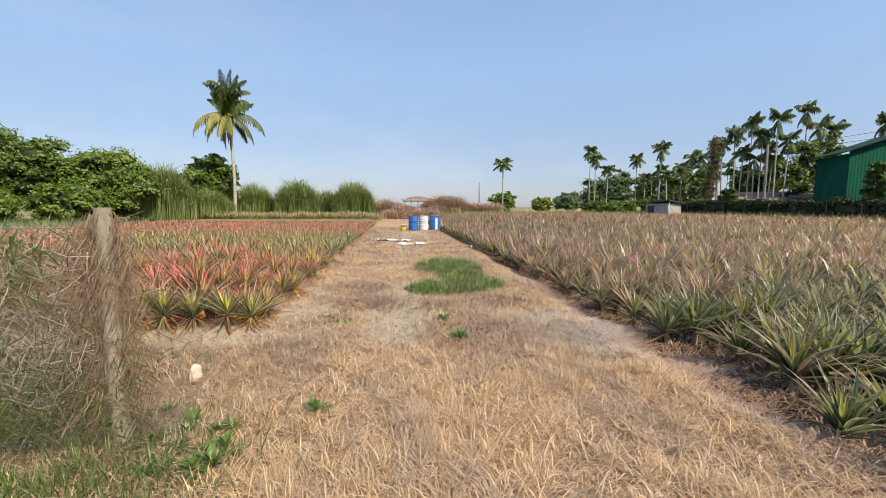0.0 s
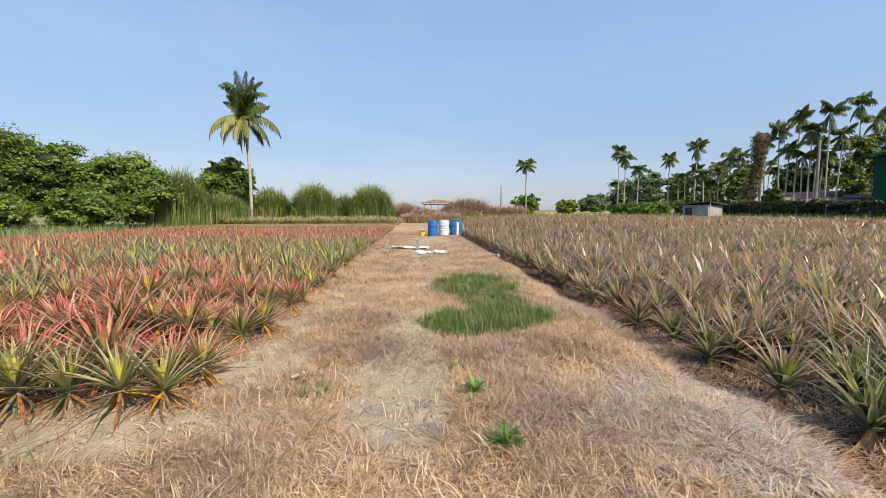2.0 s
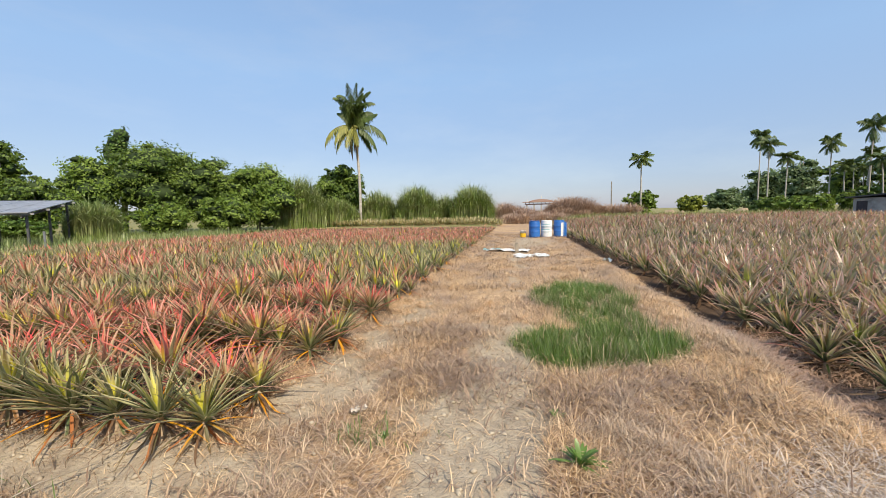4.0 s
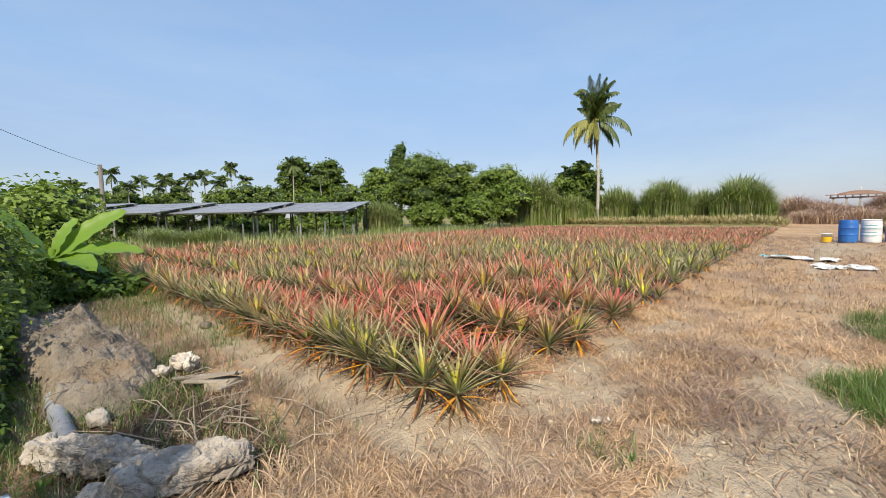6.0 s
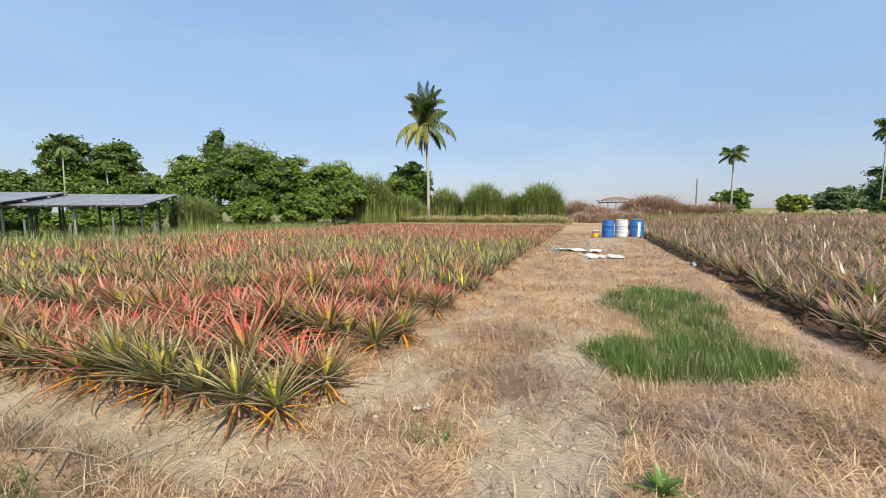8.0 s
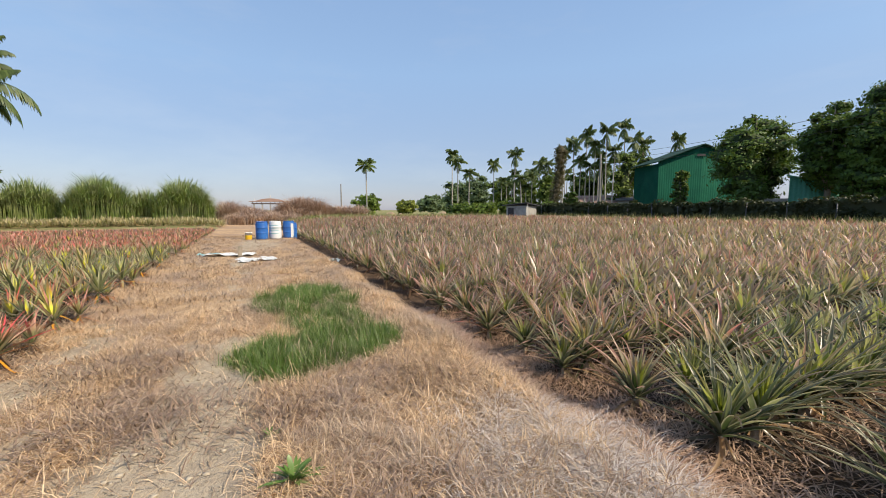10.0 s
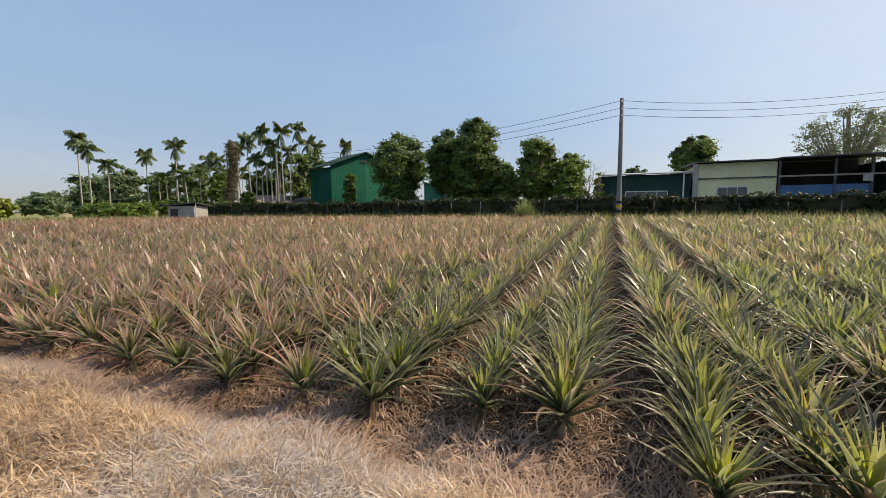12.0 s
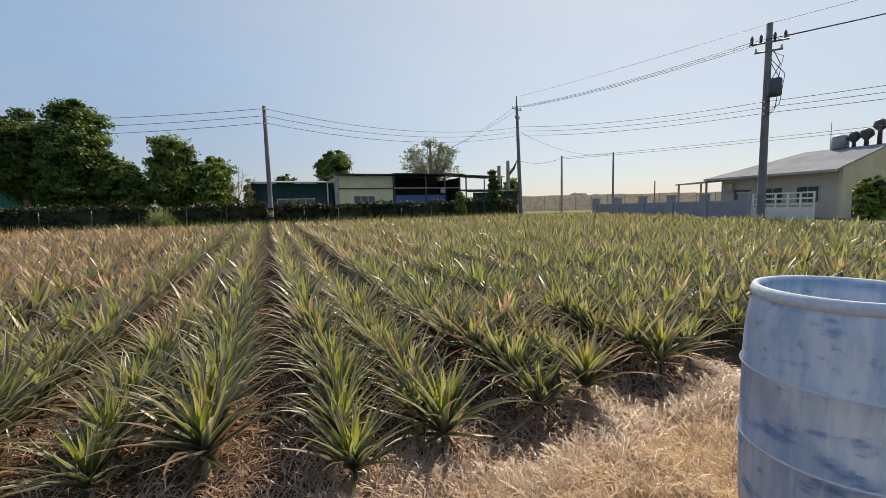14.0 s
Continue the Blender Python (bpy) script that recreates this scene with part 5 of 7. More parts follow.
RP = np.random.default_rng(77)
for az, el in ((26.7, 7.9), (27.5, 7.1), (29.0, 5.7), (32.4, 6.7), (35.2, 7.8), (35.0, 5.4), (36.2, 5.0), (38.5, 6.6), (37.5, 5.2), (39.6, 6.4), (41.8, 8.0), (43.0, 8.9), (44.3, 9.9), (45.4, 8.6), (46.8, 10.1), (47.6, 8.0), (48.9, 10.4), (51.2, 8.4), (54.5, 8.5), (50.0, 8.8), (45.9, 7.2), (44.9, 6.2), (43.6, 7.0), (46.3, 6.0)):
    put_areca(az, RP.uniform(58, 70), el, float(RP.uniform(0, 6.28)))
for az in np.linspace(33.5, 42.0, 14):
    put_areca(az, RP.uniform(66, 80), RP.uniform(3.6, 5.6), float(RP.uniform(0, 6.28)))
put_areca(15.0, 72, 6.6, 0.45, 1.45)
for az, el in ((-84.0, 4.4), (-81.0, 5.8), (-79.5, 4.5), (-78.1, 5.1), (-76.1, 5.5), (-77, 4.6), (-75, 4.8), (-73.7, 5.4), (-72.2, 5.9), (-71, 5.0), (-69.3, 6.7), (-70.2, 5.4), (-67.6, 5.4), (-62.2, 7.4), (-58.6, 6.4), (-83, 3.9), (-66.2, 4.0), (-74.4, 4.1), (-86, 4.0), (-88, 3.8)):
    put_areca(az, RP.uniform(58, 72), el, float(RP.uniform(0, 6.28)))


def coconut():
    rng = np.random.default_rng(5)
    d = 44.0
    ob = thing("coconut_palm", far(-22.0, d), "tall coconut palm with yellowing lower fronds above reeds", "palm tree")
    top = np.array([-0.35, 0.0, 10.6])
    pts = [(top[0] * t + 0.25 * math.sin(3 * t), 0, top[2] * t) for t in np.linspace(0, 1, 9)]
    v, f = tube(pts, np.linspace(0.17, 0.11, 9), 9)
    mesh_part("trunk", raw("trunk", v, f, PALM_BARK, smooth=True), ob, "pale curved trunk")
    top = np.array(pts[-1])
    crown_of = []
    for j in range(19):
        crown_of.append((j * 2.4 + rng.normal(0, 0.3), rng.uniform(1.25, 1.57), rng.uniform(0.4, 1.2) + (j % 3 == 0) * 0.9, rng.uniform(2.5, 4.3), rng.uniform(0.7, 1.05), PALM, ""))
    for a, up, droop, ln in ((0.3, 0.7, 0.5, 2.7), (3.3, 1.0, 1.0, 2.2), (0.6, 1.1, 1.5, 2.8), (2.6, 1.1, 1.4, 2.6), (5.0, 1.0, 1.5, 2.4)):
        crown_of.append((a, up, droop, ln, 0.7, PALM, ""))
    for a, up, droop, ln in ((0.35, 0.3, 1.6, 4.3), (0.25, -0.35, 1.1, 3.9), (0.8, -0.4, 1.1, 3.4), (2.2, -0.2, 1.4, 3.4)):
        crown_of.append((a, up, droop, ln, 0.95, PALM, ""))
    for a, up, droop, ln in ((3.5, 0.15, 1.7, 4.4), (3.7, -0.5, 1.0, 3.6), (4.5, -0.6, 0.8, 3.0), (5.3, -0.5, 0.9, 2.8), (4.0, -0.1, 1.5, 3.6)):
        crown_of.append((a, up, droop, ln, 0.9, PALM_YELLOW, "yellowing drooping frond"))
    for a, up, droop, ln, leaflet, mat, lab in crown_of:
        vf = frond(rng, ln, up, droop, 40, leaflet, 0.06, 1.5, 2.4 if up > 0.7 else 1.3)
        v, f = turned(vf, a, top)
        mesh_part("frond", raw("frond", v, f, mat), ob, lab)
    for j in range(7):
        bm = bmesh.new()
        bmesh.ops.create_icosphere(bm, subdivisions=2, radius=0.15, matrix=Matrix.Translation(Vector(top) + Vector((0.3 * math.cos(j * 0.9), 0.3 * math.sin(j * 0.9), -0.2 - 0.08 * (j % 3)))))
        part("coconut", bm, PALM_YELLOW, ob, "yellow-green coconut", True)
    for dx, ln in ((-0.22, 3.6), (0.24, 4.2), (0.05, 3.0)):
        v, f = tube([top + np.array([dx * 0.6, -0.1, 0.0]), top + np.array([dx * 1.6, -0.12, -0.35 * ln]), top + np.array([dx * 1.3, -0.1, -0.75 * ln]), top + np.array([dx, -0.05, -ln])], [0.05, 0.13, 0.1, 0.02], 6)
        mesh_part("dead_frond", raw("dead_frond", v, f, LEAF_DEAD), ob, "dead brown frond hanging along the trunk")


coconut()


def vine_column():
    """A dead palm wrapped in withered creeper."""
    d = 56
    h = lift(8.2, d)
    ob = thing("vine_covered_trunk", far(41.2, d), "dead palm trunk wrapped in withered olive-brown creeper", "tree")
    v, f = tube([(0.4, 0, 0), (0.4, 0, h - 0.3)], [0.13, 0.1], 7)
    mesh_part("trunk", raw("trunk", v, f, PALM_BARK, smooth=True), ob)
    rng = np.random.default_rng(6)
    bl = [(0.1 - 1.1 * (1 - t) - 0.1 * math.sin(7 * t), 0, h * (0.06 + 0.88 * t), 0.62 + 0.3 * (1 - t) + 0.3 * (t > 0.88), 0.6, h * 0.1) for t in np.linspace(0, 1, 14)]
    v, f = crown(rng, bl, 7600, 0.17)
    mesh_part("creeper", raw("creeper", v, f, LEAF_OLIVE), ob, "withered hanging creeper")
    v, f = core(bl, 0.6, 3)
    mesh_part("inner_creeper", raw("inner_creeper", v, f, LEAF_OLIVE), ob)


vine_column()

# ---- reeds ----


def reeds(name, label, az, d, half, el, n, mat, seed, deep=3.0, slope=0.3, width=(0.02, 0.045), round_top=True):
    rng = np.random.default_rng(seed)
    n = int(n * 1.25)
    w = d * math.tan(radians(half))
    h = lift(el, d) * 1.3
    foot = far(az, d)
    ob = thing(name, foot, label, "reeds", turn=-az)
    p = np.stack([rng.uniform(-w, w, n), rng.uniform(-deep / 2, deep / 2, n)], 1)
    fall = np.sqrt(np.clip(1 - (p[:, 0] / (w * 1.05)) ** 2, 0.05, 1)) if round_top else np.array([0.75 + 0.7 * noise.noise((q * 0.35, seed, 0)) + 0.3 * noise.noise((q * 1.4, seed, 2)) for q in p[:, 0]]).clip(0.25, 1.2)
    hh = h * fall * rng.uniform(0.72, 1.08, n)
    a = np.where(rng.random(n) < 0.5, 0, np.pi) + rng.normal(0, 0.9, n)
    sag = rng.uniform(0.05, 0.42, n)
    lean = rng.uniform(0.02, 0.6 * slope, n) + 0.3 * sag
    d2 = np.stack([np.cos(a), np.sin(a), 0 * a], 1)
    s = np.stack([-np.sin(a), np.cos(a), 0 * a], 1)
    ww = rng.uniform(*width, n)[:, None] * s
    rows = []
    p0 = np.concatenate([p, np.zeros((n, 1))], 1)
    for t, q in ((0, 0.7), (0.45, 1.0), (0.8, 0.8)):
        c = p0 + d2 * (hh * lean * t ** 2.2)[:, None] + np.array([0, 0, 1.0]) * (hh * (t - sag * t ** 4))[:, None]
        rows += [c - ww * q, c + ww * q]
    rows.append(p0 + d2 * (hh * (lean * 1.15 + 0.2 * sag))[:, None] + np.array([0, 0, 1.0]) * (hh * (0.98 - 1.2 * sag))[:, None])
    v = np.stack(rows, 1).reshape(-1, 3)
    f = np.array([(0, 1, 3), (0, 3, 2), (2, 3, 5), (2, 5, 4), (4, 5, 6)])
    tagged(mesh_part("reed_mass", raw("reed_mass", v, (f[None] + (np.arange(n) * 7)[:, None, None]).reshape(-1, 3), mat), ob), kind="stuff")


reeds("reed_clump", "tall yellow-green reeds beside a thicket", -29.8, 44, 3.2, 4.1, 4200, REED, 301, 4)
reeds("reed_clump", "mixed tall reeds behind a coconut palm", -19.5, 47, 2.6, 2.5, 2600, REED, 302)
reeds("reed_clump", "rounded clump of tall green reeds", -14.2, 45, 2.8, 3.0, 4200, REED, 303, 4, 0.5)
reeds("reed_clump", "low reeds between two clumps", -10.3, 46, 1.8, 1.9, 1800, REED, 304)
reeds("reed_clump", "rounded clump of tall green reeds", -6.6, 45, 2.9, 2.9, 4600, REED, 305, 4, 0.5)
reeds("reed_clump", "green reeds round a dark tree", -25, 44.5, 3.0, 1.9, 2200, REED, 306)
reeds("dry_reed_bank", "withered brown reeds on a bank", 1.0, 58, 3.6, 0.7, 6500, REED_TAN, 311, 5, 1.1, (0.015, 0.035), False)
reeds("dry_reed_bank", "withered brown reeds on a bank", 6.8, 56, 3.4, 1.35, 8500, REED_TAN, 312, 5, 1.1, (0.015, 0.035))
reeds("dry_reed_bank", "low withered reeds on a bank", 11.5, 58, 3.2, 0.9, 5000, REED_TAN, 313, 5, 1.1, (0.015, 0.035), False)
reeds("dry_reed_bank", "low withered reeds on a bank", -2.0, 56, 1.2, 0.9, 2500, REED_TAN, 314, 5, 1.1, (0.015, 0.035))
reeds("grass_clump", "pale feathery grass by the solar panels", -51.0, 34, 2.2, 1.7, 1500, REED, 315, 2, 0.6)
reeds("grass_clump", "tangled grass before the solar panels", -74.0, 25, 4.4, -0.6, 3200, REED, 316, 2, 1.3, (0.006, 0.014), False)
reeds("grass_clump", "bright grass clump before the hedge", 79.0, 30, 1.2, 0.8, 500, REED, 317, 1, 0.5, (0.01, 0.02))

reeds("dry_reed_bank", "tan dry grass at the end of the track", 2.0, 50, 4.2, 0.0, 4200, REED_TAN, 318, 6, 1.0, (0.012, 0.025), False)
reeds("dry_reed_bank", "tan dry grass over a low bank", 4.2, 53.5, 4.6, 0.35, 5200, REED_TAN, 319, 4, 1.2, (0.015, 0.03), False)

# ---- solar tables ----


def solar_tables():
    start, along, back = Vector((-22.3, 18.2, 0)), Vector((-0.8, -0.6, 0)), Vector((-0.6, 0.8, 0))
    turn = math.degrees(math.atan2(along.y, along.x))
    for k in range(5):
        at = start + along * (5.6 * k) + back * (-1.15 * k)
        lowz, highz, w, deep = 1.85 + 0.06 * k, 2.62 + 0.06 * k, 6.5, 6.2
        ob = thing("solar_table", at, "ground-mounted rows of dark solar panels on steel posts", "solar panels", "solar tables beside the field", turn)
        slope = (highz - lowz) / deep
        # local x runs along the table, local -y is the back
        for i in range(6):
            for j in range(4):
                x0, x1 = i * w / 6 + 0.02, (i + 1) * w / 6 - 0.02
                y0, y1 = -(j * deep / 4 + 0.02), -((j + 1) * deep / 4 - 0.02)
                bm = bmesh.new()
                vs = [bm.verts.new((x, y, lowz - slope * y + dz)) for dz in (0.0, 0.04) for x, y in ((x0, y0), (x1, y0), (x1, y1), (x0, y1))]
                for q in ((0, 1, 2, 3), (4, 5, 6, 7), (0, 1, 5, 4), (1, 2, 6, 5), (2, 3, 7, 6), (3, 0, 4, 7)):
                    bm.faces.new([vs[c] for c in q])
                bmesh.ops.recalc_face_normals(bm, faces=bm.faces)
                part("panel", bm, PANEL, ob)
        for y in (-0.3, -deep * 0.35, -deep * 0.68, -deep + 0.3):
            zz = lowz - slope * y
            part("purlin", box(-0.1, w + 0.1, y - 0.04, y + 0.04, zz - 0.12, zz - 0.02), STEEL, ob)
        for x in (0.25, w / 2, w - 0.25):
            v, f = tube([(x, 0.05, lowz - 0.16), (x, -deep - 0.05, highz - 0.16)], [0.06, 0.06], 4)
            mesh_part("rafter", raw("rafter", v, f, STEEL_DARK), ob)
            for y in (-0.5, -deep * 0.5, -deep + 0.5):
                part("post", box(x - 0.045, x + 0.045, y - 0.045, y + 0.045, -0.05, lowz - slope * y - 0.17), STEEL if y > -1 and x > 1 else STEEL_DARK, ob)
    # low fence stakes before the tables
    rng = np.random.default_rng(8)
    for k in range(16):
        p = start + along * (1.75 * k - 1) + back * -1.6
        ob = thing("fence_stake", p, "thin grey stake of a low fence", "stake", "fence stakes")
        part("shaft", box(-0.03, 0.03, -0.03, 0.03, -0.05, rng.uniform(0.9, 1.25)), STEEL, ob)


solar_tables()

# ---- poles and wires ----


def pole(name, where, height, label, r0=0.17, r1=0.11, mat=None, arms=(), group="utility poles", lean=(0.0, 0.0)):
    ob = thing(name, (where[0], where[1], -0.05), label, "utility pole", group)
    ob.matrix_world = ob.matrix_world @ Matrix.Rotation(radians(lean[0]), 4, "X") @ Matrix.Rotation(radians(lean[1]), 4, "Y")
    v, f = tube([(0, 0, 0), (0, 0, height * 0.5), (0, 0, height)], [r0, (r0 + r1) / 2, r1], 12)
    mesh_part("shaft", raw("shaft", v, f, mat or POLE, smooth=True), ob)
    for z, half, turn in arms:
        c, s = math.cos(turn), math.sin(turn)
        v, f = tube([(-half * c, -half * s, z), (half * c, half * s, z)], [0.05, 0.05], 4)
        mesh_part("crossarm", raw("crossarm", v, f, STEEL), ob)
        for q in (-0.9, 0.0, 0.9):
            bm = lathe([(0.001, 0), (0.05, 0), (0.07, 0.05), (0.04, 0.08), (0.06, 0.12), (0.03, 0.18), (0.001, 0.19)], 10)
            bmesh.ops.translate(bm, verts=bm.verts, vec=(half * q * c, half * q * s, z + 0.05))
            part("insulator", bm, WHITE, ob, "small pale insulator", True)
    return ob


def rack(ob, height, zs, side):
    for z in zs:
        bm = lathe([(0.001, 0), (0.05, 0), (0.05, 0.1), (0.001, 0.1)], 8)
        bmesh.ops.translate(bm, verts=bm.verts, vec=(side[0] * 0.16, side[1] * 0.16, z))
        part("insulator", bm, WHITE, ob, "small pale insulator", True)


def wire(a, b, sag, r=0.014, label="thin dark overhead wire between poles"):
    a, b = np.array(a, float), np.array(b, float)
    t = np.linspace(0, 1, 17)[:, None]
    p = a + (b - a) * t
    p[:, 2] -= (4 * sag * t * (1 - t))[:, 0]
    v, f = tube(p, r, 4, False)
    tagged(new("overhead_wire", raw("overhead_wire", v, f, RUBBER)), label, "wire", "overhead wires")


P1, P2, P3 = (30.4, 2.45), (35.7, -20.8), (14.65, -22.3)
p1 = pole("utility_pole", P1, 8.5, "plain round concrete utility pole before a hedge")
rack(p1, 8.5, (8.2, 7.75, 7.3), (-1, 0))
for i in range(6):
    v, f = tube([(0, 0, 0.25 + 0.3 * i), (0, 0, 0.4 + 0.3 * i)], [0.178, 0.176], 12, False)
    mesh_part("stripe", raw("stripe", v, f, (YELLOW_LABEL, RUBBER)[i % 2]), p1, ("yellow band", "black band")[i % 2])
p2 = pole("utility_pole", P2, 11.35, "tall concrete utility pole with two crossarms", 0.22, 0.13, None, ((11.05, 0.8, 2.0), (10.2, 0.4, 2.0)), lean=(-1.6, 0.6))
v, f = tube([(0, 0, 11.3), (0, 0, 12.3)], [0.07, 0.06], 8)
mesh_part("top_spike", raw("top_spike", v, f, STEEL_DARK), p2, "thin steel extension")
rack(p2, 11, (9.3, 8.9, 8.5), (-1, 0))
p3 = pole("utility_pole", P3, 10.8, "tall concrete utility pole carrying a transformer", 0.21, 0.14, None, ((9.85, 0.85, 0.6), (9.4, 0.6, 0.6)))
rack(p3, 11, (6.7, 6.4, 6.1), (0, 1))
bm = lathe([(0.001, 0), (0.28, 0), (0.31, 0.06), (0.31, 0.8), (0.27, 0.88), (0.001, 0.9)], 20)
bmesh.ops.translate(bm, verts=bm.verts, vec=(-0.48, 0.18, 6.95))
part("transformer", bm, STEEL_DARK, p3, "dark grey transformer can", True)
v, f = tube([(-0.3, 0.15, 7.85), (-0.75, 0.3, 8.5), (-0.35, 0.2, 9.3)], [0.02, 0.02, 0.02], 6)
mesh_part("lead", raw("lead", v, f, RUBBER), p3, "looping black lead")
for dx, z0, z1 in ((-0.75, 8.9, 6.2), (-0.55, 8.7, 6.0), (-0.65, 9.3, 7.6)):
    v, f = tube([(-0.2, 0.1, z0), (dx - 0.2, 0.25, (z0 + z1) / 2 + 0.4), (dx, 0.2, z1 + 0.3), (-0.2, 0.15, z1)], [0.018] * 4, 5, False)
    mesh_part("lead", raw("lead", v, f, RUBBER), p3, "looping black lead")
for q in (-0.7, -0.25, 0.35, 0.75):
    v, f = tube([(q * 0.8, q * 0.55, 9.9), (q * 0.8, q * 0.55, 10.15), (q * 0.8, q * 0.55, 10.3)], [0.06, 0.08, 0.04], 8)
    mesh_part("insulator", raw("insulator", v, f, STEEL_DARK), p3, "dark pin insulator")
pa = pole("utility_pole", far(129.0, 46)[:2], lift(6.5, 46), "thin leaning wooden pole in front of net houses", 0.13, 0.09, WOOD_OLD)
pb = pole("utility_pole", far(135.3, 57)[:2], lift(6.5, 57), "thin concrete pole behind a low wall", 0.14, 0.1)
pole("utility_pole", far(140.1, 85)[:2], lift(2.7, 85), "far thin pole above net houses", 0.13, 0.1)
pole("utility_pole", far(11.6, 92)[:2], lift(3.5, 92), "far leaning pole past the field end", 0.16, 0.11)
pole("dead_stump_post", far(120.8, 41)[:2], lift(5.6, 41), "weathered post stub wrapped in creeper", 0.2, 0.17, WOOD_OLD, group="post stubs")
st = pole("dead_stump_post", far(122.0, 41)[:2], lift(6.2, 41), "weathered post stub with a bent top", 0.22, 0.16, WOOD_OLD, group="post stubs")
v, f = tube([(0, 0, 4.6), (-0.2, -0.5, 5.2), (-0.3, -0.9, 6.1)], [0.16, 0.13, 0.03], 7)
mesh_part("bent_top", raw("bent_top", v, f, LEAF_DEAD), st, "bent creeper-clad top")
NORTH = (33.0, 40.0)
for z, zn in ((8.25, 8.0), (7.8, 7.5), (7.35, 7.0)):
    wire((P1[0] - 0.16, P1[1], z), (NORTH[0] + 6, NORTH[1], zn), 0.9)
for z1, z2 in ((8.25, 9.3), (7.8, 8.9), (7.35, 8.5)):
    wire((P1[0] - 0.16, P1[1], z1), (P2[0] - 0.16, P2[1], z2), 0.95)
for z2, z3 in ((9.3, 6.72), (8.9, 6.42), (8.5, 6.13)):
    wire((P2[0] - 0.16, P2[1], z2), (P3[0], P3[1] + 0.16, z3), 0.35)
for q in (-0.7, 0.7):
    wire((P2[0] + 0.1, P2[1] + 0.3 + q * 0.5, 11.15), tuple(far(110.6 + 0.3 * q, 57, lift(6.8, 57))), 0.5)
for q in (-0.8, 0.0, 0.8):
    wire((P2[0] + q * 0.3, P2[1] + q * 0.6, 11.2), (P3[0] + q * 0.7, P3[1] + q * 0.5, 9.95), 0.3)
    wire((P3[0] + q * 0.7, P3[1] + q * 0.5, 9.95), (-16 + q, -32, 10.0), 0.5)
for z, zz in ((6.72, 6.9), (6.42, 6.6), (6.13, 6.3)):
    wire((P3[0], P3[1] + 0.16, z), (-16, -31, zz), 0.5)
wire((P2[0], P2[1], 12.25), (P3[0], P3[1], 10.75), 0.1, 0.01)
wire((P3[0], P3[1], 10.75), (-16, -32, 11.0), 0.3, 0.01)
A, B = far(129.0, 46, lift(6.2, 46)), far(135.3, 57, lift(6.3, 57))
wire((P2[0], P2[1], 8.8), tuple(B), 0.9)
wire((P2[0], P2[1], 6.0), tuple(A), 0.4)
wire(tuple(A), (-14, -38, 5.7), 0.4)
wire((A.x, A.y, A.z - 0.15), (-14, -38, 5.4), 0.4)
wire(tuple(far(122.0, 41, 5.2)), (P2[0], P2[1], 6.3), 0.4)
PL = far(-81.7, 36)
pole("utility_pole", PL[:2], 5.35, "short grey pole beside solar panels", 0.14, 0.12)
wire((PL.x, PL.y, 5.2), (-6.0, -6.0, 8.6), 0.9, 0.012)
pole("utility_pole", (-6.0, -6.0), 8.8, "grey pole at the end of a wire")
pole("utility_pole", (39.0, 40.0), 8.2, "grey pole beside a green building")

# ---- hedge along the east side ----


def hedge():
    rng = np.random.default_rng(90)
    x0, y0, y1 = 31.6, -17.0, 43.0
    ob = thing("hedge_fence", (x0, y0, 0), "dark creeper-covered mesh fence along the field", "hedge")
    n = y1 - y0
    part("fence_core", box(-0.03, 0.12, 0, n, 0.0, 2.0), LEAF_HEDGE, ob, "dark matted creeper")
    bl = []
    for k in np.arange(0, n, 0.9):
        bl.append((rng.normal(-0.1, 0.08), k, rng.uniform(0.6, 1.5), 0.35, 0.7, rng.uniform(0.5, 0.85)))
        bl.append((rng.normal(-0.1, 0.08), k, rng.uniform(1.75, 2.1), 0.3, 0.7, rng.uniform(0.15, 0.4)))
    v, f = crown(rng, bl, 42000, 0.2, clump=4)
    mesh_part("creeper", raw("creeper", v, f, LEAF_HEDGE), ob, "creeper leaves")
    for k in np.arange(0.5, n, 2.4):
        v, f = tube([(-0.42, k, 0), (-0.42, k + rng.normal(0, 0.05), rng.uniform(1.6, 2.05))], [0.045, 0.035], 6)
        mesh_part("stake", raw("stake", v, f, STEEL_DARK), ob, "dark stake")


hedge()

# ---- buildings ----


def ribbed(x0, x1, z0, top, period=0.28, depth=0.05, thick=0.1):
    """A corrugated upright sheet in the xz plane, facing -y; top(x) is its height."""
    n = max(2, int((x1 - x0) / period * 4))
    xs = np.linspace(x0, x1, n + 1)
    ph = (np.arange(n + 1) % 4)
    d = np.where((ph == 0) | (ph == 1), -depth, 0.0)
    v, f = [], []
    for x, y in zip(xs, d):
        v += [(x, y, z0), (x, y, top(x)), (x, thick, z0), (x, thick, top(x))]
    for i in range(n):
        a = i * 4
        f += [(a, a + 4, a + 5, a + 1), (a + 2, a + 3, a + 7, a + 6), (a + 1, a + 5, a + 7, a + 3)]
    f += [(0, 1, 3, 2), (n * 4, n * 4 + 2, n * 4 + 3, n * 4 + 1)]
    return v, f


def slab(pts, thick):
    """A flat plate from four upper corners."""
    bm = bmesh.new()
    up = [bm.verts.new(p) for p in pts]
    dn = [bm.verts.new((p[0], p[1], p[2] - thick)) for p in pts]
    bm.faces.new(up)
    bm.faces.new(dn[::-1])
    for i in range(4):
        k = (i + 1) % 4
        bm.faces.new((up[i], dn[i], dn[k], up[k]))
    bmesh.ops.recalc_face_normals(bm, faces=bm.faces)
    return bm


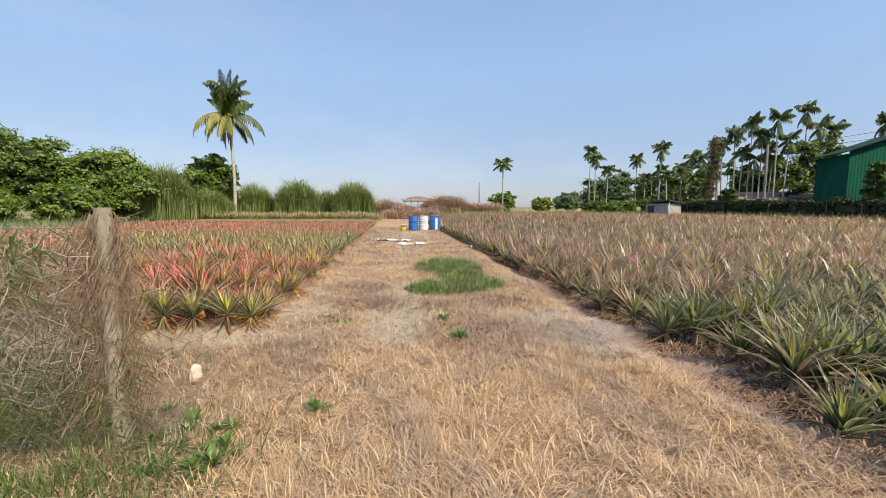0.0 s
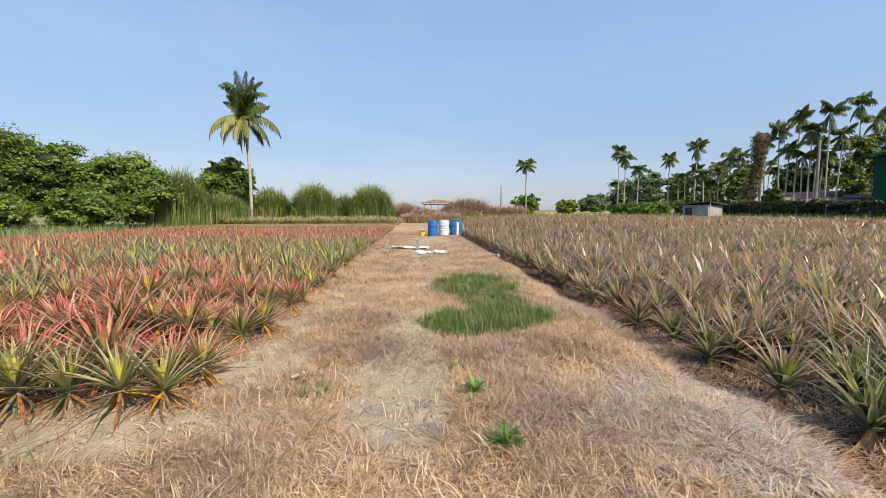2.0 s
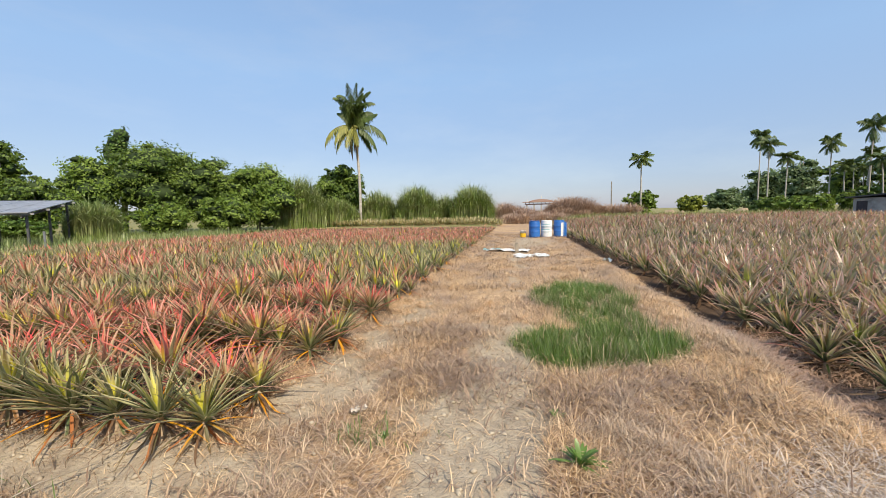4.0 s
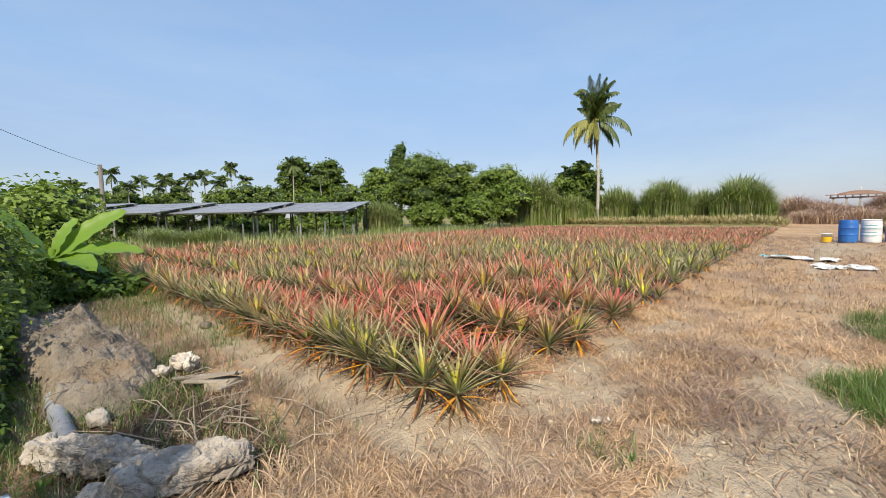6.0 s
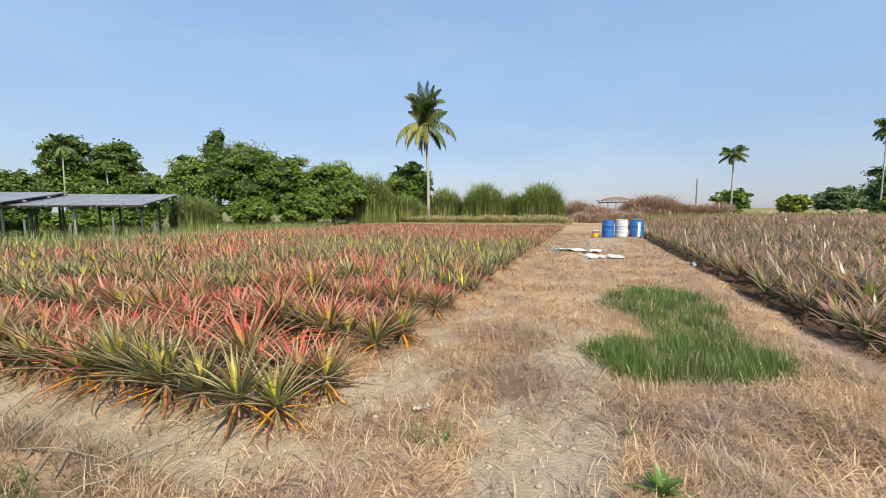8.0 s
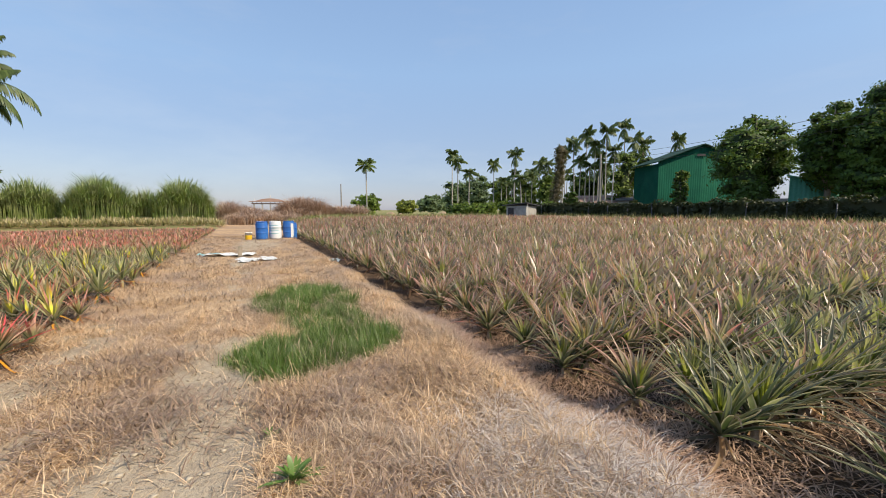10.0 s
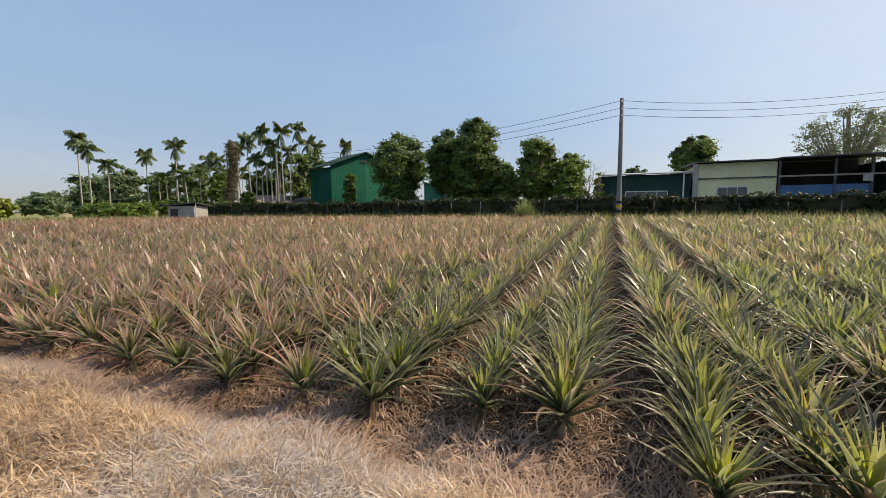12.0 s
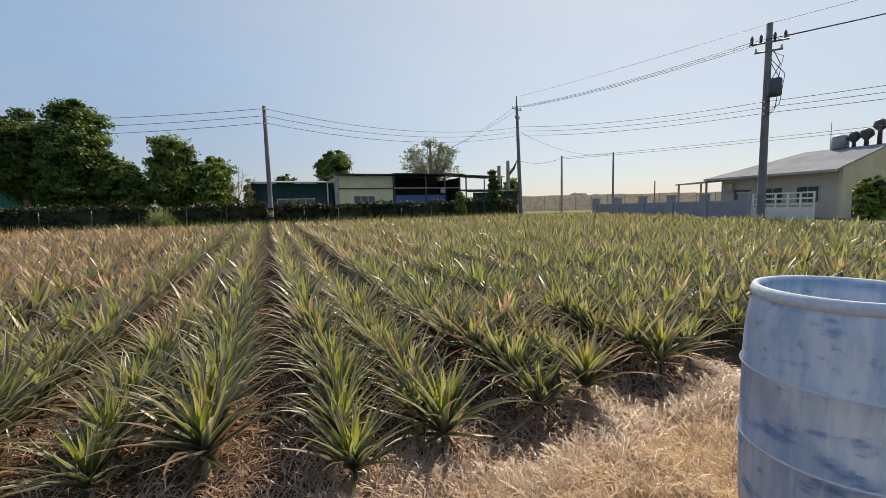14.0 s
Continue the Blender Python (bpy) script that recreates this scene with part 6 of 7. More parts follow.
def green_building():
    turn = math.degrees(math.atan2(-0.43, 0.9))
    ob = thing("metal_building", (44.1, 36.1, 0), "dark green corrugated metal building with a shallow gable", "building", turn=turn)
    w, deep, eave, ridge = 10.2, 6.0, 7.1, 9.0
    top = lambda x: eave + (ridge - eave) * (1 - abs(x - w / 2) / (w / 2))
    v, f = ribbed(0, w, 0, top, 0.26, 0.025)
    mesh_part("gable_wall", raw("gable_wall", v, f, GREEN_SHEET), ob)
    for nm, x in (("side_wall", 0.0), ("side_wall", w)):
        v, f = ribbed(0, deep, 0, lambda q: eave - 0.25, 0.26, 0.025)
        v = np.array(v)
        s = -1 if x == 0 else 1
        v = np.stack([x + s * (v[:, 1] * -1), v[:, 0], v[:, 2]], 1) if x == 0 else np.stack([x - v[:, 1], v[:, 0], v[:, 2]], 1)
        mesh_part(nm, raw(nm, v, f, GREEN_SHEET), ob)
    part("rear_wall", box(0.1, w - 0.1, deep - 0.15, deep, 0, eave - 0.1), GREEN_SHEET, ob)
    part("roof", slab([(-0.4, -0.4, eave - 0.05), (w / 2, -0.4, ridge + 0.12), (w / 2, deep + 0.3, ridge + 0.12), (-0.4, deep + 0.3, eave - 0.05)], 0.1), DARK_SHEET, ob, "dark roof sheet")
    part("roof", slab([(w / 2, -0.4, ridge + 0.12), (w + 0.4, -0.4, eave - 0.05), (w + 0.4, deep + 0.3, eave - 0.05), (w / 2, deep + 0.3, ridge + 0.12)], 0.1), DARK_SHEET, ob, "dark roof sheet")
    part("vent", box(w / 2 - 0.7, w / 2 + 0.3, -0.12, -0.07, 7.7, 7.95), SHADE, ob, "small dark louvre")
    shed = thing("lean_to", far(65.2, 44), "pale green corrugated lean-to by the hedge", "shed", turn=-67)
    v, f = ribbed(0, 3.2, 0, lambda x: lift(3.6, 44) - 0.28 * x, 0.3, 0.05)
    mesh_part("front_wall", raw("front_wall", v, f, GREEN_PALE), shed)
    part("side_wall", box(0, 0.1, 0.1, 2.5, 0, 3.9), GREEN_PALE, shed)
    part("roof", slab([(-0.2, -0.3, 4.3), (3.4, -0.3, 3.35), (3.4, 2.8, 3.35), (-0.2, 2.8, 4.3)], 0.08), GREEN_PALE, shed)
    for k, x in enumerate((4.2, 5.4, 8.6)):
        prop = thing("leaning_post", shed.matrix_world @ Vector((x, -0.5, 0)), "white painted post leaning by a lean-to", "post", "leaning posts")
        v, f = tube([(0, 0, 0), ((0.5, -0.4, -0.5)[k], 0, 3.1)], [0.06, 0.05], 6)
        mesh_part("shaft", raw("shaft", v, f, WHITE), prop)
    part("wall_panel", box(-2.3, 0.0, -0.02, 0.12, 0.6, 2.4), WALL_GREY, shed, "pale grey panel")


green_building()


def window(parent, x, z, w, h, y, bars=3, axis="y"):
    """A window set in a wall that faces -x; its middle at local y = x."""
    frame_ob = part("window", box(y - 0.06, y + 0.02, x - w / 2, x + w / 2, z - h / 2, z + h / 2, 0.01), WHITE, parent, "white framed window")
    for i in range(bars):
        a = x - w / 2 + 0.05 + i * (w - 0.05) / bars
        part("pane", box(y - 0.075, y - 0.064, a, a + (w - 0.05) / bars - 0.05, z - h / 2 + 0.06, z + h / 2 - 0.06), GLASS_DARK, frame_ob)


def ribs_x(x, y0, y1, z0, z1, period=0.3):
    v, f = ribbed(y0, y1, z0, lambda q: z1, period, 0.04)
    v = np.array(v)
    return np.stack([x + v[:, 1], v[:, 0], v[:, 2]], 1), f


def sheds():
    X = 37.0
    a = thing("dark_shed", (X, 0, 0), "dark green sheet shed with a pale roof", "shed")
    v, f = ribs_x(0, -2.6, 3.8, 0, 4.1)
    mesh_part("front_wall", raw("front_wall", v, f, DARK_SHEET), a)
    part("side_wall", box(0.1, 6, 3.65, 3.8, 0, 4.1), DARK_SHEET, a)
    part("side_wall", box(0.1, 6, -2.6, -2.45, 0, 4.1), DARK_SHEET, a)
    part("rear_wall", box(5.9, 6, -2.45, 3.65, 0, 4.1), DARK_SHEET, a)
    part("roof", slab([(-0.3, -2.75, 4.2), (6.2, -2.75, 4.75), (6.2, 4.0, 4.75), (-0.3, 4.0, 4.2)], 0.09), ROOF_PALE, a, "pale sheet roof")
    part("downpipe", box(-0.12, -0.05, -2.2, -2.1, 0.1, 4.1), WHITE, a, "white downpipe")
    window(a, 0.4, 2.4, 3.0, 0.75, 0.0, 4)
    b = thing("yellow_shed", (X - 0.4, 0, 0), "pale yellow clad shed with a small window", "shed")
    v, f = ribs_x(0, -7.8, -3.0, 0, 4.75, 0.5)
    mesh_part("front_wall", raw("front_wall", v, f, YELLOW), b)
    part("side_wall", box(0.1, 6, -3.15, -3.0, 0, 4.7), YELLOW, b)
    part("side_wall", box(0.1, 6, -7.8, -7.65, 0, 4.7), YELLOW, b)
    part("rear_wall", box(5.9, 6, -7.65, -3.15, 0, 4.7), YELLOW, b)
    part("trim", box(-0.09, -0.045, -7.8, -3.0, 3.55, 3.65), STEEL_DARK, b, "dark seam")
    part("corner_post", box(-0.1, 0.12, -3.0, -2.7, 0, 4.75), WALL_GREY, b, "grey corner post")
    part("roof", slab([(-0.35, -7.85, 4.9), (6.2, -7.85, 5.1), (6.2, -2.75, 5.1), (-0.35, -2.75, 4.9)], 0.08), STEEL_DARK, b, "dark roof edge")
    window(b, -5.2, 2.55, 1.9, 0.8, 0.0, 3)
    c = thing("open_shed", (X - 0.4, 0, 0), "open-fronted dark shed with blue sheet below", "shed")
    v, f = ribs_x(0.0, -13.0, -7.9, 0, 2.95, 0.3)
    mesh_part("front_wall", raw("front_wall", v, f, BLUE_SHEET), c, "faded blue corrugated sheet")
    # shade of the open shed is painted on this wall
    part("rear_wall", box(5.4, 5.55, -14.4, -7.9, 0, 5.08), SHADE, c, "rear wall coloured dark for the shade inside")
    part("side_wall", box(0.1, 5.4, -14.5, -14.4, 0, 4.6), DARK_SHEET, c)
    part("beam", box(-0.1, 0.05, -14.5, -7.9, 3.55, 3.67), WOOD_OLD, c, "weathered beam")
    for y in (-7.95, -11.0, -12.9, -14.45):
        part("post", box(-0.07, 0.07, y - 0.07, y + 0.07, 0, 4.75), STEEL_DARK, c)
    part("roof", slab([(-0.8, -14.6, 4.95), (5.8, -14.6, 5.2), (5.8, -7.85, 5.2), (-0.8, -7.85, 4.95)], 0.09), STEEL_DARK, c, "dark sheet roof")
    part("notice", box(-0.14, -0.1, -12.9, -12.4, 3.1, 3.6), WALL_GREY, c, "pale board")
    d = thing("carport", (X - 0.4, 0, 0), "open carport roof on thin steel posts", "carport")
    part("roof", slab([(-0.8, -19.0, 4.7), (3.2, -19.0, 4.85), (3.2, -14.6, 5.05), (-0.8, -14.6, 4.85)], 0.08), ROOF_GREY, d)
    for y in (-14.9, -18.8):
        for x in (-0.5, 3.0):
            part("post", box(x - 0.05, x + 0.05, y - 0.05, y + 0.05, 0, 4.68), STEEL_DARK, d)
    e = thing("low_shed", (X, 0, 0), "low dark lean-to behind the hedge", "shed")
    part("roof", slab([(-2.4, -20.0, 3.0), (2.0, -20.0, 3.4), (2.0, -14.8, 3.4), (-2.4, -14.8, 3.0)], 0.08), DARK_SHEET, e, "dark sheet roof")
    part("front_wall", box(-2.2, -2.1, -19.8, -15.0, 0, 2.9), DARK_SHEET, e)
    part("panel", box(-2.35, -2.22, -18.2, -15.4, 0.6, 2.2), WALL_GREY, e, "grey sheet panel")
    for ob in (a, b, c, d):
        ob.scale = (1, 1, 0.955)


sheds()


def long_roof():
    ob = thing("farm_shed", far(46.5, 63), "long low shed with a rusty roof under palms", "shed", turn=-46.5)
    part("roof", slab([(-5, -1.2, 2.5), (5, -1.2, 2.5), (5, 2.5, 3.6), (-5, 2.5, 3.6)], 0.1), ROOF_RUST, ob, "rust-brown roof")
    # darkness under the roof is put into the wall colour
    part("rear_wall", box(-4.9, 4.9, 2.2, 2.4, 0, 3.3), SHADE, ob, "rear wall with interior shade in its colour")
    for x in np.linspace(-4.8, 4.8, 6):
        part("post", box(x - 0.1, x + 0.1, -1.1, -0.9, -0.05, 2.45), WALL_GREY, ob)
    low = thing("farm_shed", far(50.2, 61), "low white-walled shed beside a green building", "shed", turn=-50)
    part("wall", box(-2.0, 2.0, 0, 0.2, -0.05, 2.6), WALL_WHITE, low)
    part("roof", slab([(-2.3, -0.4, 2.8), (2.3, -0.4, 2.8), (2.3, 3, 3.3), (-2.3, 3, 3.3)], 0.08), ROOF_GREY, low)


long_roof()


def hut():
    d = 47
    ob = thing("pump_hut", far(36.2, d), "small grey concrete hut with a dark low roof", "hut", turn=-68)
    w = 2.5
    part("wall", box(-w / 2, w / 2, -1.1, 1.1, -0.05, 1.95), WALL_GREY, ob)
    part("roof", slab([(-w / 2 - 0.4, -1.4, 2.05), (w / 2 + 0.3, -1.4, 2.3), (w / 2 + 0.3, 1.4, 2.0), (-w / 2 - 0.4, 1.4, 1.98)], 0.1), STEEL_DARK, ob, "dark overhanging roof")
    # dark plate on the wall in place of a shaded opening
    part("door", box(-1.0, -0.3, -1.14, -1.08, 0, 1.7), SHADE, ob, "doorway plate coloured as shade")
    v, f = tube([(w / 2 + 0.2, -1.2, -0.05), (w / 2 + 0.2, -1.2, 2.1)], [0.04, 0.04], 6)
    mesh_part("post", raw("post", v, f, STEEL), ob)


hut()


def pavilion():
    d = 60
    ob = thing("pavilion", far(2.8, d), "small ornate gateway roof behind dry reeds", "pavilion", turn=-2.8)
    z = lift(0.75, d)
    for x in np.linspace(-2.0, 2.0, 5):
        part("post", box(x - 0.1, x + 0.1, -0.1, 0.1, -0.05, z), WALL_WHITE, ob)
    part("beam", box(-2.3, 2.3, -0.15, 0.15, z, z + 0.15), ROOF_RUST, ob)
    part("cornice", box(-2.6, 2.6, -0.4, 0.4, z + 0.33, z + 0.42), ROOF_RUST, ob)
    for x in np.linspace(-2.2, 2.2, 9):
        part("baluster", box(x - 0.05, x + 0.05, -0.06, 0.06, z + 0.15, z + 0.33), WALL_WHITE, ob)
    for y in (-0.25, 0.25):
        bm = bmesh.new()
        ring = [bm.verts.new((-1.8 + 3.6 * t, y, z + 0.42 + 0.36 * math.sin(math.pi * t) ** 0.8)) for t in np.linspace(0, 1, 13)]
        bm.faces.new(ring)
        out = bmesh.ops.extrude_face_region(bm, geom=bm.faces[:])
        bmesh.ops.translate(bm, verts=[q for q in out["geom"] if isinstance(q, bmesh.types.BMVert)], vec=(0, 0.12, 0))
        part("gable", bm, ROOF_RUST, ob, "reddish curved gable")
    for x in (-1.9, 0, 1.9):
        v, f = tube([(x, 0, z + 0.35 + 0.55 * math.cos(x * 0.8)), (x, 0, z + 0.72 + 0.5 * math.cos(x * 0.8))], [0.09, 0.02], 6)
        mesh_part("finial", raw("finial", v, f, WALL_WHITE), ob)
    part("side_block", box(2.6, 3.4, -0.3, 0.5, -0.05, z - 0.3), WALL_WHITE, ob, "small white pillar block")


pavilion()


def bank(name, label, az, d, half, h, seed, mat):
    """A low uneven heap of earth."""
    w = d * math.tan(radians(half))
    ob_v, f = [], []
    nx, ny = 40, 12
    for j in range(ny + 1):
        for i in range(nx + 1):
            u, q = i / nx * 2 - 1, j / ny * 2 - 1
            z = h * max(0, (1 - u * u)) ** 0.8 * max(0, 1 - q * q) * (0.75 + 0.6 * noise.noise((u * 4 + seed, q * 2, seed)))
            ob_v.append((u * w, q * 2.5, z - 0.05))
    for j in range(ny):
        for i in range(nx):
            a = j * (nx + 1) + i
            f.append((a, a + 1, a + nx + 2, a + nx + 1))
    ob = thing(name, far(az, d), label, "earth bank", turn=-az)
    mesh_part("earth", raw("earth", ob_v, f, mat, smooth=True), ob)


EARTH = plain("dry_earth", (0.40, 0.31, 0.21), (0.28, 0.2, 0.13), 0.8, 9, 0.95, relief=0.6, depth=0.08)
bank("earth_bank", "heap of dry earth at the field end", 18.5, 57, 3.0, 1.3, 2, EARTH)
bank("earth_bank", "low reddish bank under dry reeds", 3.5, 56, 6.5, 0.9, 5, EARTH)
bank("earth_bank", "low grassy bank at the field end", 26, 62, 5.0, 1.4, 7, EARTH)


def net_house():
    ob = thing("net_house", far(134, 96), "long pale shade-net houses across flat fields", "net house", turn=-134)
    n = 22
    for i in range(n):
        x0 = -34 + i * 3.2
        z = 4.2 - 0.9 * i / n + 0.07 * math.sin(i * 1.9)
        x1, zf = x0 + 3.18, z - 0.25
        mesh_part("bay", raw("bay", [(x0, -3, zf), (x1, -3, zf), (x1, 18, z), (x0, 18, z)], [(0, 1, 2, 3)], NET), ob)
        mesh_part("net_wall", raw("net_wall", [(x0, -3, 0), (x1, -3, 0), (x1, -3, zf - 0.02), (x0, -3, zf - 0.02)], [(0, 1, 2, 3)], NET), ob)
        part("post", box(x0 - 0.06, x0 + 0.06, -3.2, -3.06, -0.05, z - 0.3), STEEL, ob)
    hill = thing("wooded_hill", far(131, 420), "wooded rise on the horizon, haze in its colour", "hill", turn=-131)
    rng = np.random.default_rng(3)
    bl = [(rng.uniform(-26, 26), rng.uniform(-4, 4), rng.uniform(2, 9), rng.uniform(7, 11), 6, rng.uniform(3, 6)) for _ in range(12)]
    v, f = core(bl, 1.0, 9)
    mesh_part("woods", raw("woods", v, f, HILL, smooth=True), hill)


net_house()


def low_wall():
    a, b = far(133.0, 45), far(149.0, 36)
    d = b - a
    ln = d.length
    ob = thing("boundary_wall", a, "low blue-grey boundary wall with square pillars", "wall", turn=math.degrees(math.atan2(d.y, d.x)))
    part("wall", box(0, ln, 0, 0.2, -0.05, 1.45), WALL_BLUE, ob)
    part("coping", box(-0.05, ln + 0.05, -0.04, 0.24, 1.453, 1.53), WALL_GREY, ob)
    for x in np.linspace(0.2, ln - 0.2, 6):
        part("pillar", box(x - 0.28, x + 0.28, -0.12, 0.32, -0.05, 2.0), WALL_BLUE, ob)
        part("cap", box(x - 0.34, x + 0.34, -0.18, 0.38, 2.003, 2.1), WALL_GREY, ob)
    c, e = far(149.6, 36), far(154.6, 34)
    g = e - c
    gl = g.length
    gate = thing("sliding_gate", c, "white barred metal gate in a boundary wall", "gate", turn=math.degrees(math.atan2(g.y, g.x)))
    for z in (0.5, 0.85, 1.2, 1.55, 1.9):
        part("rail", box(0, gl, -0.03, 0.03, z - 0.05, z + 0.05), WHITE, gate)
    for x in np.linspace(0, gl, 6):
        part("upright", box(x - 0.04, x + 0.04, -0.05, 0.05, 0.05, 1.95), WHITE, gate)
    part("lower_panel", box(0.05, gl - 0.05, -0.02, 0.02, 0.1, 1.0), WHITE, gate, "white sheet panel")


low_wall()


ROOF_HOUSE = plain("light_grey_roof_sheet", (0.26, 0.275, 0.31), (0.33, 0.345, 0.38), 0.6, 8, 0.9, 0.1)


def house():
    a, b = far(146.2, 42), far(156.4, 37.7)
    d = b - a
    ln = d.length
    turn = math.degrees(math.atan2(d.y, d.x))
    ob = thing("farmhouse", a, "pale single-storey house with a grey hipped roof", "house", turn=turn)
    # local x along the front, local -y towards the field or away
    s = 1.0 if (Matrix.Rotation(radians(turn), 3, "Z") @ Vector((0, 1, 0))).dot(a - BASE) > 0 else -1.0
    eave, ridge, deep = 3.45, 5.2, 10.5

    def yy(q):
        return s * q

    def bx(x0, x1, q0, q1, z0, z1):
        return box(x0, x1, min(yy(q0), yy(q1)), max(yy(q0), yy(q1)), z0, z1)

    part("front_wall", bx(0.5, ln, 0.0, 0.2, -0.05, eave), WALL_WHITE, ob)
    part("side_wall", bx(0.5, 0.7, 0.2, deep, -0.05, eave), WALL_WHITE, ob)
    part("rear_wall", bx(0.7, ln, deep - 0.2, deep, -0.05, eave), WALL_WHITE, ob)
    part("front_roof", slab([(-0.3, yy(-0.9), eave - 0.1), (ln + 0.3, yy(-0.9), eave - 0.1), (ln + 0.3, yy(deep / 2), ridge), (3.6, yy(deep / 2), ridge)], 0.12), ROOF_HOUSE, ob, "grey sheet roof")
    part("end_roof", slab([(-0.3, yy(-0.9), eave - 0.09), (3.6, yy(deep / 2), ridge + 0.01), (3.6, yy(deep / 2 + 0.1), ridge + 0.01), (-0.3, yy(deep + 0.5), eave - 0.09)], 0.12), ROOF_HOUSE, ob, "grey sheet roof")
    part("rear_roof", slab([(3.6, yy(deep / 2), ridge), (ln + 0.3, yy(deep / 2), ridge), (ln + 0.3, yy(deep + 0.6), eave - 0.1), (-0.3, yy(deep + 0.6), eave - 0.1)], 0.12), ROOF_HOUSE, ob, "grey sheet roof")
    bm = bmesh.new()
    ring = [bm.verts.new((ln - 0.02, yy(q), z)) for q, z in ((0.0, -0.05), (deep, -0.05), (deep, eave), (deep / 2, ridge - 0.16), (0.0, eave))]
    bm.faces.new(ring)
    out = bmesh.ops.extrude_face_region(bm, geom=bm.faces[:])
    bmesh.ops.translate(bm, verts=[q for q in out["geom"] if isinstance(q, bmesh.types.BMVert)], vec=(0.2, 0, 0))
    bmesh.ops.recalc_face_normals(bm, faces=bm.faces)
    part("gable_wall", bm, WALL_CREAM, ob, "cream gable wall")
    # flat dark plate painted as the shade of a doorway
    part("gable_door", bx(ln + 0.18, ln + 0.23, 1.2, 2.2, -0.05, 2.1), SHADE, ob, "doorway plate coloured as shade")
    part("gutter", bx(-0.35, ln + 0.3, -1.0, -0.88, eave - 0.25, eave - 0.1), ROOF_PALE, ob, "pale gutter")
    part("porch_roof", slab([(-3.2, yy(-0.8), eave - 0.35), (-0.2, yy(-0.8), eave - 0.25), (-0.2, yy(2.4), eave - 0.1), (-3.2, yy(2.4), eave - 0.2)], 0.1), ROOF_PALE, ob, "pale porch roof")
    for x, q in ((-3.0, -0.6), (-3.0, 2.2), (-0.3, -0.7), (4.2, -0.8)):
        part("post", bx(x - 0.06, x + 0.06, q - 0.06, q + 0.06, -0.05, eave - 0.3), STEEL, ob)
    for x in (1.5, 3.7, 5.9):
        w = part("window", bx(x, x + 1.4, -0.05, 0.02, 1.2, 2.4), WALL_GREY, ob, "grey framed window")
        part("pane", bx(x + 0.08, x + 0.68, -0.07, -0.054, 1.28, 2.32), GLASS_DARK, w)
        part("pane", bx(x + 0.74, x + 1.32, -0.07, -0.054, 1.28, 2.32), GLASS_DARK, w)
    part("air_unit", bx(0.9, 1.6, -0.35, -0.02, 2.3, 2.85), WALL_GREY, ob, "small grey box unit")
    tank = thing("water_tank", ob.matrix_world @ Vector((ln - 2.6, yy(deep / 2), ridge - 0.1)), "steel water tank and vents on a roof", "water tank", turn=turn)
    part("tank", lathe([(0.001, 0), (0.5, 0), (0.5, 0.9), (0.35, 1.05), (0.001, 1.1)], 16), STEEL, tank, smooth=True)
    rng = np.random.default_rng(4)
    for x, r, z in ((0.8, 0.36, 0.7), (1.5, 0.42, 0.8), (2.2, 0.4, 1.3), (2.9, 0.38, 0.9)):
        bm = lathe([(0.001, 0), (r * 0.35, 0), (r * 0.3, z - 0.3), (r, z), (r * 0.8, z + 0.35), (r * 0.3, z + 0.5), (0.001, z + 0.5)], 12)
        bmesh.ops.translate(bm, verts=bm.verts, vec=(x, 0, 0))
        part("roof_vent", bm, STEEL_DARK, tank, "dark turbine vent", True)
    v, f = tube([(-0.6, 0, 0), (-0.6, 0, 2.2)], [0.03, 0.02], 6)
    mesh_part("aerial", raw("aerial", v, f, STEEL), tank)


house()

# ---- drums, bucket, sacks on the track ----


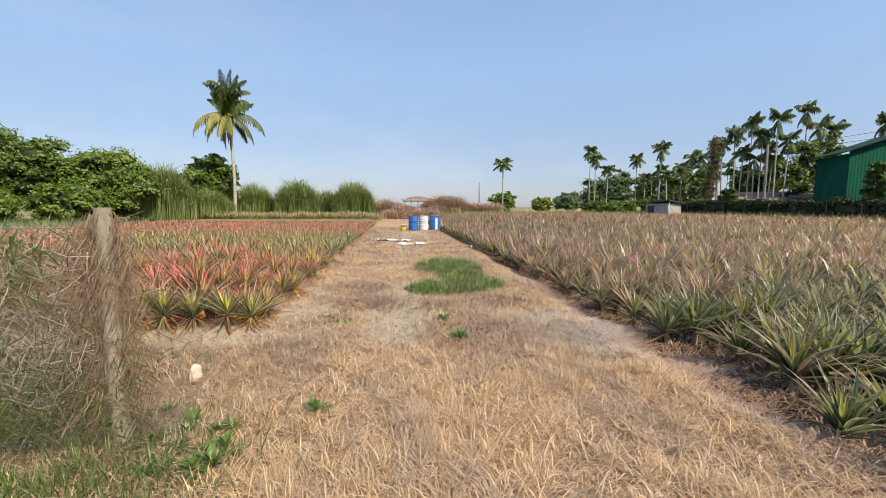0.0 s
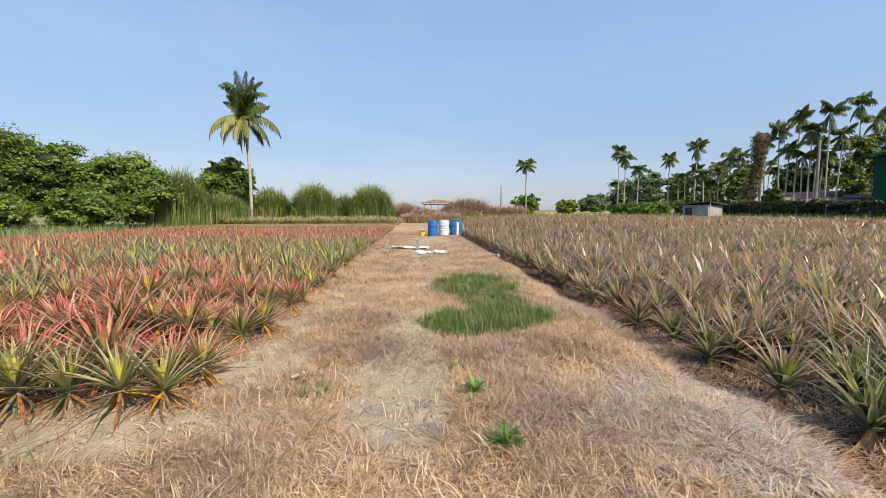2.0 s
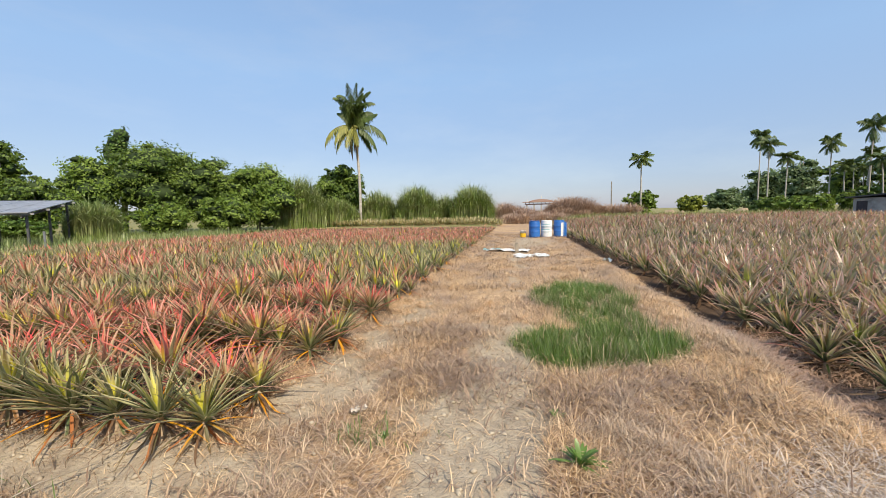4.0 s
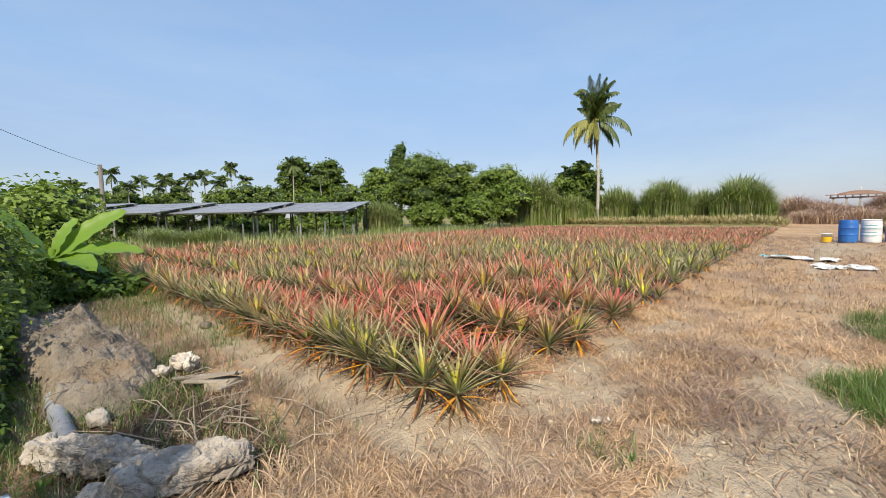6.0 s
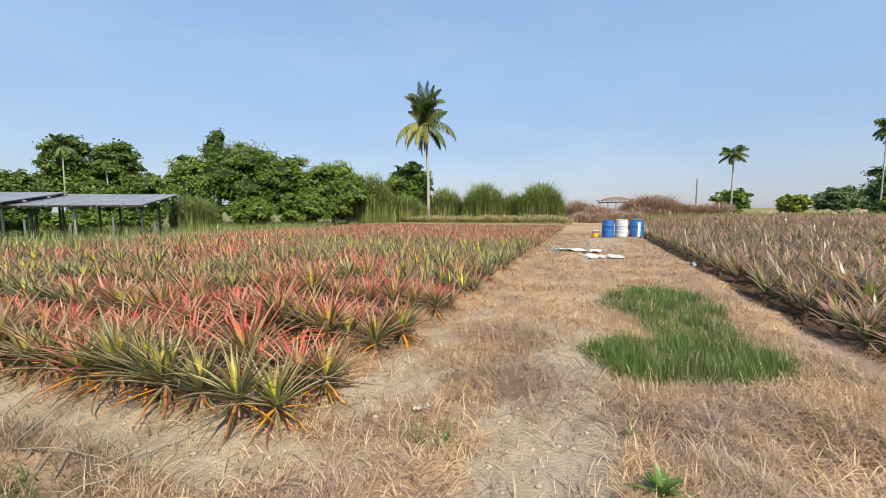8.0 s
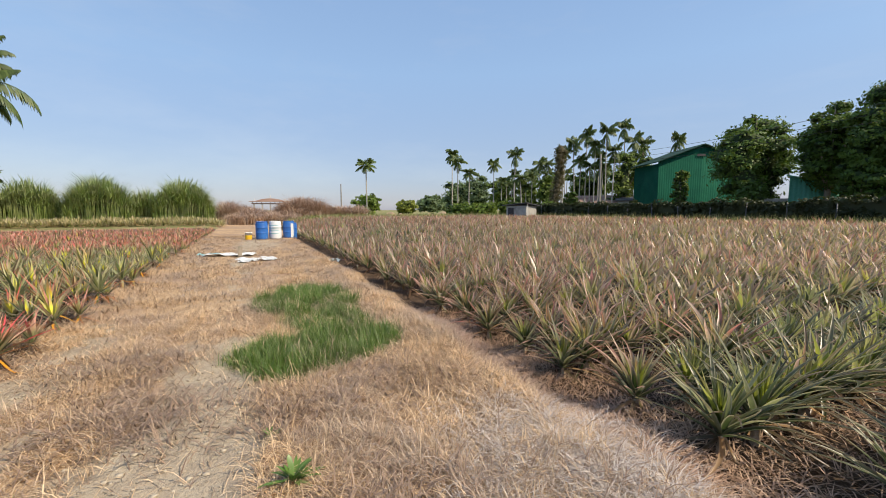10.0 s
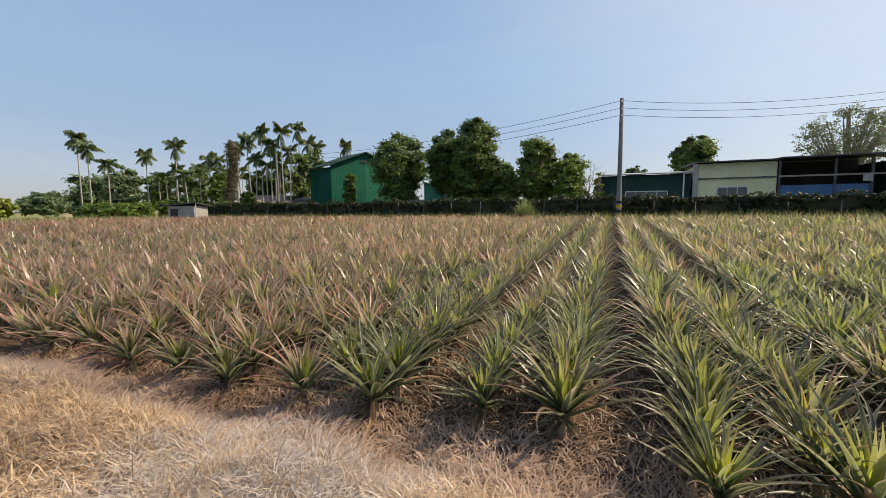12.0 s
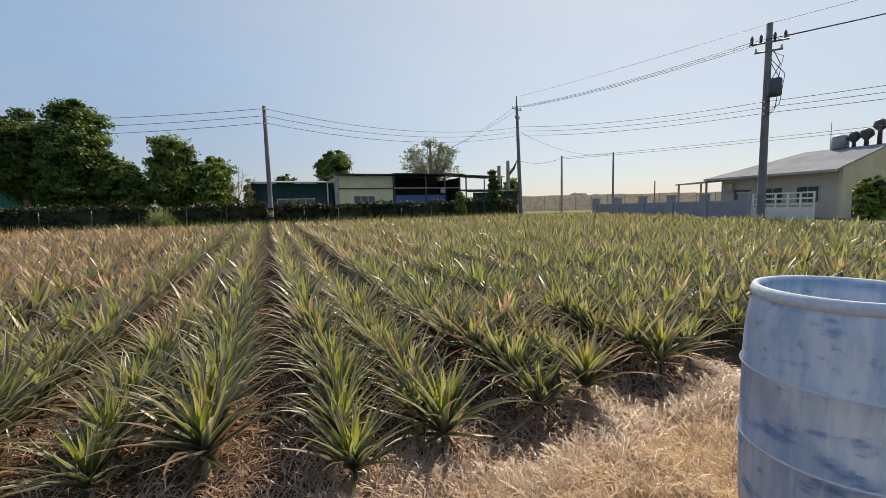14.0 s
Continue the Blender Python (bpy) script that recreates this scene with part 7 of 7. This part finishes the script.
def drum(where, r, h, mat, label, open_top=False, z=0.0, turn=0.0, bands=()):
    ob = thing("plastic_drum", (where[0], where[1], float(gh(*where)) + z), label, "plastic drum", "drums on the track", turn)
    prof = [(0.001, 0.0), (r * 0.9, 0.0), (r * 0.97, 0.02 * h), (r * 0.985, 0.08 * h), (r * 1.0, 0.3 * h), (r * 1.0, 0.335 * h), (r * 1.018, 0.345 * h), (r * 1.018, 0.36 * h), (r * 1.0, 0.37 * h), (r * 1.0, 0.645 * h), (r * 1.018, 0.655 * h), (r * 1.018, 0.67 * h), (r * 1.0, 0.68 * h), (r * 0.98, 0.84 * h), (r * 0.945, 0.915 * h), (r * 0.90, 0.955 * h)]
    if open_top:
        body = prof + [(r * 0.87, 0.985 * h), (r * 0.84, 0.985 * h), (r * 0.87, 0.9 * h), (r * 0.955, 0.7 * h), (r * 0.96, 0.1 * h), (0.001, 0.06 * h)]
    else:
        body = prof + [(r * 0.88, h * 0.985), (r * 0.8, h * 0.97), (0.001, h * 0.965)]
    part("body", lathe(body, 48), mat, ob, smooth=True)
    part("rim", lathe([(r * 0.89, 0.95 * h), (r * 0.935, 0.955 * h), (r * 0.945, 0.975 * h), (r * 0.92, h), (r * 0.87, h), (r * 0.85, 0.985 * h), (r * 0.87, 0.962 * h), (r * 0.89, 0.95 * h)], 48), CHALK if open_top else mat, ob, "rolled rim", smooth=True)
    if open_top:
        for q in (0.352, 0.662):
            part("raised_band", lathe([(r * 1.017, (q - 0.006) * h), (r * 1.026, (q - 0.003) * h), (r * 1.026, (q + 0.003) * h), (r * 1.017, (q + 0.006) * h)], 48), CHALK, ob, "whitened raised band", True)
    if not open_top:
        for q in (-0.5, 0.5):
            bm = lathe([(0.001, 0), (0.035, 0), (0.035, 0.025), (0.001, 0.025)], 12)
            bmesh.ops.translate(bm, verts=bm.verts, vec=(q * r, 0, h * 0.966))
            part("bung", bm, WHITE, ob, "screw bung", True)
    for a0, a1, z0, z1, m, lab in bands:
        bm = bmesh.new()
        n = 14
        lo = [bm.verts.new((r * 1.022 * math.cos(a0 + (a1 - a0) * i / n), r * 1.022 * math.sin(a0 + (a1 - a0) * i / n), z0 * h)) for i in range(n + 1)]
        hi = [bm.verts.new((r * 1.022 * math.cos(a0 + (a1 - a0) * i / n), r * 1.022 * math.sin(a0 + (a1 - a0) * i / n), z1 * h)) for i in range(n + 1)]
        for i in range(n):
            bm.faces.new((lo[i], lo[i + 1], hi[i + 1], hi[i]))
        part("label_band", bm, m, ob, lab)
    return ob


drum((1.06, 26.3), 0.30, 0.92, BLUE_DRUM, "closed blue plastic drum standing on the track")
drum((1.72, 26.5), 0.31, 0.93, WHITE_DRUM, "white plastic drum with faint blue bands", bands=[(3.6, 5.2, z, z + 0.03, SACK_BLUE, "faint blue line") for z in (0.3, 0.45, 0.6, 0.75)])
drum((2.42, 26.7), 0.30, 0.92, BLUE_DRUM, "blue plastic drum with a pale streak", bands=[(4.95, 5.5, 0.03, 0.85, WHITE_DRUM, "pale streak")])
drum((2.62, 27.5), 0.30, 0.9, BLUE_DRUM, "blue plastic drum behind others")
drum((1.60, 0.33), 0.36, 1.12, DRUM_WORN, "sun-bleached open blue drum by the pineapple rows", True)


def bucket():
    w = (0.42, 25.9)
    ob = thing("paint_bucket", (*w, float(gh(*w))), "small white bucket with a yellow label", "bucket")
    part("pail", lathe([(0.001, 0), (0.145, 0), (0.17, 0.36), (0.185, 0.36), (0.185, 0.385), (0.16, 0.385), (0.135, 0.03), (0.001, 0.03)], 24), WHITE, ob, smooth=True)
    part("label_band", lathe([(0.151, 0.03), (0.168, 0.25)], 24), YELLOW_LABEL, ob, "yellow and orange label", smooth=True)
    t = thing("wooden_block", (0.15, 17.9, 0.0), "short pale wooden stake", "stake")
    part("shaft", box(-0.06, 0.06, -0.05, 0.05, 0, 0.35, 0.01), WOOD_OLD, t)


bucket()


def sheet(name, where, size, mat, label, category, seed, rise=0.06, turn=0.0, rough=3.0, nx=26, ny=12, lift_z=0.01):
    """A crumpled sheet that lies on the ground, with thickness."""
    ob = thing(name, (where[0], where[1], float(gh(*where)) + lift_z), label, category, turn=turn)
    v = []
    for layer in (0.0, -0.006):
        for j in range(ny + 1):
            for i in range(nx + 1):
                u, q = i / nx - 0.5, j / ny - 0.5
                wob = noise.noise((u * 3 + seed, q * 2, seed)) * 0.3
                z = rise * max(0.0, noise.noise((u * rough * 2, q * rough, seed * 1.3)) + 0.35) + rise * 0.35 * abs(noise.noise((u * 9, q * 9, seed)))
                v.append(((u + 0.12 * wob) * size[0], (q + wob * 0.8) * size[1], max(0.008, z) + layer))
    f, k = [], (nx + 1) * (ny + 1)
    for j in range(ny):
        for i in range(nx):
            a = j * (nx + 1) + i
            f += [(a, a + 1, a + nx + 2, a + nx + 1), (k + a, k + a + nx + 1, k + a + nx + 2, k + a + 1)]
    mesh_part("cloth", raw("cloth", v, f, mat, smooth=True), ob)
    return ob


sheet("empty_sack", (-0.15, 18.3), (1.5, 0.8), SACK_WHITE, "flattened white woven sack on the track", "sack", 1.7, 0.07, -12)
sheet("empty_sack", (-0.75, 18.6), (0.7, 0.6), SACK_BLUE, "crumpled teal woven sack on the track", "sack", 3.1, 0.07, 20)
sheet("empty_sack", (0.62, 16.7), (1.1, 0.75), SACK_WHITE, "crumpled white woven sack on straw", "sack", 5.2, 0.07, 8)
sheet("empty_sack", (0.4, 16.2), (0.5, 0.4), SACK_WHITE, "small white scrap of sacking", "sack", 6.4, 0.07, 35)
sheet("plastic_film", (2.72, 15.6), (0.4, 0.3), FILM, "scrap of pale plastic film at the bed edge", "litter", 2.2, 0.1)
sheet("paper_scrap", (-0.94, 5.69), (0.13, 0.07), RAG, "small pale scrap on the straw", "litter", 4.4, 0.03, 40)
sheet("plastic_bag", (-3.05, 2.66), (0.4, 0.3), FILM, "clear plastic bag among weeds", "litter", 7.7, 0.16, 15)

# ---- rubble, pipe and scrap by the fence ----


def rock(name, where, size, label, category, seed, mat, turn=0.0, tilt=0.0, sink=0.15, z=0.0, detail=4, lumps=0.3):
    bm = bmesh.new()
    bmesh.ops.create_icosphere(bm, subdivisions=detail, radius=1)
    for v in bm.verts:
        p = v.co.copy()
        c = Vector([math.copysign(abs(q) ** 0.72, q) for q in p])
        g = Vector((c.x * size[0], c.y * size[1], c.z * size[2])) * 0.5
        fine = 0.32 / max(0.12, min(size))
        k = noise.noise(p * 1.7 + Vector((seed, 0, 0))) + 0.6 * noise.noise(g * 9 * fine + Vector((0, seed, 0))) + 0.38 * noise.noise(g * 24 * fine + Vector((0, 0, seed))) + 0.2 * noise.noise(g * 60 * fine + Vector((seed, seed, 0)))
        k -= 0.9 * max(0, 0.1 - abs(noise.noise(g * 7 + Vector((seed, 1, 0))))) / 0.1
        way = Vector((p.x / size[0], p.y / size[1], p.z / size[2])).normalized()
        v.co = g + way * (lumps * k * min(size[0], size[1], size[2]) * 0.5)
    bmesh.ops.rotate(bm, verts=bm.verts, cent=(0, 0, 0), matrix=Matrix.Rotation(radians(tilt), 3, "Y"))
    low = min(v.co.z for v in bm.verts)
    bmesh.ops.translate(bm, verts=bm.verts, vec=(0, 0, -low - sink * size[2]))
    ob = part(name, bm, mat, None, smooth=detail < 5)
    ob.matrix_world = Matrix.Translation((where[0], where[1], float(gh(*where)) + z)) @ Matrix.Rotation(radians(turn), 4, "Z")
    return tagged(ob, label, category)


PALE_STONE = plain("pale_limestone", (0.66, 0.58, 0.48), (0.50, 0.42, 0.33), 9, 60, 0.9, relief=0.6)
MOUND = plain("grey_dried_mud", (0.14, 0.122, 0.098), (0.26, 0.228, 0.186), 2.5, 28, 0.95, relief=0.9, depth=0.03, dirt=(0.2, 0.15, 0.1))
rock("concrete_lump", (-2.98, 3.2), (1.0, 0.2, 0.17), "long broken lump of pale concrete", "rubble", 3.3, CONCRETE, 30, 0, 0.1, 0.03, 6, 0.4)
rock("concrete_lump", (-2.42, 3.54), (0.7, 0.34, 0.16), "cracked slab of pale concrete on the ground", "rubble", 6.1, CONCRETE, 75, 5, 0.15, 0.0, 6, 0.42)
rock("concrete_lump", (-2.5, 3.22), (0.42, 0.3, 0.12), "flat broken piece of concrete", "rubble", 8.6, CONCRETE, 20, 0, 0.3, 0.0, 5, 0.42)


def mound_top(x, y):
    """Height of the dried mud about the heap's middle: a steep-sided ridge, highest at its far end."""
    u, q = x / 1.7, (y - 0.08 * math.sin(x * 2.1)) / (0.5 + 0.06 * math.sin(x * 3.7 + 1))
    rim = max(0.0, 1 - abs(u) ** 3.2 - abs(q) ** 2.8 + 0.28 * noise.noise((x * 1.9, y * 2.6, 3)))
    p = Vector((x, y, 0.4))
    rough = noise.noise(p * 4) * 0.5 + noise.noise(p * 10) * 0.3 + noise.noise(p * 24) * 0.2
    brow = 0.12 * math.exp(-((x + 0.95 + 0.25 * y) / 0.28) ** 2) - 0.1 * math.exp(-((x + 0.5 + 0.2 * y) / 0.16) ** 2) * smooth(-0.3, 0.2, y)
    return min(1.0, rim * 1.6) ** 0.6 * (0.27 - 0.05 * u + 0.1 * noise.noise((x * 1.3 + 5, y * 2, 1)) + 0.22 * rough + brow) * (1.0 - 0.25 * smooth(-0.1, 0.5, y))


def mud_mound():
    """A heap of dried mud with dead stalks lying over it."""
    nx, ny, hx, hy = 170, 70, 1.8, 0.68
    cx, cy = -5.35, 3.4
    v = []
    for j in range(ny + 1):
        for i in range(nx + 1):
            x, y = (i / nx * 2 - 1) * hx, (j / ny * 2 - 1) * hy
            v.append((x, y, float(gh(cx + x, cy + y)) - 0.06 + mound_top(x, y)))
    f = [(j * (nx + 1) + i, j * (nx + 1) + i + 1, (j + 1) * (nx + 1) + i + 1, (j + 1) * (nx + 1) + i) for j in range(ny) for i in range(nx)]
    ob = thing("mud_mound", (cx, cy, 0), "heap of cracked grey dried mud under dead stalks", "earth heap")
    mesh_part("earth", raw("earth", v, f, MOUND), ob)
    rng = np.random.default_rng(77)
    xy = np.stack([rng.uniform(-1.5, 1.75, 1300), rng.normal(0.2, 0.26, 1300)], 1)
    z = np.array([float(gh(cx + x, cy + y)) - 0.06 + mound_top(x, y) for x, y in xy])
    me = blades("straw_cover", xy, (0.07, 0.22), (0.0014, 0.003), (0.85, 1.05), STRAW_GREY, rng, z)
    tagged(mesh_part("straw_cover", me, ob, "tangled dead grass stalks"), kind="stuff")


mud_mound()
rock("stone", (-1.74, 3.64), (0.10, 0.07, 0.18), "small pale pointed stone standing in straw", "stone", 5.5, PALE_STONE, 30, 0, 0.15, 0, 4)
rock("clod", (-5.9, 4.74), (0.18, 0.12, 0.1), "small dark clod on bare earth", "stone", 1.2, MOUND, 10, 0, 0.1, 0, 3)
rock("stone", (-3.62, 3.32), (0.17, 0.13, 0.11), "grey stone beside a pipe", "stone", 9.2, CONCRETE, 0, 0, 0.15, 0, 3)
RR = np.random.default_rng(14)
for k in range(16):
    rock("pebble", (-0.66 + RR.normal(0, 0.22), 6.75 + RR.normal(0, 0.2)), (RR.uniform(0.03, 0.07), RR.uniform(0.03, 0.06), 0.025), "small pale clods on the track", "stone", float(k), EARTH, float(RR.uniform(0, 180)), 0, 0.25, 0, 2)


def clods():
    """Small crumbs of dry earth strewn over the bare stretches, one mass."""
    rng = np.random.default_rng(61)
    p = np.stack([rng.uniform(-4.5, 1.4, 9000), rng.uniform(3.6, 9.5, 9000)], 1)
    p = p[rng.random(len(p)) < 0.06 + 0.6 * bare_at(p[:, 0], p[:, 1])]
    n = len(p)
    bm = bmesh.new()
    bmesh.ops.create_icosphere(bm, subdivisions=1, radius=1)
    v = np.array([q.co[:] for q in bm.verts])
    f = np.array([[q.index for q in face.verts] for face in bm.faces])
    bm.free()
    size = rng.gamma(2.0, 0.004, n).clip(0.003, 0.022)
    w = v[None] * (size[:, None] * rng.uniform(0.6, 1.4, (n, len(v))))[:, :, None] * np.array([1.2, 1.0, 0.7])
    w = w + np.concatenate([p, gh(p[:, 0], p[:, 1])[:, None] + 0.002], 1)[:, None]
    mass("earth_crumbs", raw("earth_crumbs", w.reshape(-1, 3), (f[None] + (np.arange(n) * len(v))[:, None, None]).reshape(-1, 3), CRUMB), "crumbs of pale dry earth on bare ground", "earth crumbs")


CRUMB = plain("pale_dry_crumbs", (0.46, 0.40, 0.31), (0.33, 0.27, 0.2), 3, 60, 0.95)
clods()


def rubble_pipe():
    ob = thing("drain_pipe", (-3.5, 3.12, float(gh(-3.5, 3.12))), "old grey plastic pipe end lying by rubble", "pipe")
    n, v, f = 20, [], []
    pts = np.array([(0.16, 0.02, 0.05), (-0.4, 0.01, 0.08), (-1.0, 0.02, 0.14), (-1.7, 0.06, 0.22)])
    vo, fo = tube(pts, [0.056, 0.057, 0.057, 0.057], n, False)
    vi, fi = tube(pts, [0.05] * 4, n, False)
    v, f = joined([(vo, fo), (vi, fi[:, ::-1])])
    f = np.concatenate([f, [(j, (j + 1) % n, len(vo) + (j + 1) % n, len(vo) + j) for j in range(n)]])
    mesh_part("barrel", raw("barrel", v, f, PIPE, smooth=True), ob)
    vc, fc = tube([(-0.52, 0.012, 0.092), (-0.66, 0.014, 0.106)], [0.064, 0.064], n, False)
    mesh_part("collar", raw("collar", vc, fc, PIPE, smooth=True), ob, "thicker pipe collar")


rubble_pipe()


def scrap_pile():
    rock("crumpled_wrap", (-4.3, 4.05), (0.22, 0.17, 0.13), "crumpled white wrapping on a scrap pile", "litter", 7.1, RAG, 20, 0, 0.1, 0.02, 5, 0.65)
    rock("crumpled_wrap", (-4.25, 3.85), (0.14, 0.12, 0.08), "small crumpled white wrapping", "litter", 3.9, RAG, 60, 0, 0.1, 0, 4, 0.65)
    ob = thing("broken_crate", (-3.75, 4.12, float(gh(-3.75, 4.12))), "broken weathered wooden slats in a heap", "crate", turn=35)
    for i, (x, y, a, ln, z) in enumerate(((0, 0, 8, 0.42, 0.10), (0.02, 0.07, 8, 0.4, 0.09), (-0.02, -0.07, 9, 0.38, 0.08), (0.2, -0.05, 80, 0.26, 0.05), (-0.22, 0.02, 60, 0.3, 0.08))):
        bm = box(-ln / 2, ln / 2, -0.026, 0.026, -0.008, 0.008, 0.002)
        bmesh.ops.rotate(bm, verts=bm.verts, cent=(0, 0, 0), matrix=Matrix.Rotation(radians(a), 3, "Z") @ Matrix.Rotation(radians(-8 + 5 * i), 3, "Y"))
        bmesh.ops.translate(bm, verts=bm.verts, vec=(x, y, z))
        part("slat", bm, WOOD_OLD, ob)
    part("block", box(-0.02, 0.2, -0.1, 0.1, 0, 0.07, 0.006), WOOD_OLD, ob)
    rng = np.random.default_rng(15)
    for k in range(46):
        x, y = rng.uniform(-4.4, -2.1), rng.uniform(3.3, 4.4)
        a, ln = rng.uniform(0, 6.28), rng.uniform(0.25, 0.8)
        z = float(gh(x, y))
        p = [(0, 0, 0.01), (math.cos(a) * ln / 2, math.sin(a) * ln / 2, 0.05 + 0.05 * rng.random()), (math.cos(a) * ln, math.sin(a) * ln, 0.02 + 0.12 * rng.random())]
        v, f = tube(p, [0.0055, 0.0045, 0.0025], 5, False)
        t = thing("twig", (x, y, z), "dry brown twig lying in straw", "twig", "twigs by the rubble")
        mesh_part("stick", raw("stick", v, f, WOOD_OLD), t)


scrap_pile()

# ---- fence at the start of the track ----


def fence():
    ob = thing("wire_fence", (-1.7, 2.63, 0), "rusted chain-link fence hung with dry creeper", "fence", turn=180)
    rng = np.random.default_rng(33)
    v, f = tube([(0, 0, -0.1), (0.01, 0.01, 0.7), (0.02, 0.0, 1.5)], [0.055, 0.05, 0.044], 9)
    mesh_part("post", raw("post", v, f, WOOD_OLD, smooth=True), ob, "weathered grey fence post")
    w, h, gap = 1.0, 1.35, 0.085
    pieces = []
    for k in np.arange(-h, w, gap):
        for sgn in (1, -1):
            a = (k, 0.0) if sgn > 0 else (k, h)
            t0, t1 = max(0, -k), min(h, w - k)
            if t1 - t0 < 0.05:
                continue
            p = [(k + t, 0.004 * sgn, 0.05 + (t if sgn > 0 else h - t)) for t in (t0, t1)]
            pieces.append(tube(p, 0.002, 3, False))
    v, f = joined(pieces)
    mesh_part("wire_mesh", raw("wire_mesh", v, f, STEEL), ob, "thin chain-link wire")
    for z in (0.08, 1.38):
        v, f = tube([(0, 0, z), (w, 0, z)], 0.004, 5, False)
        mesh_part("rail_wire", raw("rail_wire", v, f, STEEL), ob)
    def strands(name, n, x, z, length, half, swing, label, mat):
        a, ln = rng.normal(0, swing, n), rng.uniform(*length, n)
        y = rng.normal(0, 0.05, n)
        rows = []
        for t in (0.0, 0.35, 0.7, 1.0):
            b = a + 0.9 * np.sin(t * 3 + a * 5) * t
            c = np.stack([x + np.sin(b) * ln * t, y + 0.03 * np.sin(t * 5 + a * 9), z - np.cos(b) * ln * t], 1)
            side = np.stack([np.cos(b), 0 * b, np.sin(b)], 1) * (half * (1.1 - 0.7 * t))
            rows += [c - side, c + side]
        v = np.stack(rows, 1).reshape(-1, 3)
        v[:, 2] = np.maximum(v[:, 2], 0.03)
        f = np.array([(0, 1, 3, 2), (2, 3, 5, 4), (4, 5, 7, 6)])
        mesh_part(name, raw(name, v, (f[None] + (np.arange(n) * 8)[:, None, None]).reshape(-1, 4), mat), ob, label)

    n = 1500
    z = rng.uniform(0.1, 1.48, n)
    strands("dry_creeper", n, rng.normal(0.03, 0.075, n) + 0.1 * (1.5 - z) * rng.normal(0, 1, n), z, (0.12, 0.5), 0.0022, 0.35, "tangled dead creeper stems on the post", STRAW_GREY)
    n = 1500
    strands("dry_creeper", n, rng.uniform(0.05, 0.98, n), rng.uniform(0.12, 1.36, n), (0.12, 0.5), 0.0017, 1.0, "thin dead creeper on the mesh", STRAW_GREY)
    n = 520
    strands("dry_creeper", n, rng.uniform(0.05, 0.98, n), rng.uniform(0.3, 1.3, n), (0.1, 0.4), 0.0022, 1.2, "bleached dead creeper on the mesh", STRAW_WHITE)
    n = 700
    strands("green_creeper", n, rng.uniform(-0.05, 0.98, n), rng.beta(1.2, 2.6, n) * 0.9 + 0.1, (0.12, 0.4), 0.0036, 1.2, "green creeper at the foot of the mesh", GRASS)
    n = 160
    strands("green_creeper", n, rng.uniform(0.3, 0.98, n), rng.uniform(1.0, 1.4, n), (0.1, 0.3), 0.006, 1.2, "green creeper over the top of the mesh", GRASS)


fence()

# ---- banana plant ----


def banana():
    rng = np.random.default_rng(40)
    ob = thing("banana_plant", (-10.4, 3.6, 0.0), "young banana plant with broad bright leaves", "banana plant")
    v, f = tube([(0, 0, 0), (0.03, 0, 0.5), (0.0, 0.02, 1.0)], [0.12, 0.1, 0.06], 9)
    mesh_part("stem", raw("stem", v, f, BANANA, smooth=True), ob)
    for ang, up, ln, w, bend, roll in ((1.5, 0.8, 1.5, 0.24, 0.35, 0.75), (1.3, 0.3, 1.45, 0.22, 0.6, 0.5), (-1.5, 1.05, 1.5, 0.26, 0.5, -0.6), (-1.2, 0.6, 1.2, 0.24, 1.0, -0.3), (0.5, 0.2, 1.1, 0.24, 0.9, 0.3), (1.8, 1.25, 0.9, 0.16, 0.5, 0.6), (-0.6, 0.3, 1.1, 0.24, 1.0, -0.2), (1.6, -0.2, 1.0, 0.22, 0.6, 0.6), (1.0, 0.55, 0.9, 0.2, 1.1, 0.4), (-2.2, 0.4, 1.2, 0.22, 1.0, -0.3)):
        rows, m = [], 14
        x, z = 0.0, 0.0
        cr, sr = math.cos(roll), math.sin(roll)
        for i in range(m + 1):
            t = i / m
            e = up - bend * t ** 1.5
            if i:
                x += math.cos(e) * ln / m
                z += math.sin(e) * ln / m
            q = w * (0.12 if t < 0.1 else math.sin(math.pi * min(1, 0.12 + 0.87 * t)) ** 0.55) * (1 if t < 0.97 else 0.4)
            wv = 0.02 * math.sin(i * 2.1)
            for off, cup in ((-1, 0.22), (-0.5, 0.14), (0, 0), (0.5, 0.14), (1, 0.22)):
                y, h = off * q, cup * q + wv * off
                rows.append((x - h * math.sin(e) * 0.5, y * cr - h * sr, z + y * sr + h * cr))
        f = [(i * 5 + k, i * 5 + k + 1, i * 5 + k + 6, i * 5 + k + 5) for i in range(m) for k in range(4)]
        v, f = turned((np.array(rows), np.array(f)), ang, (0, 0, 0.8))
        v[:, 2] = np.maximum(v[:, 2], 0.05)
        mesh_part("leaf", raw("leaf", v, f, BANANA, smooth=True), ob)


banana()
